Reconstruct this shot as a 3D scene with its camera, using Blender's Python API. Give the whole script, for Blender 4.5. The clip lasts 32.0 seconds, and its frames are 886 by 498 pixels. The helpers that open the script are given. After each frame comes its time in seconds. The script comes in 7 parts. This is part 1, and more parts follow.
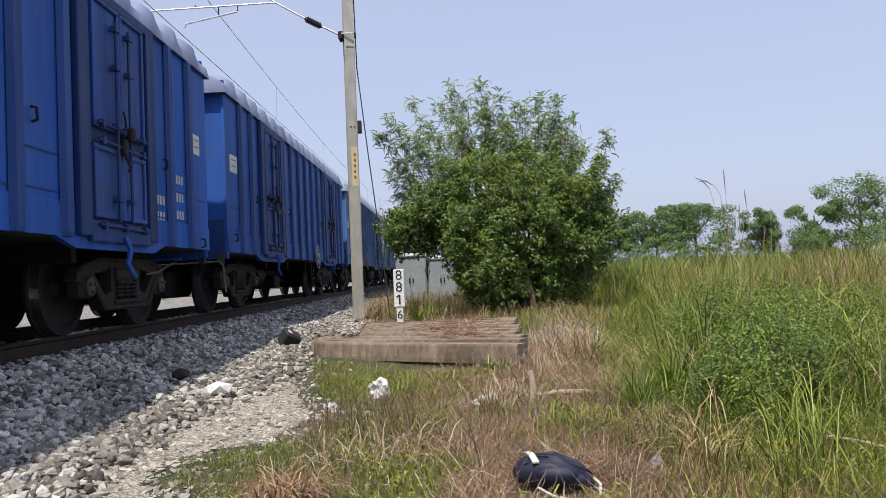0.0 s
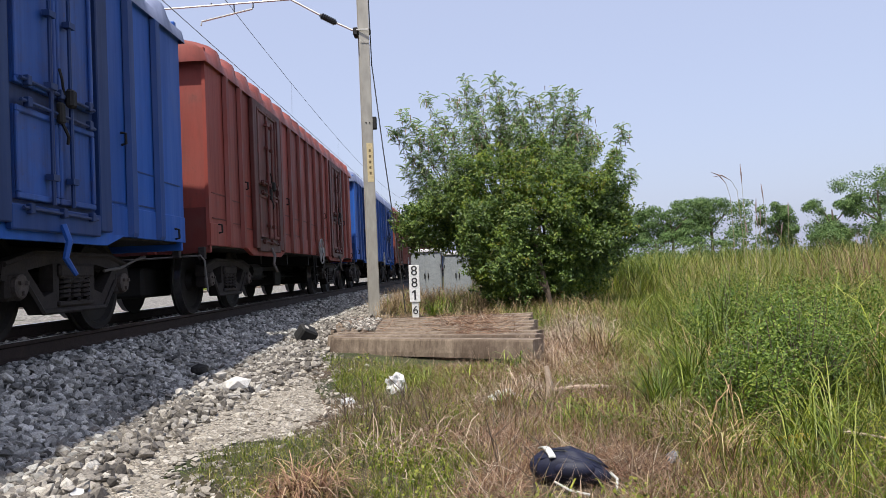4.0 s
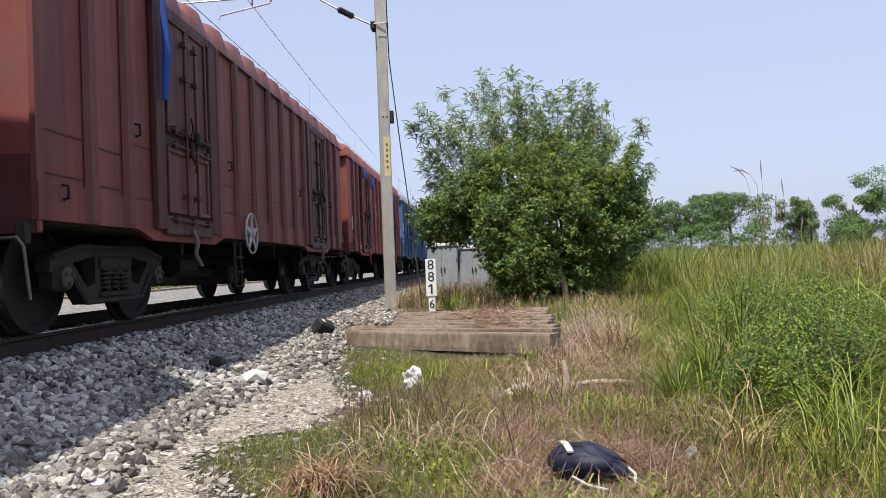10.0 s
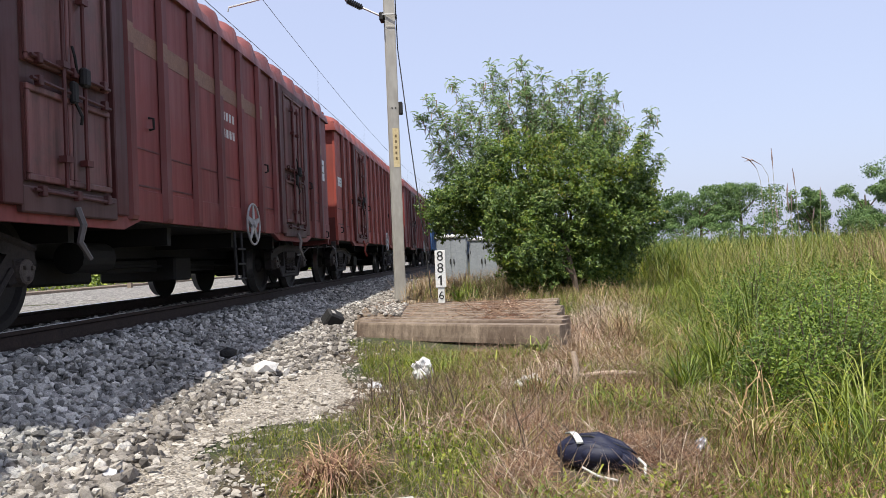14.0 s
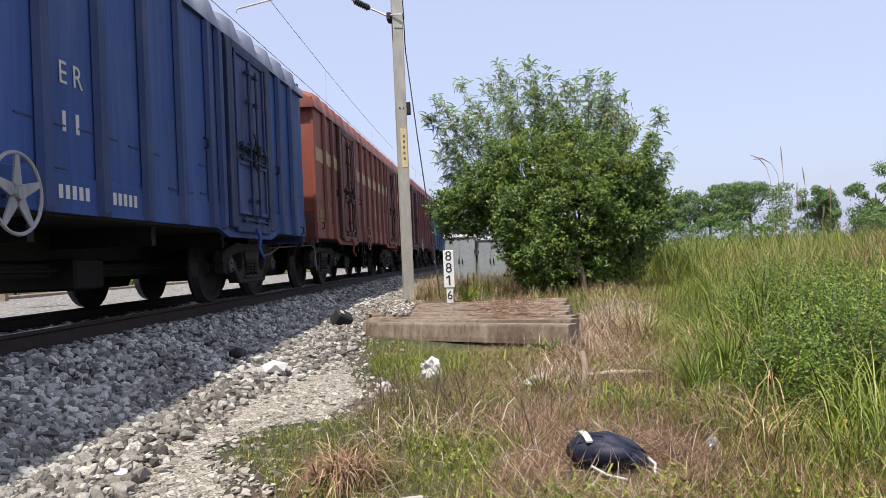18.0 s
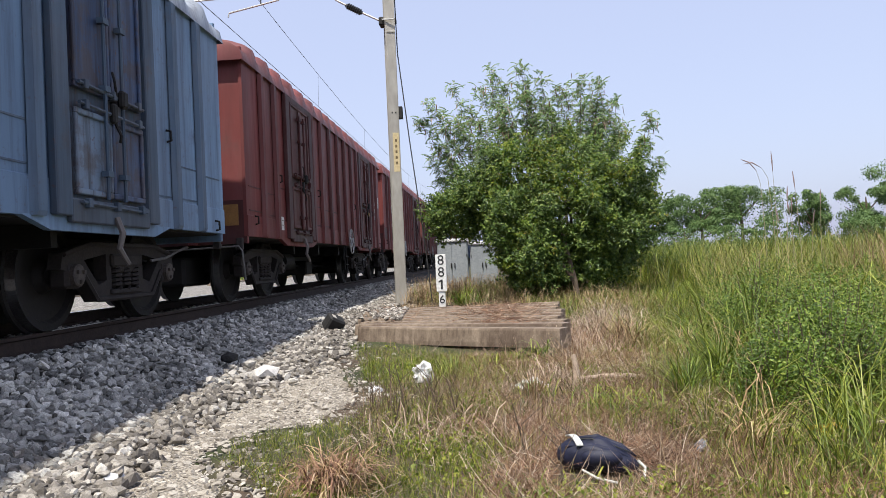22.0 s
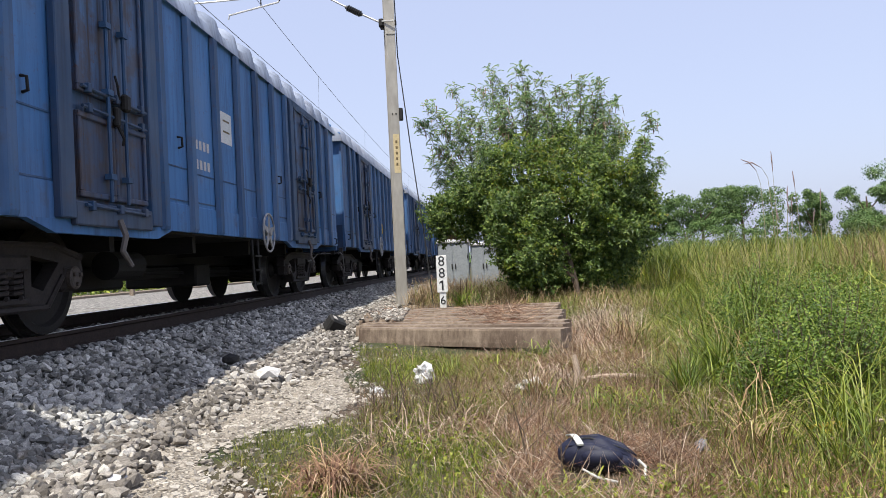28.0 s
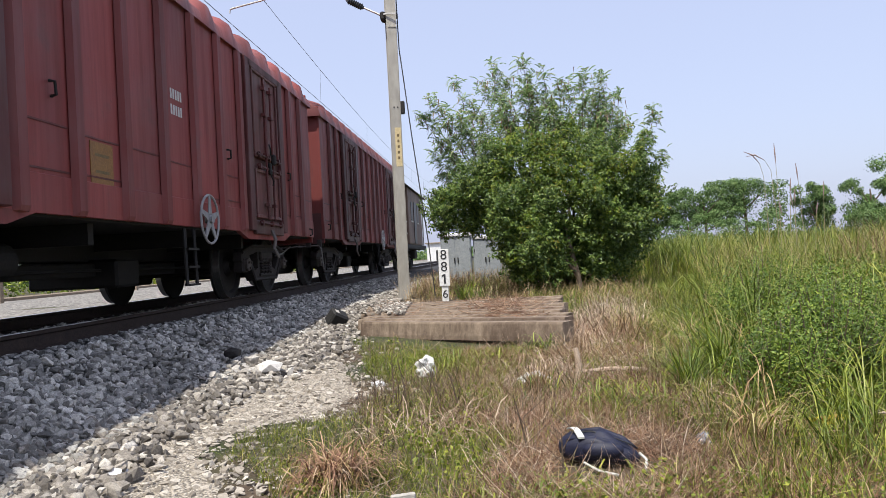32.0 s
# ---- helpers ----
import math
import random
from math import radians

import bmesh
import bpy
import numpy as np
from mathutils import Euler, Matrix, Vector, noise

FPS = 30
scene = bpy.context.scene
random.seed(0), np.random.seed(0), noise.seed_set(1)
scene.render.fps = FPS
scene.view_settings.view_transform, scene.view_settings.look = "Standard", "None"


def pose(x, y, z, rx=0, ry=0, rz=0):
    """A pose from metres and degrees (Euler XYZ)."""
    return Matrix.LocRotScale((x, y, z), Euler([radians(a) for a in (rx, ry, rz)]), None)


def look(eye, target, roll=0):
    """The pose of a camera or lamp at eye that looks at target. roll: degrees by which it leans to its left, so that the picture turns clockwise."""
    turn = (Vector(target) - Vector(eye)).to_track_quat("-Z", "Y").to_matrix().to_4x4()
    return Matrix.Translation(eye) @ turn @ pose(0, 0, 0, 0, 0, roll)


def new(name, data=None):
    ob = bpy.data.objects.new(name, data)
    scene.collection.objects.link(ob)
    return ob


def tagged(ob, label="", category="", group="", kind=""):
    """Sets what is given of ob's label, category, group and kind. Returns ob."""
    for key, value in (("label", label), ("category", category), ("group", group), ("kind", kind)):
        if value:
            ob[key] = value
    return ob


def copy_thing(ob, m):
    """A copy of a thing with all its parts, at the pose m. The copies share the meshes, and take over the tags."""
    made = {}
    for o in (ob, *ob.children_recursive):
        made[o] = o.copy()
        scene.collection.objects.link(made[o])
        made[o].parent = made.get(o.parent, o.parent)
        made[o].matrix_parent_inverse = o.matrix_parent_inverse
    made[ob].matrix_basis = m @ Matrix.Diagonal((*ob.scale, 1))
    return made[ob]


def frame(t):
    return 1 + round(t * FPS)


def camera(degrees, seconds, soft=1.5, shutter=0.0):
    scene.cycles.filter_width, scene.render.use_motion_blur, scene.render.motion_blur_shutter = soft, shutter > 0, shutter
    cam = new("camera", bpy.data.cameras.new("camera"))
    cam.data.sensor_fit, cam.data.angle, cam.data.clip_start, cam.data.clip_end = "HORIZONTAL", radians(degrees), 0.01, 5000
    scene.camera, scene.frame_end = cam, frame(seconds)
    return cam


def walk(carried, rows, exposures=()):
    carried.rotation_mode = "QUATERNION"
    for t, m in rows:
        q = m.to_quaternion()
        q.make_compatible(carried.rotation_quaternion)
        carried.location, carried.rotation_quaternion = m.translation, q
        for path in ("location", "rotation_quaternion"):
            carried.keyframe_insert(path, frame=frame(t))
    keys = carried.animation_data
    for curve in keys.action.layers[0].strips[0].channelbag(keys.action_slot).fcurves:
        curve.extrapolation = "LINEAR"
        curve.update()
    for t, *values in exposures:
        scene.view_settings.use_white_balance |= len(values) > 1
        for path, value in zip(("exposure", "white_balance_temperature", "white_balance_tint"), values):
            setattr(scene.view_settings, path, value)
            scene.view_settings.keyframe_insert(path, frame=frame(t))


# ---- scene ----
cam = camera(59.1, 32.0, soft=0.5)
PATH = [
    (0, (0.020, 0.017, 1.102), (-0.042, 10.012, 1.424), -2.31),
    (0.5, (0.019, 0.012, 1.106), (-0.057, 10.007, 1.415), -2.32),
    (1, (0.016, 0.017, 1.104), (-0.080, 10.012, 1.405), -2.31),
    (1.5, (0.009, 0.008, 1.108), (-0.097, 10.003, 1.399), -2.30),
    (2, (0.009, 0.009, 1.104), (-0.126, 10.003, 1.396), -2.34),
    (2.5, (0.006, 0.010, 1.105), (-0.153, 10.005, 1.403), -2.31),
    (3, (0.004, 0.008, 1.104), (-0.174, 10.003, 1.385), -2.32),
    (3.5, (0.010, -0.003, 1.106), (-0.206, 9.991, 1.364), -2.38),
    (5.5, (0.005, -0.024, 1.107), (-0.309, 9.965, 1.436), -2.35),
    (6, (0.002, -0.027, 1.110), (-0.326, 9.963, 1.411), -2.30),
    (6.5, (0.004, -0.018, 1.109), (-0.340, 9.971, 1.407), -2.32),
    (7, (0.007, -0.016, 1.103), (-0.351, 9.972, 1.420), -2.34),
    (7.5, (0.008, -0.021, 1.103), (-0.370, 9.967, 1.415), -2.34),
    (8, (0.004, -0.006, 1.102), (-0.390, 9.982, 1.382), -2.17),
    (8.5, (0.002, -0.011, 1.104), (-0.414, 9.976, 1.371), -2.22),
    (9, (-0.001, -0.007, 1.103), (-0.425, 9.981, 1.367), -2.22),
    (9.5, (0.005, -0.005, 1.100), (-0.443, 9.982, 1.339), -2.24),
    (10, (-0.000, -0.004, 1.102), (-0.461, 9.983, 1.308), -2.20),
    (10.5, (0.004, -0.003, 1.100), (-0.477, 9.984, 1.285), -2.28),
    (11, (0.003, -0.006, 1.102), (-0.491, 9.980, 1.280), -2.21),
    (11.5, (0.004, -0.007, 1.100), (-0.505, 9.979, 1.265), -2.28),
    (12, (0.005, 0.004, 1.098), (-0.525, 9.988, 1.238), -2.31),
    (12.5, (-0.000, 0.005, 1.099), (-0.541, 9.990, 1.211), -2.28),
    (13, (-0.000, 0.000, 1.100), (-0.561, 9.984, 1.223), -2.30),
    (13.5, (-0.002, -0.002, 1.099), (-0.573, 9.981, 1.214), -2.34),
    (14, (0.000, -0.000, 1.101), (-0.584, 9.982, 1.202), -2.32),
    (14.5, (0.004, -0.006, 1.102), (-0.595, 9.976, 1.212), -2.41),
    (16.5, (0.002, -0.004, 1.099), (-0.666, 9.973, 1.218), -2.47),
    (17, (0.003, -0.008, 1.098), (-0.678, 9.968, 1.217), -2.46),
    (17.5, (0.004, -0.008, 1.098), (-0.687, 9.967, 1.224), -2.51),
    (18, (-0.001, 0.000, 1.096), (-0.691, 9.976, 1.204), -2.52),
    (18.5, (-0.004, -0.001, 1.098), (-0.702, 9.974, 1.189), -2.52),
    (19, (-0.000, -0.005, 1.098), (-0.710, 9.969, 1.193), -2.56),
    (19.5, (0.002, -0.012, 1.097), (-0.662, 9.965, 1.205), -2.54),
    (20, (0.008, -0.016, 1.097), (-0.635, 9.962, 1.221), -2.58),
    (20.5, (0.012, -0.016, 1.098), (-0.632, 9.963, 1.219), -2.58),
    (21, (0.009, -0.019, 1.099), (-0.624, 9.960, 1.234), -2.64),
    (21.5, (0.010, -0.015, 1.097), (-0.604, 9.965, 1.264), -2.63),
    (22, (0.010, -0.016, 1.098), (-0.586, 9.965, 1.253), -2.58),
    (22.5, (0.010, -0.017, 1.097), (-0.579, 9.965, 1.230), -2.61),
    (23, (0.009, -0.017, 1.098), (-0.563, 9.966, 1.195), -2.68),
    (23.5, (0.009, -0.013, 1.095), (-0.532, 9.972, 1.170), -2.70),
    (24, (0.007, -0.013, 1.097), (-0.537, 9.971, 1.214), -2.73),
    (24.5, (0.006, -0.021, 1.099), (-0.548, 9.963, 1.233), -2.71),
    (25, (0.007, -0.020, 1.096), (-0.557, 9.963, 1.238), -2.75),
    (25.5, (0.006, -0.020, 1.096), (-0.575, 9.962, 1.217), -2.72),
    (27.5, (0.010, -0.035, 1.099), (-0.582, 9.946, 1.284), -2.77),
    (28, (0.013, -0.036, 1.097), (-0.592, 9.944, 1.266), -2.79),
    (28.5, (0.014, -0.032, 1.099), (-0.600, 9.948, 1.272), -2.81),
    (29, (0.016, -0.023, 1.099), (-0.618, 9.956, 1.262), -2.86),
    (29.5, (0.020, -0.019, 1.097), (-0.631, 9.959, 1.247), -2.85),
    (30, (0.028, -0.014, 1.094), (-0.580, 9.967, 1.213), -2.91),
    (30.5, (0.032, -0.018, 1.095), (-0.577, 9.963, 1.209), -2.89),
    (31, (0.032, -0.013, 1.093), (-0.592, 9.967, 1.204), -2.92),
    (31.5, (0.028, -0.022, 1.094), (-0.606, 9.957, 1.193), -2.90),
    (32, (0.026, -0.020, 1.093), (-0.620, 9.959, 1.184), -2.94),
]
walk(cam, [(t, look(eye, target, roll)) for t, eye, target, roll in PATH], [(0.0, 0.62), (3.0, 0.66), (8.0, 0.74), (11.0, 0.77), (14.0, 0.82), (32.0, 0.82)])

# ---- light: clear hazy noon, sun behind the viewer and over the far side of the train ----
SUN_WAY = Vector((0.21, 0.44, -1.0)).normalized()      # the way that the light travels
world = bpy.data.worlds.new("sky")
scene.world = world
world.use_nodes = True
wn = world.node_tree.nodes
sky = wn.new("ShaderNodeTexSky")
sky.sky_type = "NISHITA"
sky.sun_disc = False
sky.sun_elevation = math.asin(-SUN_WAY.z)
sky.sun_rotation = math.atan2(-SUN_WAY.x, -SUN_WAY.y)
sky.air_density, sky.dust_density, sky.ozone_density = 1.0, 3.0, 1.5
haze = wn.new("ShaderNodeMix")
haze.data_type = "RGBA"
haze.inputs[0].default_value = 0.65
haze.inputs[7].default_value = (3.32, 3.58, 4.88, 1)          # milky noon haze all round
world.node_tree.links.new(sky.outputs[0], haze.inputs[6])
world.node_tree.links.new(haze.outputs[2], wn["Background"].inputs["Color"])
wn["Background"].inputs["Strength"].default_value = 0.12
sun = new("sun", bpy.data.lights.new("sun", "SUN"))
sun.data.energy, sun.data.angle, sun.data.color = 3.5, radians(0.9), (1.0, 0.95, 0.86)
sun.matrix_world = look((0, 0, 30), Vector((0, 0, 30)) + SUN_WAY)

# ---- plan, in metres: x across the track, y along it, z up from the ground by the viewer ----
TX = -4.947            # centre line of the track
RZ = 0.618             # top of the rails
GAUGE = 1.676


def ground_z(x, y):
    """Height of the soil beside the track."""
    k = min(max((y - 3.5) / 11.5, 0.0), 1.0)
    rise = 0.27 * k * k * (3 - 2 * k)
    away = max(0.0, x - 3.0)
    bump = 0.035 * noise.noise(Vector((x * 0.7, y * 0.7, 0.3))) + 0.015 * noise.noise(Vector((x * 2.1, y * 2.1, 4.0)))
    far = min(1.0, 25.0 / max(25.0, math.hypot(x, y)))
    return rise + 0.02 * min(away, 8.0) + bump * far


def bed_z(x):
    """Height of the ballast at a distance x - TX from the centre line, or None beside the bed."""
    d = abs(x - TX)
    if d < 1.62:
        return RZ - 0.158
    return RZ - 0.158 - (d - 1.62) * 0.545


# ---- materials ----
def nodes_of(name, rough=0.8, metal=0.0):
    m = bpy.data.materials.new(name)
    m.use_nodes = True
    t = m.node_tree
    b = t.nodes["Principled BSDF"]
    b.inputs["Roughness"].default_value = rough
    b.inputs["Metallic"].default_value = metal
    return m, t, b


def add(t, kind, **inputs):
    n = t.nodes.new(kind)
    for k, v in inputs.items():
        n.inputs[k.replace("_", " ")].default_value = v
    return n


def ramp(t, fac, stops):
    n = t.nodes.new("ShaderNodeValToRGB")
    while len(n.color_ramp.elements) < len(stops):
        n.color_ramp.elements.new(0.5)
    for e, (p, c) in zip(n.color_ramp.elements, stops):
        e.position, e.color = p, (*c, 1) if len(c) == 3 else c
    t.links.new(fac, n.inputs[0])
    return n.outputs[0]


def mix(t, fac, a, b, how="MIX"):
    n = t.nodes.new("ShaderNodeMix")
    n.data_type, n.blend_type = "RGBA", how
    for sock, v in ((n.inputs[0], fac), (n.inputs[6], a), (n.inputs[7], b)):
        if isinstance(v, bpy.types.NodeSocket):
            t.links.new(v, sock)
        else:
            sock.default_value = v if isinstance(v, float) else (*v, 1)
    return n.outputs[2]


def grain(t, scale, detail=4.0, rough=0.6, stretch=(1, 1, 1), local=True):
    c = t.nodes.new("ShaderNodeTexCoord")
    m = t.nodes.new("ShaderNodeMapping")
    m.inputs["Scale"].default_value = stretch
    t.links.new(c.outputs["Object"] if local else c.outputs["Generated"], m.inputs["Vector"])
    n = add(t, "ShaderNodeTexNoise", Scale=scale, Detail=detail, Roughness=rough)
    t.links.new(m.outputs[0], n.inputs["Vector"])
    return n.outputs["Fac"]


def world_grain(t, scale, detail=4.0, rough=0.6):
    g = t.nodes.new("ShaderNodeNewGeometry")
    n = add(t, "ShaderNodeTexNoise", Scale=scale, Detail=detail, Roughness=rough)
    t.links.new(g.outputs["Position"], n.inputs["Vector"])
    return n.outputs["Fac"]


def bump(t, b, height, strength=0.3, distance=0.01):
    n = add(t, "ShaderNodeBump", Strength=strength, Distance=distance)
    t.links.new(height, n.inputs["Height"])
    t.links.new(n.outputs[0], b.inputs["Normal"])


def simple(name, low, high, rough=0.8, metal=0.0, scale=8.0, relief=0.3, distance=0.01, stretch=(1, 1, 1), detail=5.0):
    m, t, b = nodes_of(name, rough, metal)
    g = grain(t, scale, detail, 0.65, stretch)
    g2 = grain(t, scale * 7.3, 3.0, 0.6, stretch)
    c = ramp(t, g, [(0.3, low), (0.7, high)])
    c = mix(t, 0.35, c, ramp(t, g2, [(0.3, [v * 0.55 for v in low]), (0.7, [min(1, v * 1.25) for v in high])]))
    t.links.new(c, b.inputs["Base Color"])
    bump(t, b, g2, relief, distance)
    return m


def islands(name, stops, rough=0.7, sheen=0.0, through_light=0.0, speckle=0.0):
    """One colour a piece: blades, leaves and stones of one mesh."""
    m, t, b = nodes_of(name, rough)
    g = t.nodes.new("ShaderNodeNewGeometry")
    c = ramp(t, g.outputs["Random Per Island"], stops)
    w = world_grain(t, 1.6, 3.0)
    c = mix(t, 0.6, c, ramp(t, w, [(0.3, (0.5, 0.5, 0.5)), (0.7, (1.1, 1.1, 1.1))]), "MULTIPLY")
    if speckle:
        f = world_grain(t, 75.0, 5.0, 0.75)
        c = mix(t, speckle, c, ramp(t, f, [(0.3, (0.55, 0.55, 0.55)), (0.7, (1.75, 1.75, 1.75))]), "MULTIPLY")
        bump(t, b, f, 0.7, 0.010)
    t.links.new(c, b.inputs["Base Color"])
    if through_light:
        tr = t.nodes.new("ShaderNodeBsdfTranslucent")
        t.links.new(c, tr.inputs["Color"])
        ms = t.nodes.new("ShaderNodeMixShader")
        ms.inputs[0].default_value = through_light
        t.links.new(b.outputs[0], ms.inputs[1])
        t.links.new(tr.outputs[0], ms.inputs[2])
        t.links.new(ms.outputs[0], t.nodes["Material Output"].inputs["Surface"])
    return m


def shifted_grain(t, scale, detail=4.0, rough=0.6, stretch=(1, 1, 1)):
    """Noise in the object's own space, moved by a chance of its own, so that no two wagons wear alike."""
    c = t.nodes.new("ShaderNodeTexCoord")
    info = t.nodes.new("ShaderNodeObjectInfo")
    far = add(t, "ShaderNodeVectorMath")
    far.operation = "MULTIPLY_ADD"
    far.inputs[1].default_value = (37.0, 91.0, 53.0)
    t.links.new(info.outputs["Random"], far.inputs[0])
    t.links.new(c.outputs["Object"], far.inputs[2])
    m = t.nodes.new("ShaderNodeMapping")
    m.inputs["Scale"].default_value = stretch
    t.links.new(far.outputs[0], m.inputs["Vector"])
    n = add(t, "ShaderNodeTexNoise", Scale=scale, Detail=detail, Roughness=rough)
    t.links.new(m.outputs[0], n.inputs["Vector"])
    return n.outputs["Fac"]


def paint_material(name, wear):
    """Weathered wagon paint; the colour is each object's own."""
    m, t, b = nodes_of(name, 0.5)
    info = t.nodes.new("ShaderNodeObjectInfo")
    col = info.outputs["Color"]
    big = shifted_grain(t, 0.8, 5.0, 0.6)
    sheet_tone = shifted_grain(t, 1.0, 1.0, 0.4, (0.3, 1.3, 0.25))
    streak = shifted_grain(t, 1.0, 6.0, 0.7, (3.0, 8.0, 0.45))
    fine = shifted_grain(t, 16.0, 5.0, 0.7)
    mid = shifted_grain(t, 3.2, 5.0, 0.65)
    age = info.outputs["Alpha"]

    def aged(fac):
        n = add(t, "ShaderNodeMath")
        n.operation = "MULTIPLY"
        t.links.new(fac, n.inputs[0])
        t.links.new(age, n.inputs[1])
        return n.outputs[0]

    base = mix(t, 0.7, col, ramp(t, sheet_tone, [(0.32, (0.62, 0.64, 0.68)), (0.68, (1.25, 1.22, 1.2))]), "MULTIPLY")
    faded = mix(t, aged(ramp(t, big, [(0.48, (0, 0, 0)), (0.75, (0.22, 0.22, 0.22))])), base, (0.26, 0.24, 0.235))
    dirty = mix(t, aged(ramp(t, streak, [(0.46, (0, 0, 0)), (0.76, (0.7 * wear,) * 3)])), faded, (0.030, 0.020, 0.018))
    blotch = mix(t, aged(ramp(t, mid, [(0.58 if wear < 1 else 0.48, (0, 0, 0)), (0.72 if wear < 1 else 0.6, (min(0.5 * wear, 0.6),) * 3)])), dirty, (0.065, 0.042, 0.034))
    rust = mix(t, aged(ramp(t, fine, [(0.60, (0, 0, 0)), (0.72, (0.7 * wear,) * 3)])), blotch, (0.09, 0.04, 0.027))
    t.links.new(rust, b.inputs["Base Color"])
    t.links.new(ramp(t, streak, [(0.2, (0.45, 0.45, 0.45)), (0.8, (0.8, 0.8, 0.8))]), b.inputs["Roughness"])
    dent = shifted_grain(t, 1.6, 2.0, 0.5)
    bump(t, b, dent, 0.35, 0.03)
    return m


def stained_concrete():
    """Old concrete with brown damp stains and pitted grain."""
    m, t, b = nodes_of("stained_concrete", 0.92)
    big, mid, fine = shifted_grain(t, 1.6, 5.0, 0.65, (1.0, 3.0, 0.6)), shifted_grain(t, 7.0, 4.0, 0.6, (2.2, 1.0, 0.5)), shifted_grain(t, 60.0, 3.0, 0.6)
    c = ramp(t, mid, [(0.3, (0.14, 0.102, 0.073)), (0.7, (0.32, 0.252, 0.19))])
    c = mix(t, ramp(t, big, [(0.48, (0, 0, 0)), (0.68, (0.8, 0.8, 0.8))]), c, (0.065, 0.040, 0.027))
    c = mix(t, 0.5, c, ramp(t, fine, [(0.3, (0.45, 0.45, 0.45)), (0.7, (1.15, 1.15, 1.15))]), "MULTIPLY")
    t.links.new(c, b.inputs["Base Color"])
    bump(t, b, mid, 0.5, 0.01)
    return m


PAINT = paint_material("wagon_paint", 0.8)
DOORPAINT = paint_material("worn_door_paint", 1.7)
# near black: deep shade under the wagons put into iron, castings and wheels
IRON = simple("dark_iron", (0.005, 0.0045, 0.004), (0.014, 0.012, 0.011), 0.75, 0.1, 6.0)
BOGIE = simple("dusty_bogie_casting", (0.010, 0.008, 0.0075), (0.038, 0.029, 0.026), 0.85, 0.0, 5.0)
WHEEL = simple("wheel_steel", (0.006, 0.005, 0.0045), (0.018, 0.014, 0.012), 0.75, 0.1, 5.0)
CAP = simple("dusty_bearing_cap", (0.035, 0.027, 0.024), (0.11, 0.09, 0.08), 0.75, 0.1, 8.0)
PIPE = simple("grey_brake_pipe", (0.10, 0.09, 0.09), (0.2, 0.19, 0.18), 0.6, 0.2, 6.0)
FOIL = simple("silver_foil", (0.3, 0.3, 0.32), (0.75, 0.75, 0.77), 0.25, 0.7, 22.0, 0.6)
TREAD = simple("polished_tread", (0.45, 0.43, 0.42), (0.62, 0.6, 0.58), 0.3, 1.0, 9.0, 0.1)
RAILSIDE = simple("rusty_rail", (0.022, 0.014, 0.011), (0.055, 0.034, 0.025), 0.8, 0.2, 7.0)
CONCRETE = simple("weathered_concrete", (0.15, 0.118, 0.085), (0.34, 0.275, 0.205), 0.9, 0.0, 4.0, 0.5)
GALV = simple("galvanised_steel", (0.42, 0.41, 0.38), (0.58, 0.57, 0.53), 0.5, 0.6, 3.0, 0.15)
MASTPAINT = simple("aluminium_paint_mast", (0.33, 0.31, 0.27), (0.40, 0.38, 0.335), 0.55, 0.1, 1.1, 0.06, 0.004, (1, 1, 0.35), 2.0)
YELLOW = simple("cream_yellow_paint", (0.50, 0.38, 0.17), (0.66, 0.55, 0.33), 0.6, 0.0, 6.0)
WHITE = simple("white_enamel", (0.68, 0.68, 0.66), (0.82, 0.82, 0.8), 0.45, 0.0, 6.0, 0.1)
BLACK = simple("black_enamel", (0.012, 0.012, 0.013), (0.03, 0.03, 0.03), 0.45, 0.0, 9.0, 0.1)
WIRE = simple("dark_copper_wire", (0.05, 0.05, 0.05), (0.1, 0.1, 0.1), 0.5, 0.6, 9.0, 0.1)
CABINET = simple("grey_cabinet_paint", (0.24, 0.265, 0.28), (0.34, 0.365, 0.38), 0.5, 0.1, 4.0, 0.15)
SLEEPERCON = stained_concrete()
BARK = simple("brown_bark", (0.07, 0.05, 0.035), (0.17, 0.125, 0.09), 0.9, 0.0, 9.0, 0.7)
NAVY = simple("navy_nylon", (0.003, 0.0045, 0.015), (0.008, 0.011, 0.038), 0.6, 0.0, 30.0, 0.4, 0.004)
STRAP = simple("grey_strap", (0.4, 0.4, 0.38), (0.6, 0.6, 0.57), 0.7, 0.0, 20.0)
PLASTIC = simple("white_plastic", (0.5, 0.5, 0.5), (0.72, 0.72, 0.72), 0.4, 0.0, 8.0)
PALEROCK = simple("pale_limestone", (0.26, 0.24, 0.215), (0.48, 0.455, 0.42), 0.85, 0.0, 6.0, 0.6)
WHITEROCK = simple("white_limestone", (0.46, 0.44, 0.41), (0.72, 0.70, 0.67), 0.8, 0.0, 6.0, 0.6)
TARROCK = simple("tarred_block", (0.006, 0.006, 0.0065), (0.018, 0.017, 0.016), 0.75, 0.0, 6.0, 0.6)
STICK = simple("bleached_stick", (0.3, 0.22, 0.16), (0.55, 0.44, 0.34), 0.85, 0.0, 9.0, 0.5)
BLUECLOTH = simple("blue_cloth", (0.012, 0.04, 0.22), (0.03, 0.08, 0.36), 0.8, 0.0, 14.0)
YELLOWBAG = simple("yellow_wrapper", (0.5, 0.34, 0.02), (0.7, 0.5, 0.05), 0.5, 0.0, 12.0)
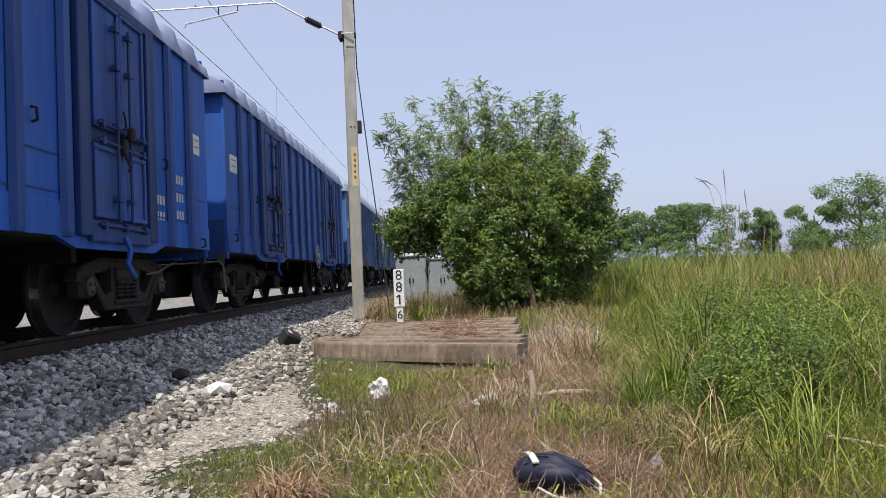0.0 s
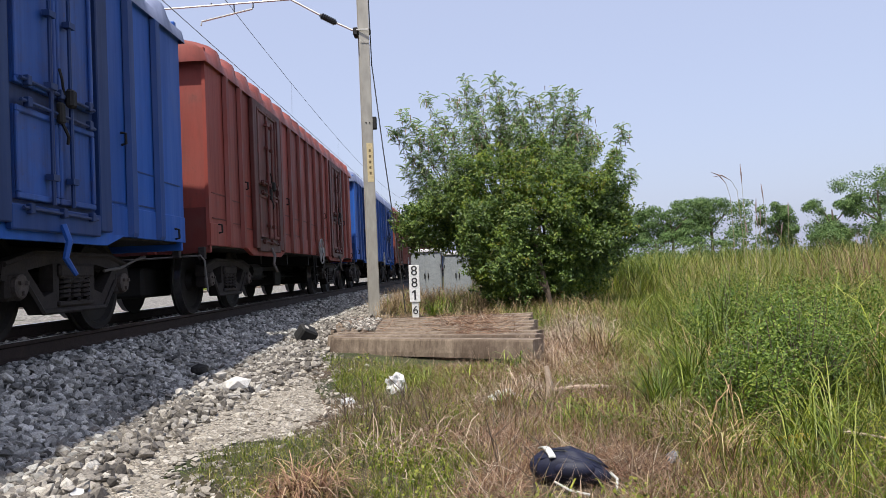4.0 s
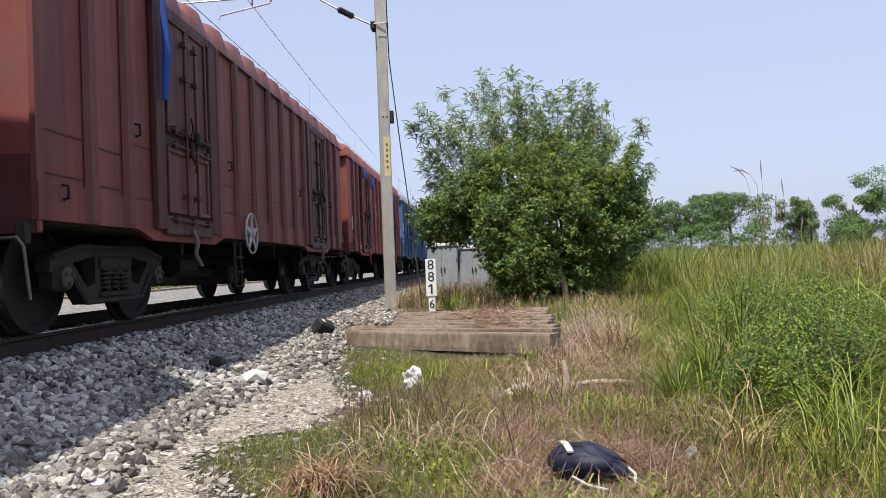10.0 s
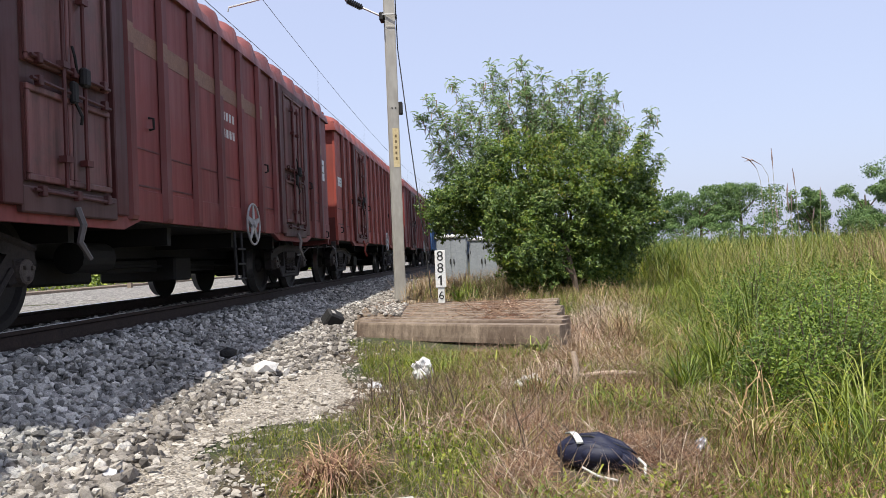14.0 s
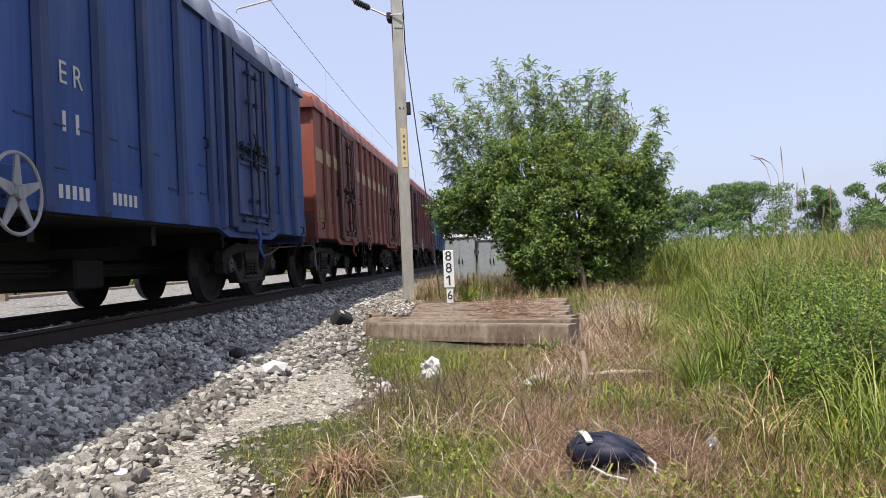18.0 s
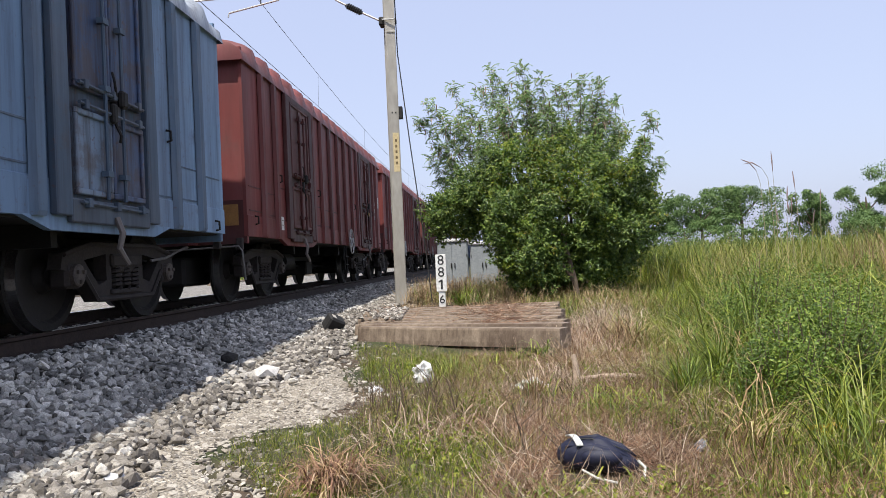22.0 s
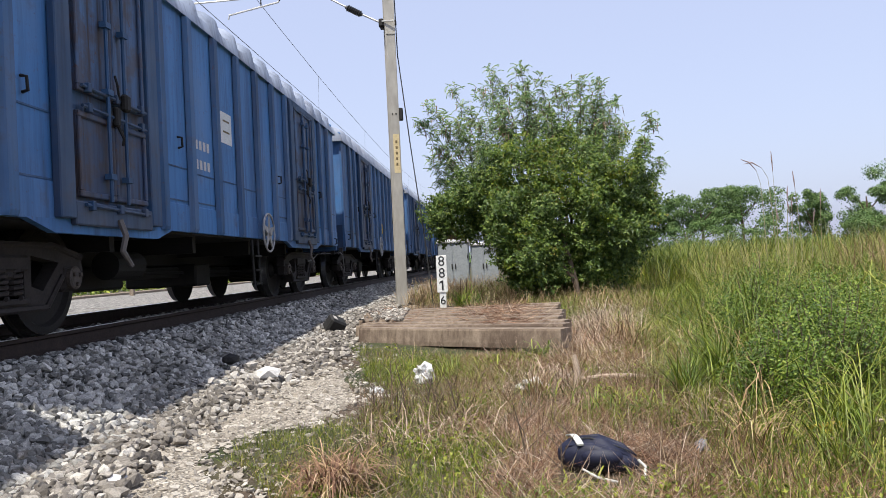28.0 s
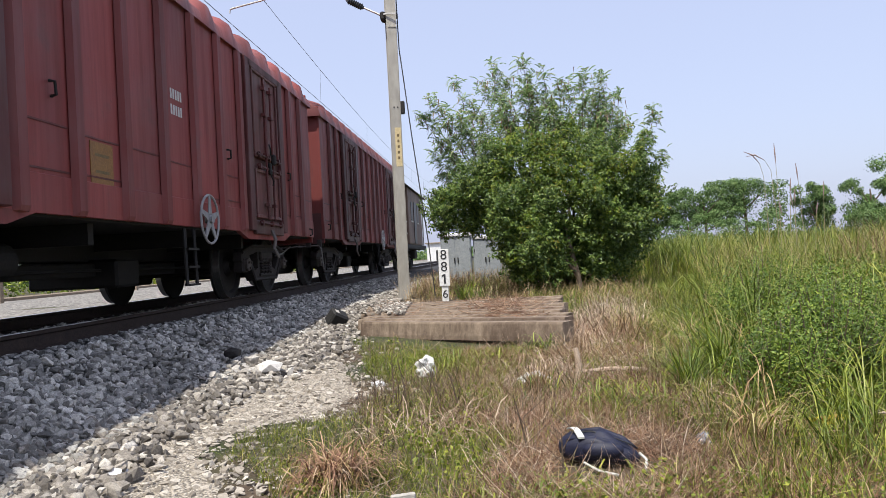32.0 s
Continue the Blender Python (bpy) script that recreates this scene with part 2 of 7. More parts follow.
# stones paler in the train's shadow, dusty ones dimmed to offset the sun
STONE = islands("ballast_stone", [(0.0, (0.085, 0.083, 0.077)), (0.3, (0.22, 0.214, 0.198)), (0.65, (0.34, 0.33, 0.305)), (0.9, (0.45, 0.437, 0.40)), (1.0, (0.60, 0.58, 0.535))], 0.85, speckle=0.8)
DUSTYDIMSTONE = islands("dusty_dimmed_stone", [(0.0, (0.085, 0.075, 0.065)), (0.35, (0.17, 0.152, 0.131)), (0.65, (0.26, 0.235, 0.203)), (0.9, (0.38, 0.35, 0.307)), (1.0, (0.54, 0.51, 0.46))], 0.88, speckle=0.8)
PEBBLE = islands("pale_pebble", [(0.0, (0.15, 0.13, 0.107)), (0.5, (0.32, 0.285, 0.235)), (1.0, (0.54, 0.50, 0.44))], 0.9, speckle=0.5)
LEAF = islands("bush_leaf", [(0.0, (0.025, 0.06, 0.010)), (0.4, (0.085, 0.155, 0.024)), (0.8, (0.17, 0.26, 0.045)), (1.0, (0.28, 0.34, 0.07))], 0.45, 0, 0.28)
YOUNG = islands("young_leaf", [(0.0, (0.08, 0.15, 0.012)), (0.5, (0.17, 0.25, 0.02)), (0.85, (0.27, 0.33, 0.03)), (1.0, (0.30, 0.24, 0.05))], 0.5, 0, 0.4)
FEATHER = islands("feathery_leaf", [(0.0, (0.12, 0.23, 0.08)), (0.5, (0.27, 0.40, 0.15)), (0.8, (0.42, 0.52, 0.26)), (0.92, (0.55, 0.57, 0.38)), (1.0, (0.48, 0.31, 0.21))], 0.6, 0, 0.5)
DEADPOD = islands("dry_pod", [(0.0, (0.17, 0.09, 0.06)), (1.0, (0.40, 0.26, 0.18))], 0.8, 0, 0.2)
PALESTRAW = islands("bleached_straw", [(0.0, (0.20, 0.125, 0.08)), (0.5, (0.46, 0.335, 0.24)), (0.85, (0.64, 0.51, 0.39)), (1.0, (0.74, 0.64, 0.52))], 0.75, 0, 0.15)
FARLEAF = islands("far_leaf", [(0.0, (0.06, 0.125, 0.035)), (0.6, (0.13, 0.225, 0.06)), (1.0, (0.20, 0.29, 0.085))], 0.6, 0, 0.25)
GREEN = islands("green_blade", [(0.0, (0.05, 0.085, 0.007)), (0.45, (0.15, 0.20, 0.019)), (0.8, (0.29, 0.32, 0.042)), (1.0, (0.48, 0.43, 0.12))], 0.5, 0, 0.25)
LUSH = islands("lush_leaf", [(0.0, (0.03, 0.062, 0.006)), (0.4, (0.11, 0.175, 0.015)), (0.75, (0.22, 0.29, 0.025)), (1.0, (0.42, 0.46, 0.06))], 0.5, 0, 0.25)
SHRUBLEAF = islands("shrub_leaf", [(0.0, (0.035, 0.08, 0.008)), (0.5, (0.12, 0.205, 0.02)), (0.9, (0.21, 0.30, 0.035)), (1.0, (0.30, 0.36, 0.05))], 0.5, 0, 0.25)
STRAW = islands("dry_straw", [(0.0, (0.13, 0.07, 0.03)), (0.35, (0.30, 0.19, 0.09)), (0.7, (0.52, 0.37, 0.20)), (0.9, (0.66, 0.52, 0.33)), (1.0, (0.26, 0.25, 0.06))], 0.7, 0, 0.15)
REDSTRAW = islands("rust_straw", [(0.0, (0.10, 0.04, 0.022)), (0.5, (0.28, 0.15, 0.09)), (0.85, (0.46, 0.30, 0.19)), (1.0, (0.60, 0.46, 0.33))], 0.7, 0, 0.15)
SUNWEED = islands("yellow_green_weed", [(0.0, (0.07, 0.11, 0.012)), (0.5, (0.20, 0.255, 0.028)), (1.0, (0.39, 0.41, 0.06))], 0.55, 0, 0.3)
GREYSTRAW = islands("grey_straw", [(0.0, (0.10, 0.07, 0.045)), (0.5, (0.27, 0.20, 0.135)), (0.85, (0.42, 0.345, 0.25)), (1.0, (0.56, 0.49, 0.39))], 0.8, 0, 0.1)
STALK = islands("brown_stalk", [(0.0, (0.035, 0.022, 0.015)), (0.5, (0.13, 0.08, 0.048)), (1.0, (0.34, 0.23, 0.14))], 0.8, 0, 0.05)
SEED = islands("seed_head", [(0.0, (0.20, 0.12, 0.10)), (1.0, (0.34, 0.24, 0.17))], 0.8, 0, 0.2)


def ground_material():
    m, t, b = nodes_of("soil_and_litter", 0.95)
    a, c2, f = world_grain(t, 0.55, 4), world_grain(t, 3.5, 5), world_grain(t, 28.0, 4, 0.7)
    # earth and moss kept dark: shade between the blades is in the colour
    earth = ramp(t, c2, [(0.3, (0.05, 0.035, 0.023)), (0.7, (0.145, 0.102, 0.067))])
    moss = ramp(t, c2, [(0.3, (0.022, 0.032, 0.008)), (0.7, (0.065, 0.078, 0.02))])
    col = mix(t, ramp(t, a, [(0.42, (0, 0, 0)), (0.58, (1, 1, 1))]), earth, moss)
    col = mix(t, 0.5, col, ramp(t, f, [(0.3, (0.4, 0.4, 0.4)), (0.7, (1, 1, 1))]), "MULTIPLY")
    t.links.new(col, b.inputs["Base Color"])
    bump(t, b, f, 0.8, 0.03)
    return m


def gravel_material(name, low, high, scale):
    m, t, b = nodes_of(name, 0.92)
    g = t.nodes.new("ShaderNodeNewGeometry")
    v = add(t, "ShaderNodeTexVoronoi", Scale=scale)
    t.links.new(g.outputs["Position"], v.inputs["Vector"])
    col = mix(t, v.outputs["Color"], low, high)
    # shade in the gaps between pebbles put into the colour
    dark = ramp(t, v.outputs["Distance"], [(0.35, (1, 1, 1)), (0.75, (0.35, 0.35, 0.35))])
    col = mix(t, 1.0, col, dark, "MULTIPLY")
    t.links.new(col, b.inputs["Base Color"])
    bump(t, b, v.outputs["Distance"], 0.9, -0.02)
    return m


SOIL = ground_material()
# near-black bed: the dark between loose stones is painted, as shade
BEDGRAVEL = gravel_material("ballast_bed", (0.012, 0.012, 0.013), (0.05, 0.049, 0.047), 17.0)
PALEGRAVEL = gravel_material("pale_gravel", (0.26, 0.225, 0.18), (0.60, 0.545, 0.46), 60.0)
YARD = gravel_material("yard_gravel", (0.12, 0.112, 0.10), (0.38, 0.36, 0.325), 11.0)


# ---- mesh helpers ----
def mesh_of(name, bm, material, smooth=False):
    me = bpy.data.meshes.new(name)
    bm.to_mesh(me)
    bm.free()
    me.materials.append(material)
    if smooth:
        for f in me.polygons:
            f.use_smooth = True
    return me


def part(name, bm, material, parent, label="", smooth=False, at=None):
    me = bm if isinstance(bm, bpy.types.Mesh) else mesh_of(name, bm, material, smooth)
    ob = new(name, me)
    ob.parent = parent
    if at is not None:
        ob.matrix_basis = at
    return tagged(ob, label)


def box(bm, x0, x1, y0, y1, z0, z1, bevel=0.0):
    made = bmesh.ops.create_cube(bm, size=1.0)["verts"]
    for v in made:
        v.co = Vector((x0 + (v.co.x + 0.5) * (x1 - x0), y0 + (v.co.y + 0.5) * (y1 - y0), z0 + (v.co.z + 0.5) * (z1 - z0)))
    if bevel:
        edges = list({e for v in made for e in v.link_edges})
        bmesh.ops.bevel(bm, geom=edges, offset=bevel, segments=1, affect="EDGES")
    return bm


def boxed(*dims, bevel=0.0):
    return box(bmesh.new(), *dims, bevel=bevel)


def tube(bm, pts, radii, seg=8, caps=True):
    pts = [Vector(p) for p in pts]
    if not hasattr(radii, "__len__"):
        radii = [radii] * len(pts)
    rings = []
    for i, p in enumerate(pts):
        d = (pts[min(i + 1, len(pts) - 1)] - pts[max(i - 1, 0)]).normalized()
        a = d.orthogonal().normalized() if i == 0 else (a - d * a.dot(d)).normalized()
        b = d.cross(a)
        rings.append([bm.verts.new(p + (a * math.cos(k * math.tau / seg) + b * math.sin(k * math.tau / seg)) * radii[i]) for k in range(seg)])
    for r, q in zip(rings, rings[1:]):
        for k in range(seg):
            bm.faces.new((r[k], r[(k + 1) % seg], q[(k + 1) % seg], q[k]))
    if caps:
        bm.faces.new(rings[0][::-1])
        bm.faces.new(rings[-1])
    return bm


def tubed(pts, radii, seg=8):
    return tube(bmesh.new(), pts, radii, seg)


def lathe(bm, profile, axis="x", seg=24):
    """profile: (along, radius) pairs."""
    rings = []
    for a, r in profile:
        ring = []
        for k in range(seg):
            c, s = r * math.cos(k * math.tau / seg), r * math.sin(k * math.tau / seg)
            ring.append(bm.verts.new((a, c, s) if axis == "x" else (c, a, s) if axis == "y" else (c, s, a)))
        rings.append(ring)
    for r, q in zip(rings, rings[1:]):
        for k in range(seg):
            bm.faces.new((r[k], r[(k + 1) % seg], q[(k + 1) % seg], q[k]))
    bm.faces.new(rings[0][::-1])
    bm.faces.new(rings[-1])
    bmesh.ops.recalc_face_normals(bm, faces=bm.faces)
    return bm


def sheet(name, verts, faces, material, smooth=False):
    me = bpy.data.meshes.new(name)
    me.from_pydata(verts, [], faces)
    me.materials.append(material)
    if smooth:
        me.polygons.foreach_set("use_smooth", [True] * len(me.polygons))
    me.update()
    return me


def many(name, tv, tf, where, turns, material, smooth=False):
    """One mesh of many turned and placed copies of a small template. turns: n x 3 x 3."""
    tv, where, turns = np.asarray(tv, float), np.asarray(where, float), np.asarray(turns, float)
    n, k = len(where), len(tv)
    v = (np.einsum("nij,kj->nki", turns, tv) + where[:, None, :]).reshape(-1, 3)
    sizes = np.array([len(f) for f in tf])
    loops = np.concatenate([np.array(f) for f in tf])
    all_loops = (loops[None, :] + (np.arange(n) * k)[:, None]).ravel()
    all_sizes = np.tile(sizes, n)
    me = bpy.data.meshes.new(name)
    me.vertices.add(n * k)
    me.vertices.foreach_set("co", v.ravel())
    me.loops.add(len(all_loops))
    me.loops.foreach_set("vertex_index", all_loops)
    me.polygons.add(len(all_sizes))
    me.polygons.foreach_set("loop_start", np.concatenate([[0], np.cumsum(all_sizes)[:-1]]))
    if smooth:
        me.polygons.foreach_set("use_smooth", np.ones(len(all_sizes), bool))
    me.materials.append(material)
    me.update(calc_edges=True)
    if not smooth:
        me.shade_flat()
    return me


def turns_of(rng, n, tilt=0.3, size=(0.8, 1.2), flat=(1, 1, 1), mean=0.0):
    """Random turns about z, with a lean and a size."""
    a, b, c = rng.uniform(0, math.tau, n), rng.uniform(0, math.tau, n), rng.normal(mean, tilt, n)
    s = rng.uniform(*size, n)
    ca, sa, cc, sc = np.cos(a), np.sin(a), np.cos(c), np.sin(c)
    z = np.zeros(n)
    o = np.ones(n)
    rz = np.stack([ca, -sa, z, sa, ca, z, z, z, o], -1).reshape(n, 3, 3)
    rx = np.stack([o, z, z, z, cc, -sc, z, sc, cc], -1).reshape(n, 3, 3)
    cb, sb = np.cos(b), np.sin(b)
    rb = np.stack([cb, -sb, z, sb, cb, z, z, z, o], -1).reshape(n, 3, 3)
    m = rb @ rx @ rz
    return m * (s[:, None, None] * np.array(flat)[None, None, :])


def thing(name, at, label, category, group="", kind=""):
    ob = new(name)
    ob.matrix_basis = at
    return tagged(ob, label, category, group, kind)


# ---- the ground, one sheet to the horizon ----
def steps(*spans):
    out = []
    for a, b, n in spans:
        out += list(np.linspace(a, b, n, endpoint=False))
    return out + [spans[-1][1]]


def build_ground():
    xs = steps((-2500, -60, 10), (-60, -10, 16), (-10, 9, 76), (9, 60, 20), (60, 2500, 10))
    ys = steps((-900, -20, 10), (-20, 1, 16), (1, 24, 92), (24, 90, 24), (90, 4000, 16))
    verts = [(x, y, ground_z(x, y)) for y in ys for x in xs]
    w = len(xs)
    faces = [(j * w + i, j * w + i + 1, (j + 1) * w + i + 1, (j + 1) * w + i) for j in range(len(ys) - 1) for i in range(w - 1)]
    ob = new("ground", sheet("ground", verts, faces, SOIL, True))
    tagged(ob, "rough earth with dry litter and low weeds", "ground", "", "structure")


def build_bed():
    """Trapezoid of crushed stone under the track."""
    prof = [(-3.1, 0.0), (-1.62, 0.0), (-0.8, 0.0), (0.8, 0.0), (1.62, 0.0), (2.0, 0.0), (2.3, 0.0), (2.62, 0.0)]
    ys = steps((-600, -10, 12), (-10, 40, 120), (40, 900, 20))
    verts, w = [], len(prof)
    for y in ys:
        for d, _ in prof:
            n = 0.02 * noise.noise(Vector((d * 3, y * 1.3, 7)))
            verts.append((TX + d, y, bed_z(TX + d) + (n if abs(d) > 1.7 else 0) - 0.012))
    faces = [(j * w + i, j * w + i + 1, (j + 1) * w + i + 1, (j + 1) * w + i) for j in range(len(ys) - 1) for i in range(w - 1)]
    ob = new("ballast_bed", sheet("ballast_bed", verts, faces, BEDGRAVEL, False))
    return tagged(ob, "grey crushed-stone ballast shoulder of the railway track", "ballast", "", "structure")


def stone_shape(seed):
    """An angular lump: the hull of a few random points."""
    rng = np.random.default_rng(seed + 100)
    bm = bmesh.new()
    for _ in range(14):
        d = rng.normal(size=3)
        d /= np.linalg.norm(d)
        bm.verts.new(Vector(d * rng.uniform(0.82, 1.12) * np.array([1.2, 0.95, 0.78])))
    bmesh.ops.convex_hull(bm, input=bm.verts)
    bm.verts.ensure_lookup_table()
    bm.verts.index_update()
    vs = [tuple(v.co) for v in bm.verts]
    fs = [tuple(v.index for v in f.verts) for f in bm.faces]
    bm.free()
    return vs, fs


def scatter_stones(bed):
    rng = np.random.default_rng(5)
    shapes = [stone_shape(s) for s in range(6)]
    place, n = [], 36000
    for _ in range(n):
        y = 2.6 + 26 * rng.random() ** 1.7
        x = TX + 1.55 + (1.42 + 0.2 * math.sin(y * 0.9) + 0.12 * rng.normal()) * rng.random() ** 0.75
        z = max(bed_z(x), ground_z(x, y))
        place.append((x, y, z + rng.uniform(-0.02, 0.05)))
    place = np.array(place)
    near = (place[:, 1] < 5.2) & (place[:, 0] > TX + 1.9)
    picked = np.flatnonzero(near)[:240]
    rest = np.setdiff1d(np.arange(n), picked)
    for k in range(6):
        idx = rest[k::6]
        size = 0.021 + 0.025 * rng.random(len(idx)) ** 1.3
        tu = turns_of(rng, len(idx), 0.6, (1, 1)) * size[:, None, None] * rng.uniform(0.75, 1.3, (len(idx), 1, 3))
        # dusty, dimmed stones take over where the sun reaches the foot
        dusty = rng.random(len(idx)) < (place[idx, 0] - TX - 2.25) / 0.4
        for which, mat in ((~dusty, STONE), (dusty, DUSTYDIMSTONE)):
            me = many("loose_ballast", *shapes[k], place[idx][which], tu[which], mat)
            part("loose_ballast", me, None, bed)["kind"] = "stuff"
    meshes = []
    for k in range(6):
        me = sheet("stone", *[list(a) for a in shapes[k]], STONEOB)
        meshes.append(me)
    for i in picked:
        s = rng.uniform(0.024, 0.042)
        m = Matrix.Translation(place[i]) @ Euler(rng.uniform(0, 6, 3)).to_matrix().to_4x4() @ Matrix.Diagonal((s * rng.uniform(0.8, 1.3), s, s * rng.uniform(0.7, 1.0), 1))
        part("stone", meshes[i % 6], None, bed, at=m)
    # between and beyond the rails
    m = 9000
    pl = np.stack([rng.uniform(TX - 1.6, TX + 1.6, m), 2 + 30 * rng.random(m) ** 1.5, np.full(m, RZ - 0.175)], -1)
    pl = pl[np.abs(np.abs(pl[:, 0] - TX) - GAUGE / 2) > 0.1]
    tu = turns_of(rng, len(pl), 0.6, (0.022, 0.045))
    part("loose_ballast", many("loose_ballast", *shapes[0], pl, tu, STONE), None, bed)["kind"] = "stuff"
    # pale small stones on the strip beside the bed
    m = 26000
    pl = []
    while len(pl) < m:
        y = 2.2 + 13 * rng.random() ** 1.5
        edge = strip_edge(y)
        x = rng.uniform(TX + 2.2, max(TX + 2.3, edge + 0.25 * rng.normal()))
        if x < edge + 0.5:
            pl.append((x, y, max(ground_z(x, y) + 0.004, bed_z(x))))
    pl = np.array(pl)
    sz = 0.005 + 0.028 * rng.random(m) ** 5.0
    tu = turns_of(rng, m, 0.5, (1, 1)) * sz[:, None, None]
    ob = new("gravel", many("gravel", *shapes[2], pl, tu, PEBBLE))
    tagged(ob, "pale loose gravel beside the ballast", "gravel", "", "stuff")


def strip_edge(y):
    """x at which the pale strip gives way to grass."""
    return float(np.interp(y, (2.0, 3.45, 3.75, 4.35, 4.95, 5.15, 5.35, 5.7, 6.3, 6.8, 7.3, 9.2, 16.0), (-0.75, -0.96, -1.18, -1.5, -1.6, -1.38, -1.0, -0.92, -0.9, -1.0, -1.25, -1.75, -1.9))) + 0.05 * math.sin(y * 5.3)


def build_strip():
    ys = steps((-12.0, 3, 30), (3, 9, 60), (9, 16, 24))
    verts, faces = [], []
    for y in ys:
        e = strip_edge(y)
        for k in range(7):
            x = TX + 2.1 + (e - TX - 2.1) * k / 6
            verts.append((x, y, ground_z(x, y) + 0.006 - (0.03 if k == 6 else 0)))
    faces = [(j * 7 + i, j * 7 + i + 1, j * 7 + i + 8, j * 7 + i + 7) for j in range(len(ys) - 1) for i in range(6)]
    ob = new("gravel_path", sheet("gravel_path", verts, faces, PALEGRAVEL, True))
    tagged(ob, "pale trodden gravel strip along the ballast", "path", "", "structure")


STONEOB = simple("single_stone", (0.12, 0.112, 0.102), (0.30, 0.285, 0.26), 0.88, 0.0, 3.0, 0.5)


def build_track(bed):
    for side in (-1, 1):
        x = TX + side * (GAUGE / 2 + 0.035)
        prof = [(-0.068, 0), (-0.068, 0.012), (-0.012, 0.03), (-0.009, 0.125), (-0.035, 0.14), (-0.035, 0.168), (-0.03, 0.172),
                (0.03, 0.172), (0.035, 0.168), (0.035, 0.14), (0.009, 0.125), (0.012, 0.03), (0.068, 0.012), (0.068, 0)]
        n = len(prof)
        ys = [-600, 0, 60, 900]
        verts = [(px, y, pz - 0.172) for y in ys for px, pz in prof]
        faces = [(j * n + i, j * n + (i + 1) % n, (j + 1) * n + (i + 1) % n, (j + 1) * n + i) for j in range(3) for i in range(n)]
        me = sheet("rail", verts, faces, RAILSIDE)
        me.materials.append(TREAD)
        for f in me.polygons:
            if f.index % n == 6:
                f.material_index = 1
        ob = new("rail", me)
        ob.matrix_basis = pose(x, 0, RZ)
        tagged(ob, "rusty steel rail with a polished running surface", "rail", "track rails", "structure")
    tie = boxed(-1.375, 1.375, -0.125, 0.125, -0.2, 0.0, bevel=0.02)
    me = mesh_of("sleeper", tie, CONCRETE)
    for i in range(46):
        part("sleeper", me, None, bed, at=pose(TX, 0.3 + i * 0.62, RZ - 0.182))


# ---- covered goods wagon; origin on the rail plane, +x is the side by the viewer ----
HALF, LONG, FLOOR, EAVE = 1.56, 13.49, 0.96, 3.50
DOORS = (-3.67, 3.675)                  # door centres along the wagon
RIBS = (-5.93, -5.2, -2.55, -1.74, -0.87, 0.0, 0.87, 1.74, 2.55, 5.2, 5.93)


def wall_mesh():
    """Side sheet, folded in at the sill."""
    bm = bmesh.new()
    prof = [(-0.06, FLOOR + 0.0), (0.0, FLOOR), (0.0, FLOOR + 0.30), (-0.012, FLOOR + 0.31), (-0.012, EAVE - 0.04), (0.02, EAVE), (-0.06, EAVE)]
    a = [bm.verts.new((x, -LONG / 2, z)) for x, z in prof]
    b = [bm.verts.new((x, LONG / 2, z)) for x, z in prof]
    for i in range(len(prof)):
        j = (i + 1) % len(prof)
        bm.faces.new((a[i], b[i], b[j], a[j]))
    bm.faces.new(a[::-1])
    bm.faces.new(b)
    bmesh.ops.recalc_face_normals(bm, faces=bm.faces)
    return bm


def rib_mesh():
    """Pressed upright: a shallow trapezoid, cut away at the foot."""
    bm = bmesh.new()
    prof = [(0.0, -0.095), (0.05, -0.06), (0.05, 0.06), (0.0, 0.095)]
    levels = [(FLOOR + 0.0, 0.75), (FLOOR + 0.04, 1.0), (EAVE - 0.06, 1.0), (EAVE - 0.02, 0.4)]
    rings = [[bm.verts.new((x * k, y, z)) for x, y in prof] for z, k in levels]
    for r, q in zip(rings, rings[1:]):
        for i in range(3):
            bm.faces.new((r[i], r[i + 1], q[i + 1], q[i]))
    return bm


def roof_mesh():
    """Barrel roof of corrugated sheets, with a lip over the eaves."""
    bm = bmesh.new()
    n, m = 148, 14
    rows = []
    for j in range(n + 1):
        y = -LONG / 2 - 0.10 + (LONG + 0.2) * j / n
        wave = 0.085 * max(0.0, math.cos(y * math.tau / 0.78 + 0.5 * math.sin(y * 1.1))) ** 0.55 if abs(y) < LONG / 2 - 0.1 else 0
        row = []
        for i in range(m + 1):
            a = math.pi * i / m
            x = 1.60 * math.cos(a)
            z = EAVE - 0.03 + 0.42 * math.sin(a) ** 0.75 if 0 < i < m else EAVE - 0.05
            row.append(bm.verts.new((x, y, z + (wave * 1.7 if 0 < i < m else 0))))
        rows.append(row)
    for r, q in zip(rows, rows[1:]):
        for i in range(m):
            bm.faces.new((r[i], r[i + 1], q[i + 1], q[i]))
    bm.faces.new(rows[0])
    bm.faces.new(rows[-1][::-1])
    bmesh.ops.recalc_face_normals(bm, faces=bm.faces)
    return bm


def wheel_mesh():
    """Axle with two flanged wheels."""
    bm = bmesh.new()
    g = GAUGE / 2
    for s in (-1, 1):
        prof = [(g - 0.045, 0.40), (g - 0.045, 0.53), (g - 0.012, 0.53), (g + 0.0, 0.503), (g + 0.095, 0.497), (g + 0.098, 0.43), (g + 0.055, 0.40),
                (g + 0.035, 0.16), (g + 0.11, 0.12), (g + 0.11, 0.085), (g + 0.2, 0.08)]
        lathe(bm, [(s * a, r) for a, r in prof], "x", 32)
    lathe(bm, [(-g, 0.085), (g, 0.085)], "x", 10)
    for f in bm.faces:
        c = f.calc_center_median()
        if math.hypot(c.y, c.z) > 0.485 and abs(f.normal.x) < 0.5 and abs(c.x) > g:
            f.material_index = 1
    return bm


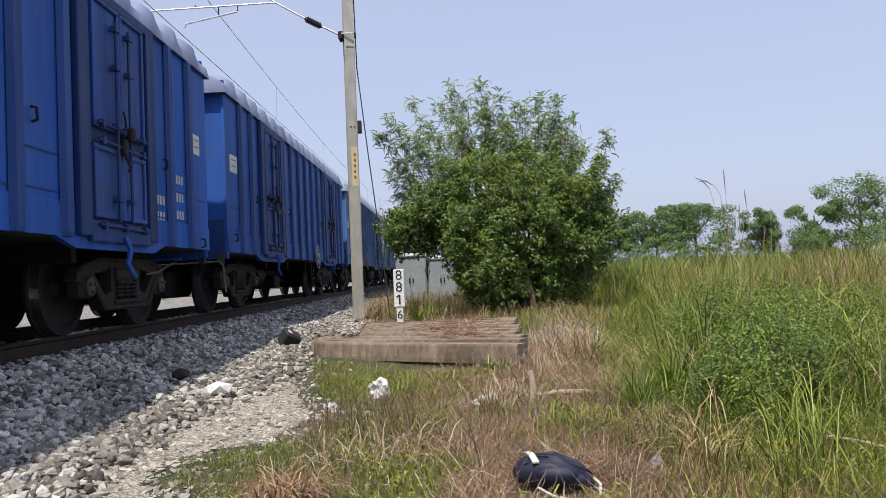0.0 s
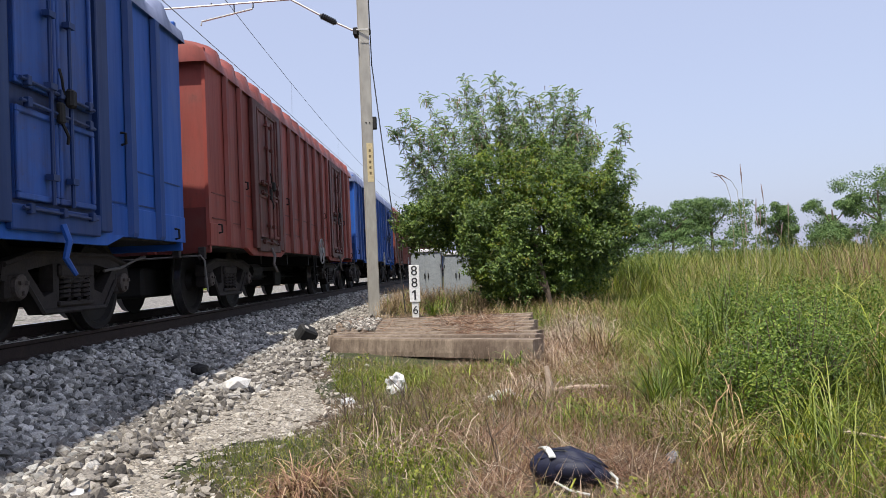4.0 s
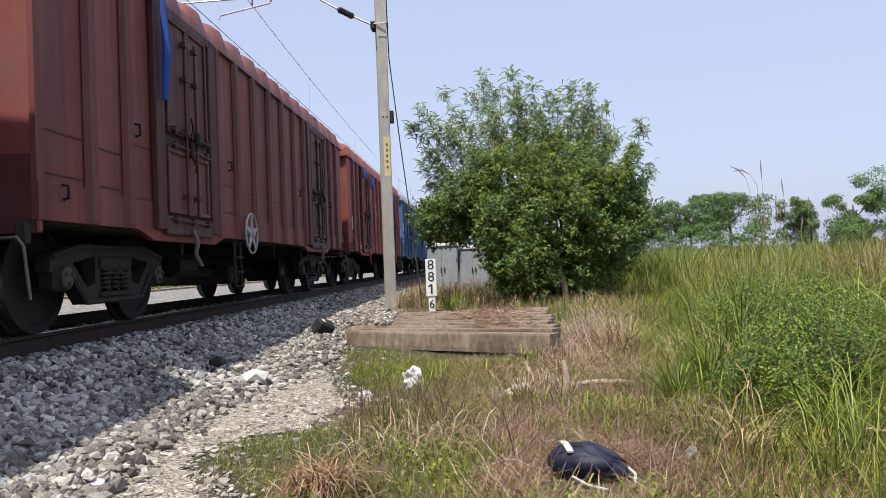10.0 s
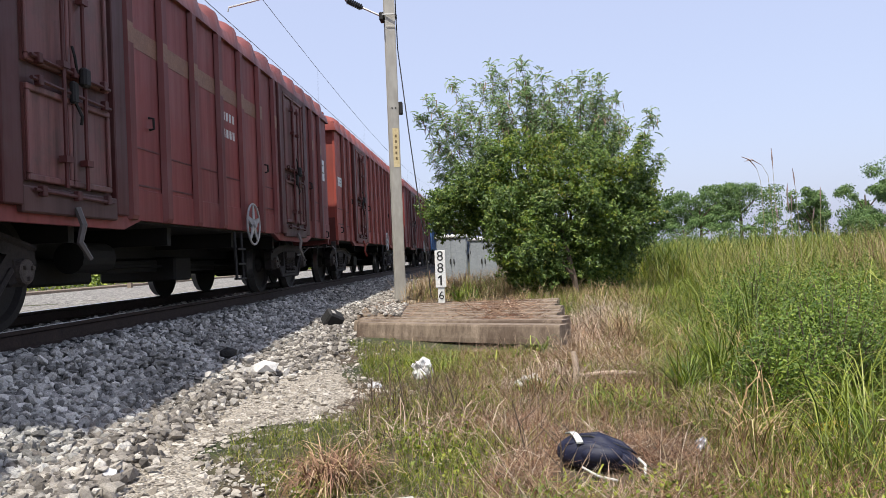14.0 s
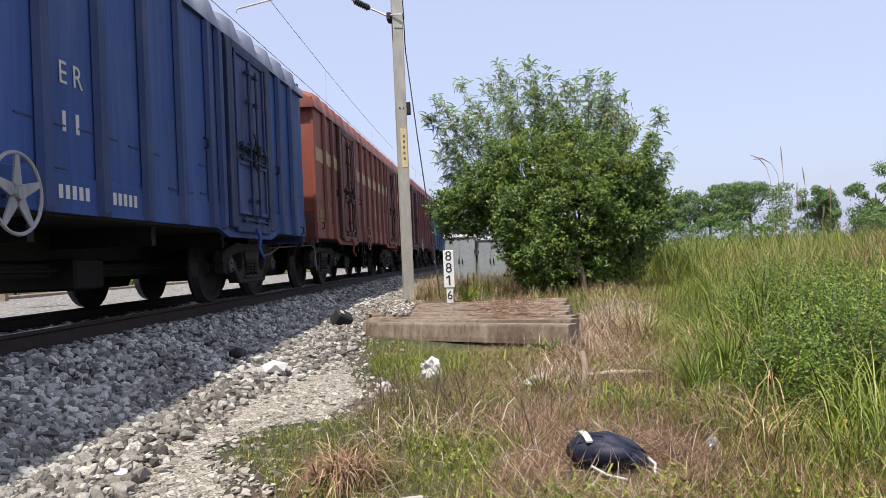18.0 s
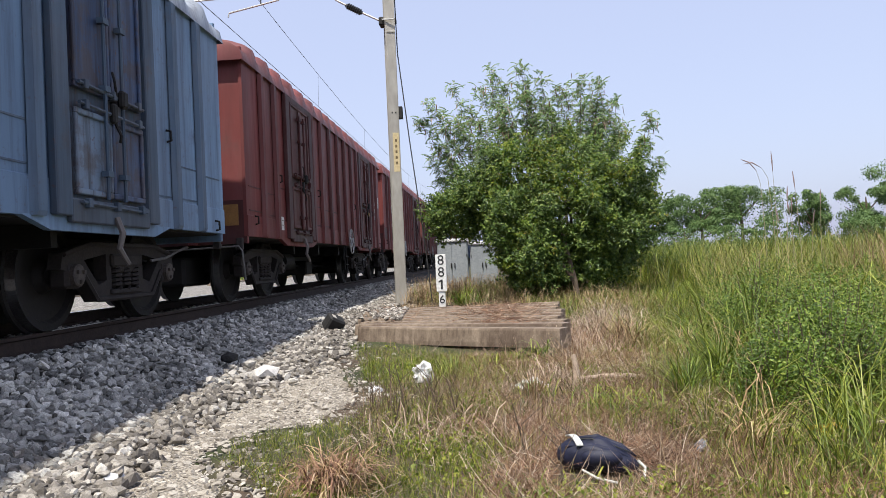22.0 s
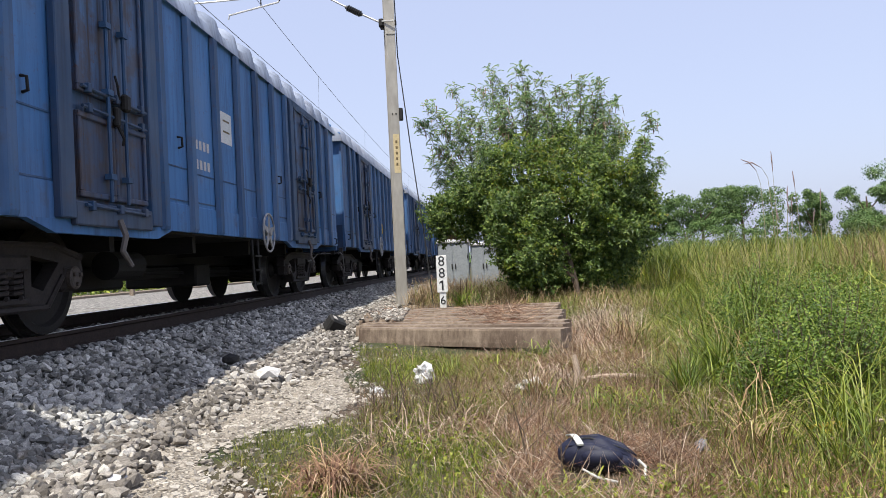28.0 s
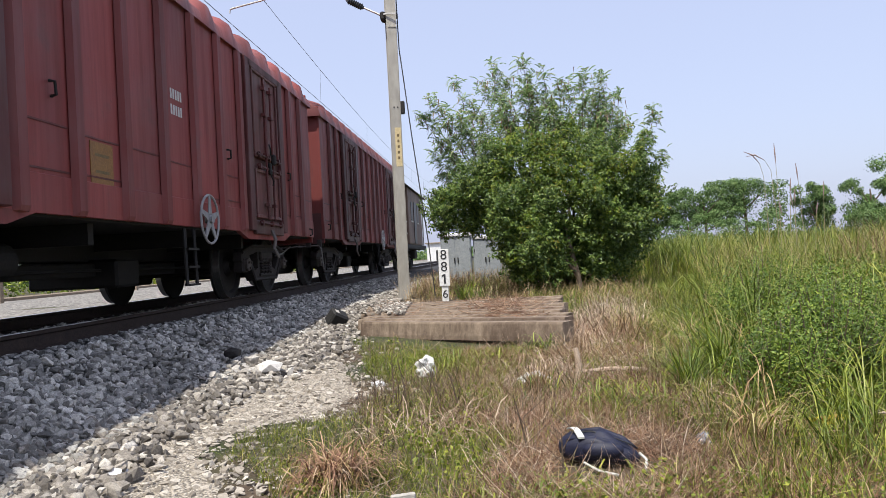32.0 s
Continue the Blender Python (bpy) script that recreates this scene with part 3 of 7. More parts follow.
def side_frame_mesh():
    """Cast truss of a three-piece bogie, seen from its side."""
    bm = bmesh.new()
    outer = [(-1.22, 0.56), (-1.18, 0.70), (-0.72, 0.80), (0.72, 0.80), (1.18, 0.70), (1.22, 0.56), (0.86, 0.50), (0.60, 0.24), (-0.60, 0.24), (-0.86, 0.50)]
    holes = [[(-0.82, 0.64), (-0.40, 0.70), (-0.40, 0.44), (-0.56, 0.40)], [(0.82, 0.64), (0.40, 0.70), (0.40, 0.44), (0.56, 0.40)],
             [(-0.30, 0.70), (0.30, 0.70), (0.30, 0.34), (-0.30, 0.34)]]
    loops = []
    for ring in [outer] + holes:
        vs = [bm.verts.new((0, y, z)) for y, z in ring]
        loops += [bm.edges.new((vs[i], vs[(i + 1) % len(vs)])) for i in range(len(vs))]
    bmesh.ops.triangle_fill(bm, use_beauty=True, use_dissolve=False, edges=loops)
    got = bmesh.ops.extrude_face_region(bm, geom=bm.faces[:])
    for v in got["geom"]:
        if isinstance(v, bmesh.types.BMVert):
            v.co.x += 0.13
    bmesh.ops.recalc_face_normals(bm, faces=bm.faces)
    for (y0, z0), (y1, z1) in (((-1.18, 0.69), (-0.72, 0.79)), ((-0.72, 0.79), (0.72, 0.79)), ((0.72, 0.79), (1.18, 0.69)), ((-0.86, 0.52), (-0.60, 0.26)), ((-0.60, 0.26), (0.60, 0.26)), ((0.60, 0.26), (0.86, 0.52))):
        tube(bm, [(0.135, y0, z0), (0.135, y1, z1)], 0.028, 6)
    return bm


def spring_mesh():
    bm = bmesh.new()
    pts = [(0.09 + 0.075 * math.cos(a * math.tau / 8), 0.075 * math.sin(a * math.tau / 8), 0.355 + 0.0056 * a) for a in range(0, 41)]
    tube(bm, pts, 0.019, 5)
    return bm


def hand_wheel_mesh():
    bm = bmesh.new()
    R, n = 0.285, 28
    tube(bm, [(0, R * math.cos(a * math.tau / n), R * math.sin(a * math.tau / n)) for a in range(n + 1)], 0.015, 6)
    for k in range(5):
        a = k * math.tau / 5 + 0.3
        c, s = math.cos(a), math.sin(a)
        ring = [(0.05, 0.05), (R, 0.02), (R, -0.02), (0.05, -0.05)]
        lo, hi = [[bm.verts.new((x, u * c - w * s, u * s + w * c)) for u, w in ring] for x in (-0.006, 0.008)]
        bm.faces.new(hi)
        bm.faces.new(lo[::-1])
        for q in range(4):
            bm.faces.new((lo[q], lo[(q + 1) % 4], hi[(q + 1) % 4], hi[q]))
    lathe(bm, [(-0.05, 0.05), (0.04, 0.05)], "x", 10)
    return bm


wheel_axles = []


def build_wagon():
    """The first wagon with all its parts; the rest are copies of it."""
    w = new("goods_wagon")

    def p(name, bm, material=PAINT, parent=w, label="", at=None, smooth=False):
        ob = part(name, bm, material, parent, label, smooth, at)
        return ob

    wall = mesh_of("side_wall", wall_mesh(), PAINT)
    near = p("side_wall", wall, at=pose(HALF, 0, 0))
    far = p("side_wall", wall, at=pose(-HALF, 0, 0, 0, 0, 180))
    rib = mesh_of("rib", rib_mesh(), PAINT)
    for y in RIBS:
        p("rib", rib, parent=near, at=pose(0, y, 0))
    # thin seams of the patch plates
    for a, b, z in ((-6.62, -6.03, 1.68), (-5.83, -5.3, 1.65), (-5.1, -4.62, 1.80), (-2.45, -1.84, 1.67), (-1.64, -0.97, 1.65), (-0.77, -0.1, 1.66), (0.1, 0.77, 1.64), (1.84, 2.45, 1.67), (5.3, 5.83, 1.66), (6.03, 6.62, 1.63),
                    (-6.62, -6.03, 1.33), (-5.83, -5.3, 1.31), (-5.1, -4.62, 1.27), (-2.45, -1.84, 1.3), (-1.64, -0.97, 1.31), (0.97, 1.64, 1.32), (1.84, 2.45, 1.34), (4.68, 5.1, 1.29), (5.3, 5.83, 1.3)):
        p("seam", boxed(-0.014, -0.004, a, b, z, z + 0.016), parent=near)
    end = boxed(-HALF + 0.02, HALF - 0.02, -0.03, 0.03, FLOOR - 0.1, EAVE + 0.18, bevel=0.01)
    end_me = mesh_of("end_wall", end, PAINT)
    post_me = mesh_of("end_post", boxed(-0.06, 0.06, -0.07, 0.0, FLOOR - 0.1, EAVE + 0.1, bevel=0.01), PAINT)
    # dark strip at the end's foot: shadow of the wagon ahead as paint
    shade_strip_me = mesh_of("end_skirt", boxed(-HALF + 0.03, HALF - 0.03, -0.038, -0.029, FLOOR - 0.1, FLOOR + 0.52), PAINT)
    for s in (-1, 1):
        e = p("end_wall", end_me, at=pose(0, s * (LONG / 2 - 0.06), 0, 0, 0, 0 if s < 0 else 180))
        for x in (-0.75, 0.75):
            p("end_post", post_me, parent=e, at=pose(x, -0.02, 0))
        p("end_skirt", shade_strip_me, parent=e)
    p("roof", roof_mesh(), smooth=True)
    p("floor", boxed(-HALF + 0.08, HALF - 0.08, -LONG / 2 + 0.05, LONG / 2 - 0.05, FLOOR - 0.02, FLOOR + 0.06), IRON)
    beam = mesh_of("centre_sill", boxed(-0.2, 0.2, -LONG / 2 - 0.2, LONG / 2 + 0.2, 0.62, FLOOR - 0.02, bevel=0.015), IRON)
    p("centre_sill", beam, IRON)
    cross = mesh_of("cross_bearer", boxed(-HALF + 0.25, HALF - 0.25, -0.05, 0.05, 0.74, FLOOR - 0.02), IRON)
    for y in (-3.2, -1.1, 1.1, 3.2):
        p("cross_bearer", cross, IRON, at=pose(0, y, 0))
    # doors
    def wing(wide, high):
        bm = boxed(0.0, 0.022, -wide / 2, wide / 2, 0.0, high)
        for a, b, c, d in ((-wide / 2, wide / 2, 0, 0.05), (-wide / 2, wide / 2, high - 0.05, high), (-wide / 2, -wide / 2 + 0.045, 0.05, high - 0.05), (wide / 2 - 0.045, wide / 2, 0.05, high - 0.05)):
            box(bm, 0.022, 0.052, a, b, c, d, bevel=0.008)
        return bm

    leaf = mesh_of("door_leaf", wing(0.62, 1.30), DOORPAINT)
    low = mesh_of("lower_leaf", wing(0.62, 0.72), DOORPAINT)
    frame_me = bmesh.new()
    for y in (-0.83, 0.83):
        box(frame_me, -0.005, 0.066, y - 0.12, y + 0.11, FLOOR + 0.02, EAVE - 0.05, bevel=0.01)
    box(frame_me, 0.0, 0.066, -0.8, 0.8, EAVE - 0.16, EAVE - 0.05, bevel=0.01)
    frame_me = mesh_of("door_frame", frame_me, PAINT)
    sill = bmesh.new()
    box(sill, 0.0, 0.06, -0.72, 0.72, FLOOR - 0.03, FLOOR + 0.17, bevel=0.012)
    sill = mesh_of("door_sill", sill, PAINT)
    rod = bmesh.new()
    for y in (-0.16, 0.16):
        tube(rod, [(0.085, y, 1.15), (0.085, y, 3.2)], 0.018, 6)
        for z in (1.35, 2.1, 2.7, 3.1):
            box(rod, 0.05, 0.115, y - 0.05, y + 0.05, z, z + 0.05)
    rod = mesh_of("locking_rod", rod, PAINT)
    bar = bmesh.new()
    tube(bar, [(0.08, -0.60, 0), (0.08, 0.60, -0.02)], 0.016, 6)
    for y in (-0.5, 0.0, 0.5):
        box(bar, 0.055, 0.105, y - 0.03, y + 0.03, -0.045, 0.035, bevel=0.006)
    bar = mesh_of("latch_bar", bar, PAINT)
    lock = bmesh.new()
    box(lock, 0.07, 0.12, -0.07, 0.01, 1.84, 2.02, bevel=0.015)
    box(lock, 0.08, 0.15, 0.06, 0.16, 2.0, 2.16, bevel=0.02)
    tube(lock, [(0.10, -0.02, 1.85), (0.13, 0.02, 1.74), (0.11, 0.04, 1.68)], 0.014, 6)
    tube(lock, [(0.10, 0.02, 2.1), (0.12, -0.05, 2.22), (0.10, -0.05, 2.30)], 0.012, 6)
    lock = mesh_of("latch", lock, IRON)
    lever = tubed([(0.07, 0, 1.0), (0.12, 0.0, 0.86), (0.10, -0.03, 0.72), (0.14, 0.06, 0.58)], [0.03, 0.03, 0.028, 0.02], 6)
    lever = mesh_of("door_lever", lever, PAINT)
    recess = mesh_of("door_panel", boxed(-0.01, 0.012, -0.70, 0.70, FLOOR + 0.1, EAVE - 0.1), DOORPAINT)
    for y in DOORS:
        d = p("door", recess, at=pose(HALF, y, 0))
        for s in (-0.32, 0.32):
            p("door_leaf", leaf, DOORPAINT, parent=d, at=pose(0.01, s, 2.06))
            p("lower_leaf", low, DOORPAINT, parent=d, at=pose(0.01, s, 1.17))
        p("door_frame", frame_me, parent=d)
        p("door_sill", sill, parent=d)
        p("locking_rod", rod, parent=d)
        for z in (1.10, 1.93, 2.10):
            p("latch_bar", bar, parent=d, at=pose(0, 0, z))
        p("latch", lock, IRON, parent=d)
        p("door_lever", lever, parent=d)
    gus = bmesh.new()
    ring = [(-1.35, FLOOR + 0.01), (-0.95, FLOOR - 0.10), (0.95, FLOOR - 0.10), (1.35, FLOOR + 0.01)]
    va = [gus.verts.new((0.004, y, z)) for y, z in ring]
    vb = [gus.verts.new((-0.06, y, z)) for y, z in ring]
    gus.faces.new(va)
    gus.faces.new(vb[::-1])
    for k in range(4):
        gus.faces.new((va[k], vb[k], vb[(k + 1) % 4], va[(k + 1) % 4]))
    bmesh.ops.recalc_face_normals(gus, faces=gus.faces)
    gus = mesh_of("sole_gusset", gus, PAINT)
    for y in DOORS:
        p("sole_gusset", gus, at=pose(HALF, y, 0))
    hook = bmesh.new()
    tube(hook, [(0.0, 0, 0.06), (0.05, 0, 0.05), (0.05, 0.01, -0.05), (0.0, 0.02, -0.06)], 0.014, 6)
    hook = mesh_of("rope_hook", hook, IRON)
    for y, z in ((-5.0, 1.95), (5.0, 1.95), (-2.1, 1.95), (2.0, 1.95), (-6.4, 1.2), (6.4, 1.05)):
        p("rope_hook", hook, IRON, parent=near, at=pose(0.0, y, z))
    # hand brake
    hw = p("hand_wheel", hand_wheel_mesh(), PAINT, at=pose(HALF + 0.10, 1.0, 1.05))
    st = bmesh.new()
    for y in (-0.16, 0.12):
        tube(st, [(-0.06, y, -0.12), (-0.03, y - 0.04, -0.76)], 0.022, 6)
    for z in (-0.35, -0.55, -0.75):
        box(st, -0.07, -0.0, -0.19, 0.12, z - 0.012, z + 0.012)
    p("step_ladder", st, IRON, at=pose(HALF + 0.05, 0.63, 1.05))
    tube_ = tubed([(-0.1, 0, 0), (-0.6, 0, -0.05)], 0.03, 6)
    p("brake_shaft", tube_, IRON, at=pose(HALF + 0.10, 1.0, 1.05))
    # couplers, end steps and pipes
    cp = bmesh.new()
    box(cp, -0.11, 0.11, -0.62, 0.0, -0.13, 0.13, bevel=0.03)
    box(cp, -0.16, 0.10, -0.80, -0.55, -0.17, 0.15, bevel=0.05)
    cp = mesh_of("coupler", cp, IRON)
    stir = tubed([(0.0, 0, 0.0), (0.35, -0.05, 0.0), (1.15, -0.07, 0.02), (1.2, -0.07, -0.05), (1.22, -0.03, -0.46)], 0.013, 6)
    stir = mesh_of("end_step", stir, PIPE)
    brk = mesh_of("bracket", boxed(-0.045, 0.045, -0.04, 0.04, -0.17, 0.0, bevel=0.01), BOGIE)
    for s in (-1, 1):
        p("coupler", cp, IRON, at=pose(0, s * LONG / 2, 0.78, 0, 0, 0 if s < 0 else 180))
        p("bracket", brk, BOGIE, at=pose(HALF - 0.12, s * (LONG / 2 + 0.02), FLOOR - 0.02))
    p("end_step", stir, PIPE, at=pose(0.3, -LONG / 2 - 0.05, 0.80))
    hose = tubed([(1.18, -5.35, 0.63), (1.2, -5.7, 0.66), (1.2, -6.1, 0.75), (1.15, -6.5, 0.80), (1.0, -6.75, 0.80)], 0.016, 6)
    p("air_pipe", hose, PIPE, at=pose(0, 0, 0, 0, 0, 180) @ Matrix.Diagonal((-1, 1, 1, 1)))
    rc = bmesh.new()
    lathe(rc, [(-0.35, 0.05), (-0.34, 0.16), (0.34, 0.16), (0.35, 0.05)], "y", 14)
    p("air_tank", rc, IRON, at=pose(0.75, -1.9, 0.62))
    p("brake_cylinder", lathe(bmesh.new(), [(-0.3, 0.1), (-0.25, 0.15), (0.25, 0.15), (0.3, 0.06)], "y", 14), IRON, at=pose(-0.5, 1.2, 0.6))
    # plain black boxes added to stand for the dark mass below the floor
    filler = bmesh.new()
    box(filler, -0.45, 0.45, -2.4, -1.2, 0.34, 0.62, bevel=0.03)
    box(filler, -0.30, 0.30, -1.2, 0.9, 0.44, 0.60, bevel=0.02)
    box(filler, -0.55, 0.55, 0.9, 1.5, 0.30, 0.64, bevel=0.03)
    box(filler, -0.25, 0.25, 1.5, 3.3, 0.42, 0.58, bevel=0.02)
    box(filler, -0.25, 0.25, -3.4, -2.4, 0.42, 0.58, bevel=0.02)
    p("brake_rigging", filler, IRON)
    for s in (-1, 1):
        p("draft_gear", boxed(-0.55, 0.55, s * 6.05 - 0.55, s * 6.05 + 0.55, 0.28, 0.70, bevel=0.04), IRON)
    p("brake_rod", tubed([(0.35, -4.0, 0.5), (0.35, 0, 0.52), (0.35, 4.0, 0.5)], 0.02, 5), IRON)
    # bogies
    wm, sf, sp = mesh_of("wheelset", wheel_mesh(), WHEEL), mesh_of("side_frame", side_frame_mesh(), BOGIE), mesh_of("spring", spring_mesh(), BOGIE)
    wm.materials.append(TREAD)
    ax = bmesh.new()
    box(ax, -0.02, 0.16, -0.14, 0.14, 0.38, 0.62, bevel=0.03)
    lathe_ = lathe(bmesh.new(), [(0.16, 0.105), (0.20, 0.105), (0.21, 0.09), (0.212, 0.03)], "x", 14)
    for k in range(3):
        a = k * math.tau / 3 + 0.5
        box(lathe_, 0.20, 0.235, 0.058 * math.cos(a) - 0.018, 0.058 * math.cos(a) + 0.018, 0.058 * math.sin(a) - 0.018, 0.058 * math.sin(a) + 0.018, bevel=0.004)
    ax_me = mesh_of("axle_box", ax, BOGIE)
    cap_me = mesh_of("end_cap", lathe_, CAP)
    bol = bmesh.new()
    box(bol, -1.2, 1.2, -0.2, 0.2, 0.50, 0.66, bevel=0.03)
    box(bol, -0.4, 0.4, -0.28, 0.28, 0.58, 0.86, bevel=0.03)
    bol = mesh_of("bogie", bol, BOGIE)
    lug = bmesh.new()
    box(lug, 0.10, 0.16, -0.34, 0.34, 0.30, 0.35, bevel=0.01)
    box(lug, 0.10, 0.17, -0.33, 0.33, 0.57, 0.70, bevel=0.02)
    lug = mesh_of("spring_seat", lug, BOGIE)
    blk = mesh_of("brake_beam", boxed(-0.9, 0.9, -0.05, 0.05, 0.36, 0.46, bevel=0.02), BOGIE)
    for yb in (-4.735, 4.735):
        b = p("bogie", bol, BOGIE, at=pose(0, yb, 0))
        for s in (-1, 1):
            turn = pose(s * 1.05, 0, 0, 0, 0, 0 if s > 0 else 180)
            p("side_frame", sf, BOGIE, parent=b, at=turn)
            for cy in (-0.19, 0.0, 0.19):
                p("spring", sp, BOGIE, parent=b, at=turn @ pose(0, cy, 0))
            p("spring_seat", lug, BOGIE, parent=b, at=turn)
            for ya in (-1.0, 1.0):
                p("axle_box", ax_me, BOGIE, parent=b, at=pose(s * 1.03, ya, 0, 0, 0, 0 if s > 0 else 180))
                p("end_cap", cap_me, IRON, parent=b, at=pose(s * 1.03, ya, 0.5, 0, 0, 0 if s > 0 else 180))
        for ya in (-1.0, 1.0):
            ws = p("wheelset", wm, WHEEL, parent=b)
            ws.matrix_parent_inverse = pose(0, ya, 0.5)
            wheel_axles.append(ws)
            p("brake_beam", blk, BOGIE, parent=b, at=pose(0, ya * 0.42, 0))
    return w


# ---- the train ----
ROYAL, DEEP, STEEL, PALE, MAROON, RED, BROWN, SCARLET = ((0.006, 0.086, 0.39, 1), (0.013, 0.054, 0.205, 1), (0.050, 0.165, 0.385, 1), (0.165, 0.265, 0.40, 1),
                                                       (0.175, 0.030, 0.026, 1), (0.235, 0.052, 0.029, 1), (0.145, 0.033, 0.026, 1), (0.28, 0.046, 0.030, 1))
LIVERY = [ROYAL, ROYAL, STEEL, PALE, ROYAL, SCARLET, ROYAL, RED, RED, BROWN, BROWN, BROWN, SCARLET, STEEL, STEEL, MAROON, SCARLET, MAROON, STEEL, DEEP, RED,
          MAROON, STEEL, PALE, MAROON, MAROON, BROWN, PALE, RED, STEEL, STEEL, STEEL, STEEL, STEEL, MAROON, MAROON]
FRESH = {0: 0.4, 1: 0.4, 4: 0.35, 6: 0.4, 12: 0.6, 16: 0.6, 18: 0.7, 19: 0.6, 20: 0.7}       # newer paint wears less
BRIGHT = {0: 1.1, 3: 1.1, 6: 1.1, 9: 1.1, 10: 1.12, 11: 1.3, 14: 1.05, 15: 1.15, 19: 1.1, 20: 1.05, 21: 1.15, 22: 0.78, 27: 0.9, 29: 1.1, 30: 1.08, 31: 0.82, 32: 0.8, 33: 0.8, 34: 1.45}       # paler and darker coats
PITCH = 14.47
BACKWARD = {2, 4, 8, 9, 10, 11, 13, 18, 19, 20, 21, 22, 25, 26, 31}      # wagons with the hand brake nearer their leading door
# the train's unsteady running: (seconds, metres ahead of or behind an even pull)
SURGE = [(0, 0.15), (1, 0.3), (2, 0.1), (3, 0.2), (3.5, 0.55), (5.5, 0.15), (6, 0.5), (7, 0.65), (8, -0.35), (9, 0.05), (10, -0.45), (11, -0.1), (12, 0.4), (13, -0.4), (14, -0.3), (14.5, 0.35), (16.5, -0.28), (17, -0.55), (18, 0.2), (19, 0.5), (20, -0.1), (21, 0.05), (22, 0.1), (23, 0.23), (24, -0.2), (25, 0.25), (25.5, -0.15), (27.5, -0.2), (28, -0.65), (29, -0.7), (30, -1.0), (31, -0.05), (32, 1.55)]


def reach(t):
    """How far along the track the far end of the first wagon is at t seconds."""
    return 11.02 - 14.914 * t - 0.01227 * t * t + float(np.interp(t, [a for a, _ in SURGE], [b for _, b in SURGE]))


def tone(c, k):
    return (c[0] * k, c[1] * k, c[2] * k, 1)


wagons = []


def build_train():
    words = {ROYAL: "royal blue", DEEP: "dark navy blue", STEEL: "faded steel blue", PALE: "pale grey-blue", MAROON: "maroon", RED: "brick red", BROWN: "dull brown-red", SCARLET: "bright red"}
    first = build_wagon()
    stock = [first] + [copy_thing(first, Matrix()) for _ in LIVERY[1:]]
    rng = random.Random(4)
    for i, (w, c) in enumerate(zip(stock, LIVERY)):
        shade = words[c]
        c = tone(c, BRIGHT.get(i, 1.0))
        tagged(w, f"{shade} covered goods wagon with ribbed sides on the rails", "wagon", "wagons of the goods train")
        for o in w.children_recursive:
            if o.type == "MESH" and o.data.materials[0] in (PAINT, DOORPAINT):
                base = o.name.split(".")[0]
                # ribs and door frames darkened: shade on their faces put into the tone
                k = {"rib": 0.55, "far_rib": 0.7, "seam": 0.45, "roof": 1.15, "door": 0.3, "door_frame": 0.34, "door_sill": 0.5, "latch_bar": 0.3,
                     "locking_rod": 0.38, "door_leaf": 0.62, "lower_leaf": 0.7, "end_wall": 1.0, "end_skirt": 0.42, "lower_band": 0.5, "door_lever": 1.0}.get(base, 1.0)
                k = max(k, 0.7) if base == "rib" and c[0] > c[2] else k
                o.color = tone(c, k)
                if base in ("door_leaf", "lower_leaf"):
                    g = 0.055 + 0.075 * rng.random()
                    k = 0.15 if i in FRESH else 0.35
                    if c[2] > c[0] and i not in FRESH and rng.random() < (0.75 if base == "lower_leaf" else 0.35):
                        c2 = (0.022, 0.078, 0.21)
                    else:
                        c2 = c
                    o.color = (c2[0] * (0.95 - k) + g * k, c2[1] * (0.95 - k) + g * 0.92 * k, c2[2] * (0.95 - k) + g * 0.86 * k, 1)
                if base in ("door_lever", "door_sill") and i not in FRESH:
                    o.color = tone((c[0] * 0.5 + 0.045, c[1] * 0.5 + 0.04, c[2] * 0.5 + 0.036), 0.5) if base == "door_sill" else (0.14, 0.12, 0.11, 1)
                if base == "hand_wheel":
                    o.color = (0.36, 0.355, 0.35, 1) if i not in (2, 12, 20) else (0.20, 0.09, 0.05, 1)
                if base == "roof":
                    k, g = (0.85, 0.022) if c[0] > c[2] else (0.4, 0.2) if i in FRESH else (0.4, 0.27)
                    o.color = (c[0] * k + g, c[1] * k + g, c[2] * k + g, 1)
            if i == 19 and o.name.split(".")[0] == "rib" and abs(o.location.y) < 2.0:
                o.location.y += 0.435
            if o.name.split(".")[0] in ("hand_wheel", "brake_shaft", "step_ladder") and i in BACKWARD:
                o.location.y -= 2.42 if i != 19 else 2.8
            o.color[3] = FRESH.get(i, 0.65 if c[0] > c[2] and c[0] > 0.14 else 1.0)
        wagons.append((w, i))
    livery_marks()
    build_brake_van()



MARKGREY = simple("dark_lettering", (0.10, 0.07, 0.03), (0.2, 0.14, 0.06), 0.7)
LETTER = simple("white_lettering", (0.45, 0.43, 0.42), (0.62, 0.6, 0.58), 0.7, 0.0, 14.0)
TAG = simple("white_label", (0.62, 0.62, 0.6), (0.75, 0.75, 0.73), 0.6, 0.0, 9.0)
AMBER = simple("amber_panel", (0.42, 0.24, 0.03), (0.58, 0.36, 0.06), 0.6, 0.0, 7.0)
ORANGE = simple("orange_paint", (0.42, 0.10, 0.03), (0.6, 0.16, 0.05), 0.6, 0.0, 7.0)
OLIVE = simple("olive_patch", (0.22, 0.22, 0.08), (0.32, 0.32, 0.12), 0.6, 0.0, 7.0)
TAN = simple("tan_stripe", (0.36, 0.26, 0.12), (0.48, 0.36, 0.19), 0.6, 0.0, 7.0)
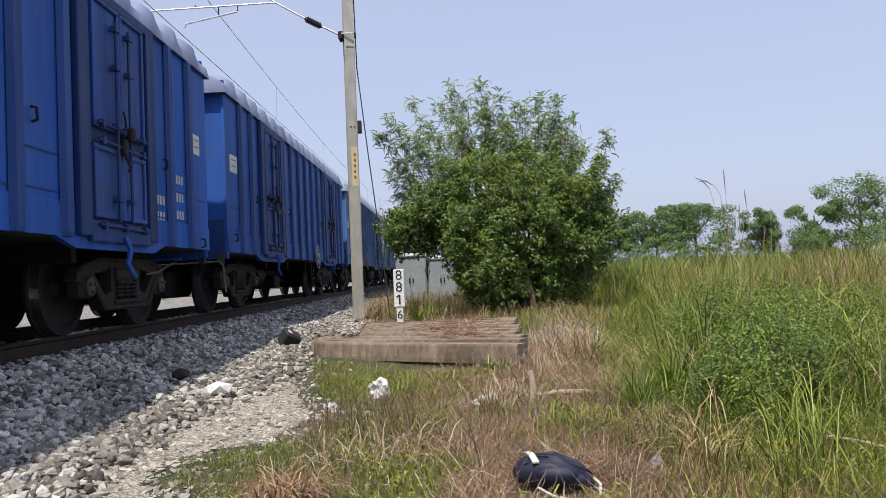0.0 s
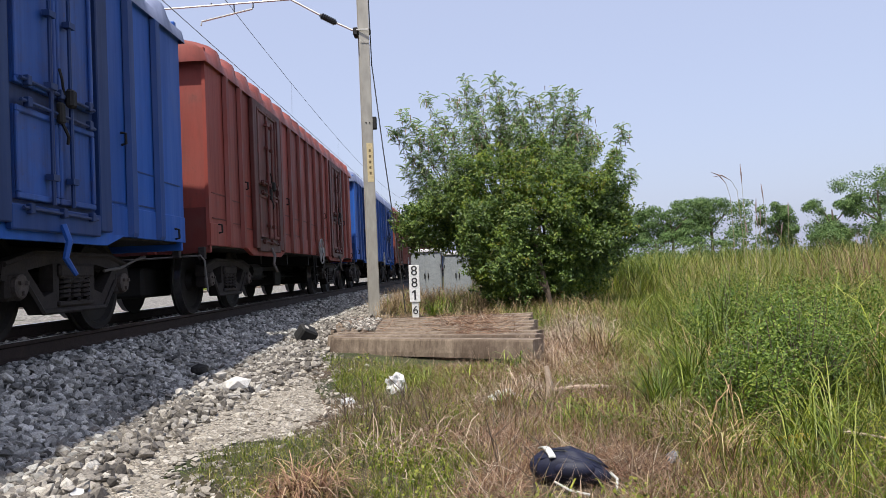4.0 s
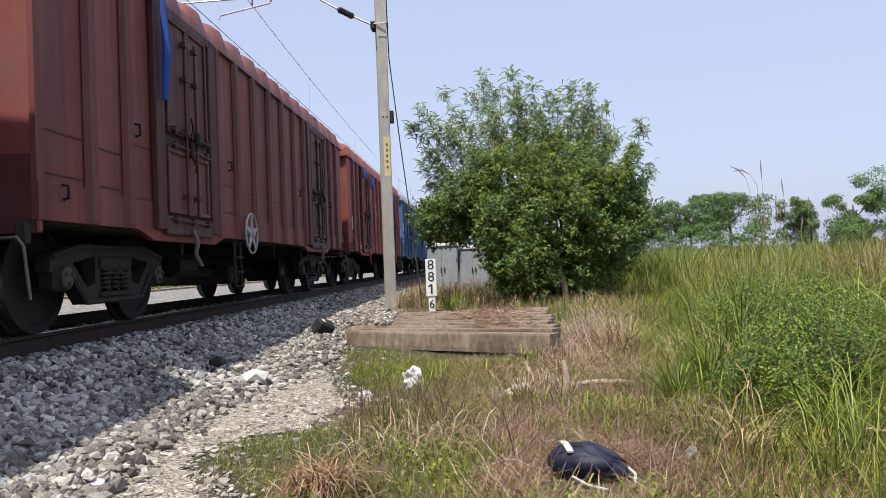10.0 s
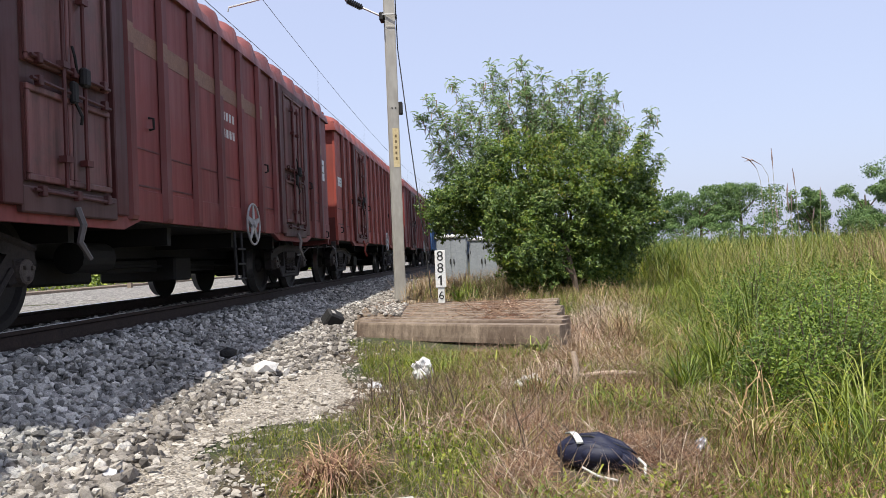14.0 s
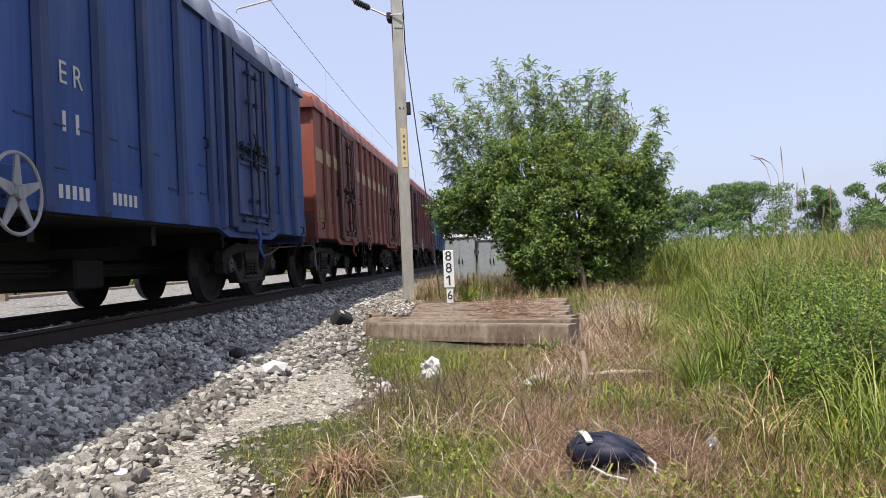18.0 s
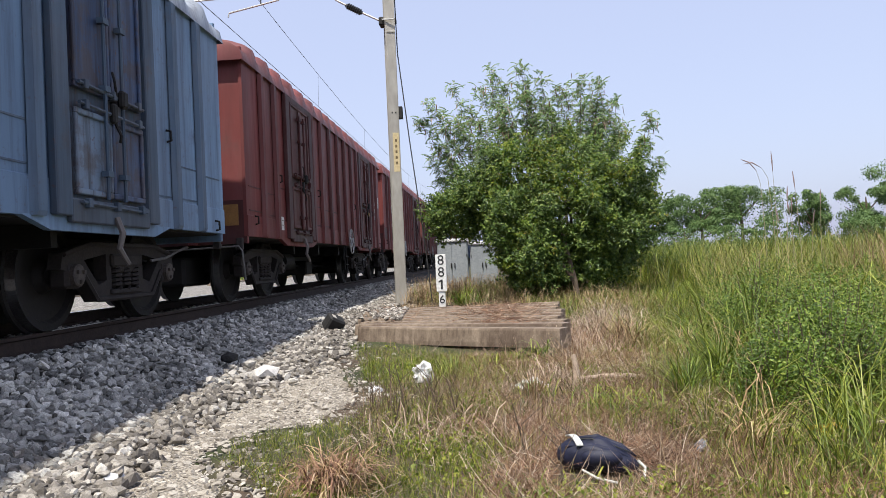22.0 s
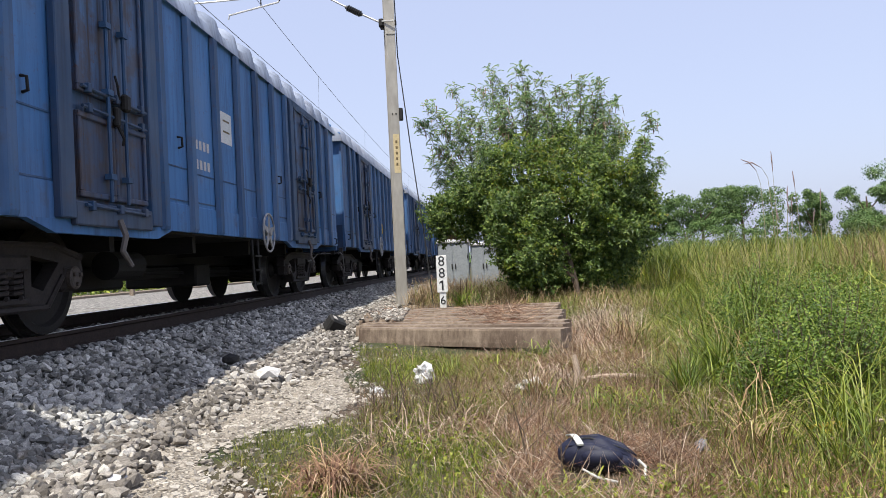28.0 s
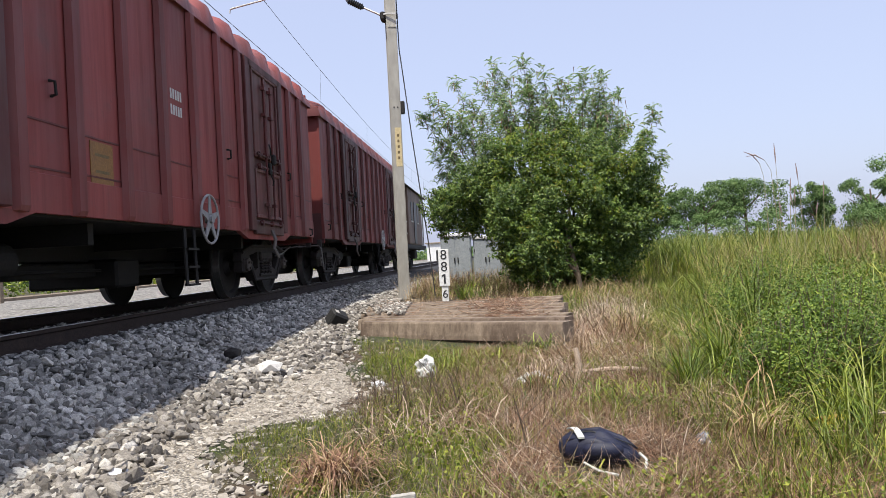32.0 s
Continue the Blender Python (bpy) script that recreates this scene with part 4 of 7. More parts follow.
BROWNAMBER = simple("faded_amber_panel", (0.20, 0.09, 0.025), (0.30, 0.15, 0.04), 0.6, 0.0, 7.0)
GOLD = simple("golden_stripe", (0.24, 0.20, 0.09), (0.48, 0.35, 0.08), 0.6, 0.0, 2.2)
PANELS = (-6.3, -5.56, -4.88, -2.15, -1.3, -0.435, 0.435, 1.3, 2.15, 4.88, 5.56, 6.3)


def mark(i, kind, y, z, wide, high):
    """A painted mark or label on the side sheet of a wagon, between two uprights."""
    w = wagons[i][0]
    HX = HALF + (0.012 if z < 1.27 else 0.0)      # the sill band stands proud of the sheet
    y = min(PANELS, key=lambda c: abs(c - y)) + (0.435 if i == 19 and abs(y) < 1.4 else 0.0)
    wide = min(wide, 0.5)
    plain = {"tag": (TAG, "white label"), "yellow": (AMBER, "amber painted square"), "orange": (ORANGE, "orange paint patch"), "grey": (STRAP, "grey patch"), "olive": (OLIVE, "olive patch")}
    if kind in plain:
        mat, words = plain[kind]
        if kind == "yellow" and LIVERY[i] in (MAROON, RED, BROWN, SCARLET):
            mat, words = BROWNAMBER, "faded amber painted square"
        part("label" if kind == "tag" else "paint_patch", boxed(HX - 0.011, HX - 0.006, y - wide / 2, y + wide / 2, z - high / 2, z + high / 2), mat, w, words)
        if kind in ("tag", "yellow"):
            for k in range(2):
                part("print_line", boxed(HX - 0.0055, HX - 0.0045, y - wide * 0.3, y + wide * 0.3, z + high * (0.2 - 0.35 * k), z + high * (0.26 - 0.35 * k)), MARKGREY, w)
    elif kind == "num":
        rows = max(1 if high < 0.2 else 2, int(high / 0.19))
        for k in range(rows):
            zz = z + high / 2 - (k + 0.5) * high / rows
            n = 4 + (k * 3 + i) % 3
            for c in range(n):
                a = y - wide / 2 + wide * c / n
                part("stencil_bar", boxed(HX - 0.011, HX - 0.008, a, a + wide / n * 0.6, zz - 0.055, zz + 0.055), LETTER, w)
    else:
        text = kind.replace("_", " ")
        tall = min(0.30, high * 0.45)
        writing(text, tall * 1.2, LETTER, w, pose(HX - 0.006, y, z - tall * 0.55 + (tall if i in (18, 19) else 0), 90, 0, 90) @ Matrix.Diagonal((1.0 if "_" in kind else 0.55, 1, 1, 1)), "white zone letters")
        for k in range(2):
            a = y - 0.2 + 0.4 * (k + 0.2) / 2
            up = -1.75 * tall if i in (18, 19) else 0
            part("stencil_bar", boxed(HX - 0.011, HX - 0.008, a + 0.02, a + 0.07, z + tall * 0.1 + up, z + tall * 0.85 + up), LETTER, w)


def stripe(i, z0, z1, material, panels=PANELS):
    w = wagons[i][0]
    for c in panels:
        part("stripe", boxed(HALF - 0.011, HALF - 0.007, c - 0.35, c + 0.35, z0, z1), material, w, "painted stripe")
    for c in RIBS:
        part("stripe", boxed(HALF + 0.049, HALF + 0.0515, c - 0.058, c + 0.058, z0, z1), material, w)


def livery_marks():
    mark(0, "tag", 6.52, 2.40, 0.26, 0.27)
    mark(0, "num", 5.17, 1.41, 0.39, 0.39)
    mark(0, "num", 5.88, 1.60, 0.39, 0.68)
    mark(1, "tag", -6.84, 2.40, 0.43, 0.28)
    mark(1, "tag", 6.42, 2.40, 0.22, 0.27)
    mark(1, "num", 5.78, 1.75, 0.70, 0.42)
    mark(2, "tag", -9.14, 2.33, 0.36, 0.21)
    mark(2, "tag", 6.36, 2.13, 0.46, 0.32)
    mark(2, "num", 5.72, 1.86, 0.63, 0.70)
    mark(3, "tag", -6.46, 2.27, 0.41, 0.17)
    mark(3, "tag", 6.28, 2.34, 0.41, 0.33)
    mark(3, "num", 5.60, 2.22, 0.38, 0.44)
    mark(3, "orange", 4.44, 1.35, 0.19, 0.19)
    mark(3, "orange", 6.26, 1.51, 0.23, 0.13)
    mark(4, "tag", -7.55, 2.39, 0.46, 0.32)
    mark(4, "S_R", -0.90, 1.72, 0.50, 0.43)
    mark(6, "C_R", -0.24, 1.70, 0.44, 0.47)
    mark(6, "tag", 6.35, 2.36, 0.44, 0.34)
    mark(6, "num", 4.87, 1.79, 0.54, 0.40)
    mark(6, "num", 5.65, 1.62, 0.49, 0.67)
    mark(7, "tag", -6.49, 2.31, 0.45, 0.30)
    mark(7, "S_C", 0.50, 1.83, 0.58, 0.71)
    mark(7, "num", 5.63, 2.10, 0.68, 0.80)
    mark(7, "tag", 6.56, 2.24, 0.39, 0.30)
    mark(8, "S_C", -0.15, 2.12, 0.49, 0.46)
    mark(8, "num", -5.52, 2.84, 0.17, 0.34)
    mark(9, "N_R", -0.31, 1.76, 0.39, 0.39)
    disc = bmesh.new()
    disc.faces.new([disc.verts.new((HALF - 0.007, -6.08 + 0.15 * math.cos(k * math.tau / 24), 1.72 + 0.2 * math.sin(k * math.tau / 24))) for k in range(24)])
    part("paint_patch", disc, STRAP, wagons[12][0], "grey painted disc")
    part("paint_patch", boxed(HALF - 0.002, HALF + 0.004, -6.6, -6.06, 0.99, 1.19), IRON, wagons[12][0], "black data panel")
    part("paint_patch", boxed(HALF - 0.002, HALF + 0.004, -5.82, -5.62, 0.99, 1.21), IRON, wagons[12][0], "black data panel")
    mark(12, "num", -4.88, 1.1, 0.48, 0.14)
    for a, b, c, d in ((-1.55, -1.52, 2.1, 2.55), (-1.08, -1.05, 2.1, 2.55), (-1.52, -1.08, 2.52, 2.55), (-1.52, -1.08, 2.3, 2.33)):
        part("stencil_bar", boxed(HALF - 0.011, HALF - 0.008, a, b, c, d), LETTER, wagons[12][0])
    mark(12, "num", -1.3, 1.85, 0.40, 0.18)
    mark(13, "num", -6.99, 1.74, 0.50, 0.44)
    mark(13, "tag", -6.3, 2.28, 0.46, 0.34)
    mark(13, "C_R", -6.3, 2.72, 0.44, 0.40)
    mark(14, "yellow", 0.47, 1.42, 0.59, 0.36)
    mark(15, "num", 0.58, 2.34, 0.56, 0.45)
    mark(15, "tag", 6.37, 2.39, 0.32, 0.43)
    mark(16, "tag", -7.41, 2.32, 0.47, 0.21)
    mark(17, "num", 5.63, 2.06, 0.57, 0.62)
    mark(18, "tag", -6.45, 2.10, 0.34, 0.32)
    mark(18, "num", -6.3, 1.42, 0.22, 0.2)
    mark(18, "yellow", -0.02, 1.44, 0.58, 0.38)
    mark(19, "tag", -8.34, 1.88, 0.18, 0.12)
    mark(19, "olive", -5.43, 1.49, 0.37, 0.45)
    mark(19, "E_R", -1.3, 1.98, 0.43, 0.49)
    mark(19, "num", -1.3, 1.13, 0.50, 0.14)
    mark(19, "num", -0.435, 1.13, 0.50, 0.14)
    mark(18, "E_R", -0.435, 1.98, 0.43, 0.40)
    for word, y in (("CAR", -1.3), ("GO", -0.435), ("EX", 0.435), ("PRE", 1.3)):
        writing(word, 0.42, AMBER, wagons[18][0], pose(HALF - 0.006, y, 2.46, 90, 0, 90) @ Matrix.Diagonal((0.8 if len(word) > 2 else 1.0, 1, 1, 1)), "worn amber lettering")
    head = bmesh.new()
    tip = ((-6.64, 2.50), (-6.28, 2.34), (-6.04, 2.36), (-6.04, 2.60), (-6.14, 2.62), (-6.18, 2.90))
    lo, hi = [[head.verts.new((HALF - x, y, z)) for y, z in tip] for x in (0.012, 0.006)]
    head.faces.new(hi)
    for q in range(6):
        head.faces.new((lo[q], lo[(q + 1) % 6], hi[(q + 1) % 6], hi[q]))
    bmesh.ops.recalc_face_normals(head, faces=head.faces)
    part("flash", head, ORANGE, wagons[18][0], "orange painted arrow head")
    for x, y0, y1 in ((0.0, -5.83, -5.3), (0.0, -5.1, -4.62), (0.0575, -5.99, -5.87), (0.0575, -5.26, -5.14), (0.0, -2.45, -1.84)):
        part("flash", boxed(HALF + x - 0.011, HALF + x - 0.006, y0, y1, 2.38, 2.60), ORANGE, wagons[18][0], "orange painted arrow shaft")
    for y0, y1 in ((2.0, 2.42), (4.66, 5.08), (5.32, 5.82), (6.05, 6.6)):
        part("flash", boxed(HALF - 0.011, HALF - 0.006, y0, y1, 2.43, 2.62), ORANGE, wagons[18][0], "orange painted flash")
    mark(20, "WCR", 0.37, 1.84, 0.57, 0.55)
    mark(20, "yellow", -7.23, 1.39, 0.46, 0.23)
    mark(20, "num", 5.66, 2.12, 0.56, 0.54)
    mark(22, "num", 5.68, 2.13, 0.45, 0.58)
    mark(23, "olive", -0.76, 1.34, 0.56, 0.23)
    mark(24, "tag", 6.31, 2.36, 0.46, 0.33)
    mark(24, "num", 5.59, 2.08, 0.51, 0.64)
    mark(24, "tag", -4.45, 1.22, 0.15, 0.22)
    mark(25, "tag", -4.57, 2.40, 0.51, 0.31)
    mark(25, "num", -4.53, 1.93, 0.58, 0.39)
    mark(25, "tag", 6.27, 2.37, 0.37, 0.35)
    mark(25, "num", 6.30, 1.54, 0.61, 0.50)
    mark(26, "tag", -6.18, 2.39, 0.24, 0.27)
    mark(26, "num", -0.33, 2.04, 0.43, 0.48)
    mark(27, "tag", -6.19, 2.34, 0.39, 0.33)
    mark(27, "orange", -0.41, 1.32, 0.22, 0.13)
    mark(27, "orange", -0.27, 1.11, 0.27, 0.19)
    mark(27, "num", 0.46, 1.80, 0.57, 0.62)
    mark(29, "yellow", 2.63, 1.74, 0.38, 0.40)
    mark(30, "num", -1.11, 1.90, 0.70, 0.47)
    mark(30, "tag", -0.41, 2.38, 0.42, 0.41)
    mark(31, "yellow", -0.07, 1.64, 0.49, 0.32)
    mark(31, "yellow", 6.31, 1.57, 0.33, 0.32)
    mark(31, "num", 5.70, 2.06, 0.49, 0.45)
    mark(32, "C_R", -0.28, 1.89, 0.43, 0.37)
    mark(32, "yellow", -0.31, 1.41, 0.53, 0.35)
    mark(32, "yellow", 6.40, 1.47, 0.49, 0.40)
    mark(32, "num", 5.65, 1.87, 0.43, 0.38)
    mark(33, "yellow", -0.85, 1.40, 0.69, 0.32)
    mark(33, "E_R", -0.77, 2.13, 0.63, 0.50)
    mark(33, "tag", 1.04, 2.50, 0.42, 0.46)
    mark(33, "yellow", 6.55, 1.58, 0.32, 0.34)
    mark(33, "num", 6.02, 1.85, 0.45, 0.36)
    mark(34, "yellow", -0.91, 1.42, 0.40, 0.42)
    mark(34, "num", 0.33, 2.32, 0.33, 0.35)
    stripe(3, 2.72, 2.98, GOLD)
    stripe(22, 2.78, 3.0, GOLD)
    stripe(27, 2.72, 2.98, GOLD)
    stripe(20, 2.46, 2.72, TAN)
    stripe(15, 2.66, 2.86, RUSTTAN, PANELS[3:8])
    for i, y, mat in ((2, 3.675, AMBER), (3, 3.675, AMBER), (24, 3.675, AMBER), (13, -3.67, TAG), (14, -3.67, TAG), (18, 3.675, TAG)):
        part("seal", boxed(HALF + 0.125, HALF + 0.135, y - 0.03, y + 0.04, 1.80, 1.90, bevel=0.003), mat, wagons[i][0], "small seal tag on the door latch")
    for i, spots in ((11, ((-4.5, 2.35, 3.42),)), (12, ((-4.42, 3.12, 3.42), (-2.85, 3.0, 3.3), (2.86, 2.75, 3.3)))):
        for y, z0, z1 in spots:
            rag = tubed([(HALF + 0.12, y, z1), (HALF + 0.14, y + 0.02, (z0 + z1) / 2), (HALF + 0.12, y - 0.01, z0)], [0.03, 0.055, 0.035], 7)
            part("rag", rag, BLUECLOTH, wagons[i][0], "strip of blue cloth tied to the door post")
    for i, coat in ((7, (0.075, 0.026, 0.026, 1)), (8, (0.075, 0.026, 0.026, 1)), (25, (0.075, 0.026, 0.026, 1)), (33, (0.05, 0.075, 0.095, 1))):
        for c in PANELS[:9] if i == 33 else PANELS:
            o = part("lower_band", boxed(HALF - 0.0115, HALF - 0.0085, c - 0.31, c + 0.31, 1.30, 1.655), PAINT, wagons[i][0], "darker patch plate")
            o.color = coat
    for i in (2, 3, 22, 24, 27):
        part("corner_patch", boxed(HALF - 0.46, HALF - 0.14, -LONG / 2 + 0.010, -LONG / 2 + 0.018, 1.12, 1.42), AMBER if i != 24 else BROWNAMBER, wagons[i][0], "amber corner patch")


RUSTTAN = simple("worn_tan_stripe", (0.17, 0.075, 0.045), (0.24, 0.12, 0.07), 0.6, 0.0, 7.0)


def build_brake_van():
    """Last vehicle: a cabin between open platforms."""
    v = new("brake_van")
    tagged(v, "brown guard's brake van with open end platforms at the train's tail", "brake van")
    body = part("cabin", boxed(-1.5, 1.5, -3.0, 3.0, 1.05, 3.45, bevel=0.03), PAINT, v)
    body.color = (0.16, 0.10, 0.07, 0.7)
    roof = bmesh.new()
    n = 10
    rows = [[roof.verts.new((1.62 * math.cos(math.pi * k / n), y, 3.42 + 0.28 * math.sin(math.pi * k / n))) for k in range(n + 1)] for y in (-4.7, 4.7)]
    for k in range(n):
        roof.faces.new((rows[0][k], rows[0][k + 1], rows[1][k + 1], rows[1][k]))
    roof.faces.new(rows[0][::-1])
    roof.faces.new(rows[1])
    roof.faces.new((rows[0][0], rows[1][0], rows[1][n], rows[0][n]))
    part("roof", roof, IRON, v)
    f = part("frame", boxed(-1.5, 1.5, -4.7, 4.7, 0.85, 1.05, bevel=0.02), IRON, v)
    for y in (-2.0, 0.6):
        win = part("window", boxed(1.495, 1.515, y, y + 0.7, 2.1, 2.9, bevel=0.01), BLACK, v, "dark window")
        part("window_frame", boxed(1.50, 1.525, y - 0.06, y + 0.76, 2.02, 2.08), GALV, win)
    part("door", boxed(1.495, 1.53, -0.9, 0.1, 1.1, 2.95, bevel=0.01), BLACK, v, "dark open doorway")
    for s in (-1, 1):
        for x in (-1.4, 0.0, 1.4):
            part("post", boxed(x - 0.03, x + 0.03, s * 4.6 - 0.03, s * 4.6 + 0.03, 1.05, 3.45 if x else 2.0), GALV, v)
        for z in (1.5, 2.0):
            part("rail_bar", tubed([(-1.4, s * 4.6, z), (1.4, s * 4.6, z)], 0.025, 6), GALV, v)
            part("side_rail", tubed([(1.42, s * 3.0, z), (1.42, s * 4.6, z)], 0.025, 6), GALV, v)
    wm = wheel_axles[0].data
    for y in (-2.9, 2.9):
        b = part("axle_guard", boxed(-1.15, 1.15, y - 0.5, y + 0.5, 0.42, 0.85, bevel=0.05), BOGIE, v)
        ws = part("wheelset", wm, None, b)
        ws.matrix_parent_inverse = pose(0, y, 0.5)
    for k in range(3):
        part("step", boxed(1.3, 1.55, -4.4, -3.6, 0.35 + 0.2 * k, 0.38 + 0.2 * k), IRON, v)
    van.append(v)


van = []


# ---- litter and small things by the path ----
def lump(seed, rx, ry, rz, sub=2, rough=0.25):
    rng = np.random.default_rng(seed)
    bm = bmesh.new()
    bmesh.ops.create_icosphere(bm, subdivisions=sub, radius=1.0)
    for v in bm.verts:
        k = 1 + rough * noise.noise(v.co * 1.7 + Vector((seed, 0, 0))) + rough * 0.5 * noise.noise(v.co * 4.1 + Vector((0, seed, 0)))
        v.co = Vector((v.co.x * rx * k, v.co.y * ry * k, v.co.z * rz * k))
    return bm


def build_backpack():
    x, y = 0.50, 3.95
    b = thing("backpack", pose(x, y, ground_z(x, y), 0, 0, -14), "navy blue fabric backpack lying in the dry grass", "backpack")
    bm = bmesh.new()
    bmesh.ops.create_uvsphere(bm, u_segments=36, v_segments=18, radius=1.0)
    for v in bm.verts:
        c = v.co.copy()
        px = math.copysign(abs(c.x) ** 0.8, c.x)
        py = math.copysign(abs(c.y) ** 0.8, c.y)
        pz = math.copysign(abs(c.z) ** 0.7, c.z)
        slope = 1.0 - 0.55 * max(0.0, px) ** 1.5 - 0.12 * max(0.0, -px)
        ridge = 0.020 * (abs(math.sin(py * 5.5 + px * 2.2)) - 0.5) * (1 - 0.7 * abs(px)) + 0.016 * noise.noise(Vector((px * 2.6, py * 5.0, pz * 3.0)))
        v.co = Vector((px * 0.205, py * 0.12 * (1 - 0.25 * max(0.0, px)) - 0.03 * px, 0.080 * slope + pz * 0.080 * slope + (ridge if pz > -0.3 else 0)))
    part("bag", bm, NAVY, b, smooth=True)
    for pts in (((-0.12, 0.03, 0.150), (0.0, 0.035, 0.158), (0.12, 0.02, 0.118), (0.19, 0.0, 0.075)), ((-0.15, -0.055, 0.125), (-0.02, -0.075, 0.14), (0.1, -0.085, 0.115), (0.17, -0.06, 0.075)), ((-0.1, 0.075, 0.125), (0.02, 0.08, 0.132), (0.14, 0.055, 0.095))):
        part("fold", tubed(pts, [0.006] + [0.014] * (len(pts) - 2) + [0.004], 7), NAVY, b, smooth=True)
    part("zip", tubed([(-0.13, -0.02, 0.158), (-0.02, -0.045, 0.166), (0.09, -0.05, 0.135), (0.17, -0.03, 0.10)], 0.004, 5), BLACK, b)
    pk = bmesh.new()
    bmesh.ops.create_uvsphere(pk, u_segments=20, v_segments=10, radius=1.0)
    for v in pk.verts:
        v.co = Vector((v.co.x * 0.105 + 0.03, v.co.y * 0.05 - 0.088, v.co.z * 0.05 + 0.085))
    part("pocket", pk, NAVY, b, smooth=True)
    st = bmesh.new()
    prev = None
    for k in range(9):
        f = k / 8
        c = Vector((-0.155 + 0.085 * f, 0.085 - 0.185 * f, 0.108 + 0.058 * math.sin(math.pi * (0.22 + 0.58 * f))))
        row = [st.verts.new(c + Vector((-0.016, -0.004, 0.0))), st.verts.new(c + Vector((0.016, 0.004, 0.0))), st.verts.new(c + Vector((0.016, 0.004, 0.006))), st.verts.new(c + Vector((-0.016, -0.004, 0.006)))]
        if prev:
            for q in range(4):
                st.faces.new((prev[q], prev[(q + 1) % 4], row[(q + 1) % 4], row[q]))
        prev = row
    part("strap", st, STRAP, b, "pale grey strap")
    part("loop", tubed([(0.2, -0.03, 0.06), (0.235, -0.07, 0.04), (0.235, -0.16, 0.006), (0.25, -0.2, 0.008)], 0.007, 6), STRAP, b, "white cord")
    part("cord", tubed([(-0.06, -0.12, 0.03), (0.02, -0.19, 0.012), (0.12, -0.24, 0.008)], 0.006, 6), STRAP, b, "white cord")


def build_litter():
    def put(name, bm, mat, x, y, label, cat, dz=0.0, rz=0, smooth=False):
        o = new(name, mesh_of(name, bm, mat, smooth))
        o.matrix_basis = pose(x, y, ground_z(x, y) + dz, 0, 0, rz)
        return tagged(o, label, cat)
    put("plastic_bag", lump(3, 0.095, 0.08, 0.09, 3, 0.6), PLASTIC, -0.63, 6.85, "crumpled white plastic bag on the grass", "bag", 0.07)
    put("plastic_bag", lump(8, 0.11, 0.07, 0.05, 3, 0.7), STRAP, 0.30, 6.35, "torn white plastic bag in the dry grass", "bag", 0.04)
    put("plastic_bag", lump(9, 0.06, 0.05, 0.03, 2, 0.5), PLASTIC, -1.0, 6.5, "scrap of white plastic on the ground", "plastic scrap", 0.02)
    put("pale_rock", lump(4, 0.12, 0.08, 0.055, 1, 0.7), WHITEROCK, -2.08, 7.0, "pale rough limestone rock at the foot of the ballast", "rock", 0.10)
    put("pale_rock", lump(14, 0.07, 0.06, 0.045, 1, 0.7), PALEROCK, -2.3, 7.25, "pale broken stone by the ballast", "rock", 0.14)
    rng = np.random.default_rng(17)
    pts = [(-2.12 + a, 7.05 + c, ground_z(-2.12 + a, 7.05 + c) + 0.05 - 0.1 * min(a, 0.2)) for a, c in rng.normal(0, 0.17, (34, 2))]
    tagged(new("pale_rubble", many("pale_rubble", *stone_shape(2), pts, turns_of(rng, 34, 0.6, (0.02, 0.05)), PALEROCK)), "scatter of pale broken stone at the ballast foot", "rubble", "", "stuff")
    put("dark_rock", lump(15, 0.10, 0.07, 0.06, 1, 0.35), TARROCK, -2.62, 7.6, "dark angular stone on the ballast", "rock", 0.15)
    put("white_scrap", lump(5, 0.06, 0.045, 0.03, 2, 0.6), PLASTIC, -2.02, 3.98, "scrap of white paper on the gravel", "paper scrap", 0.02)
    put("foil_wrapper", lump(6, 0.04, 0.035, 0.028, 2, 0.9), FOIL, 1.08, 4.22, "crumpled silver wrapper in the grass", "wrapper", 0.03)
    put("yellow_wrapper", lump(7, 0.11, 0.045, 0.03, 3, 0.9), YELLOWBAG, 1.92, 4.55, "torn yellow wrapper in the grass", "wrapper", 0.035)
    put("dark_rag", lump(12, 0.16, 0.08, 0.03, 2, 0.6), TARROCK, -2.0, 9.35, "dark dirty rag on the gravel", "rag", 0.02)
    blk = thing("stone_block", pose(-2.2, 10.75, ground_z(-2.2, 10.75) + 0.13, 30, 24, 40), "black tarred block lying tilted by the ballast", "block")
    part("block", boxed(-0.125, 0.125, -0.10, 0.10, -0.11, 0.11, bevel=0.025), TARROCK, blk)
    # pale patch: sunlight on the block's side put on as colour
    part("chipped_face", boxed(-0.09, -0.03, -0.05, 0.03, 0.109, 0.114, bevel=0.002), PALEROCK, blk)
    put("stick", tubed([(0, 0, 0.02), (0.2, 0.03, 0.03), (0.38, 0.0, 0.035), (0.52, 0.03, 0.02)], [0.014, 0.02, 0.02, 0.012], 7), STICK, 0.70, 6.45, "bleached broken stick in the dry grass", "stick", 0.02, -4)
    put("stick", tubed([(0, 0, 0.0), (0.02, 0.02, 0.12), (0.0, 0.03, 0.26)], [0.03, 0.028, 0.02], 7), STICK, 0.64, 6.3, "weathered wooden stake stuck in the ground", "stake", 0.0)
    put("stick", tubed([(0, 0, 0.01), (0.14, 0.02, 0.025), (0.3, -0.03, 0.01)], [0.010, 0.012, 0.008], 6), STICK, 0.02, 3.32, "bleached twig lying in the grass", "twig", 0.01, -10)
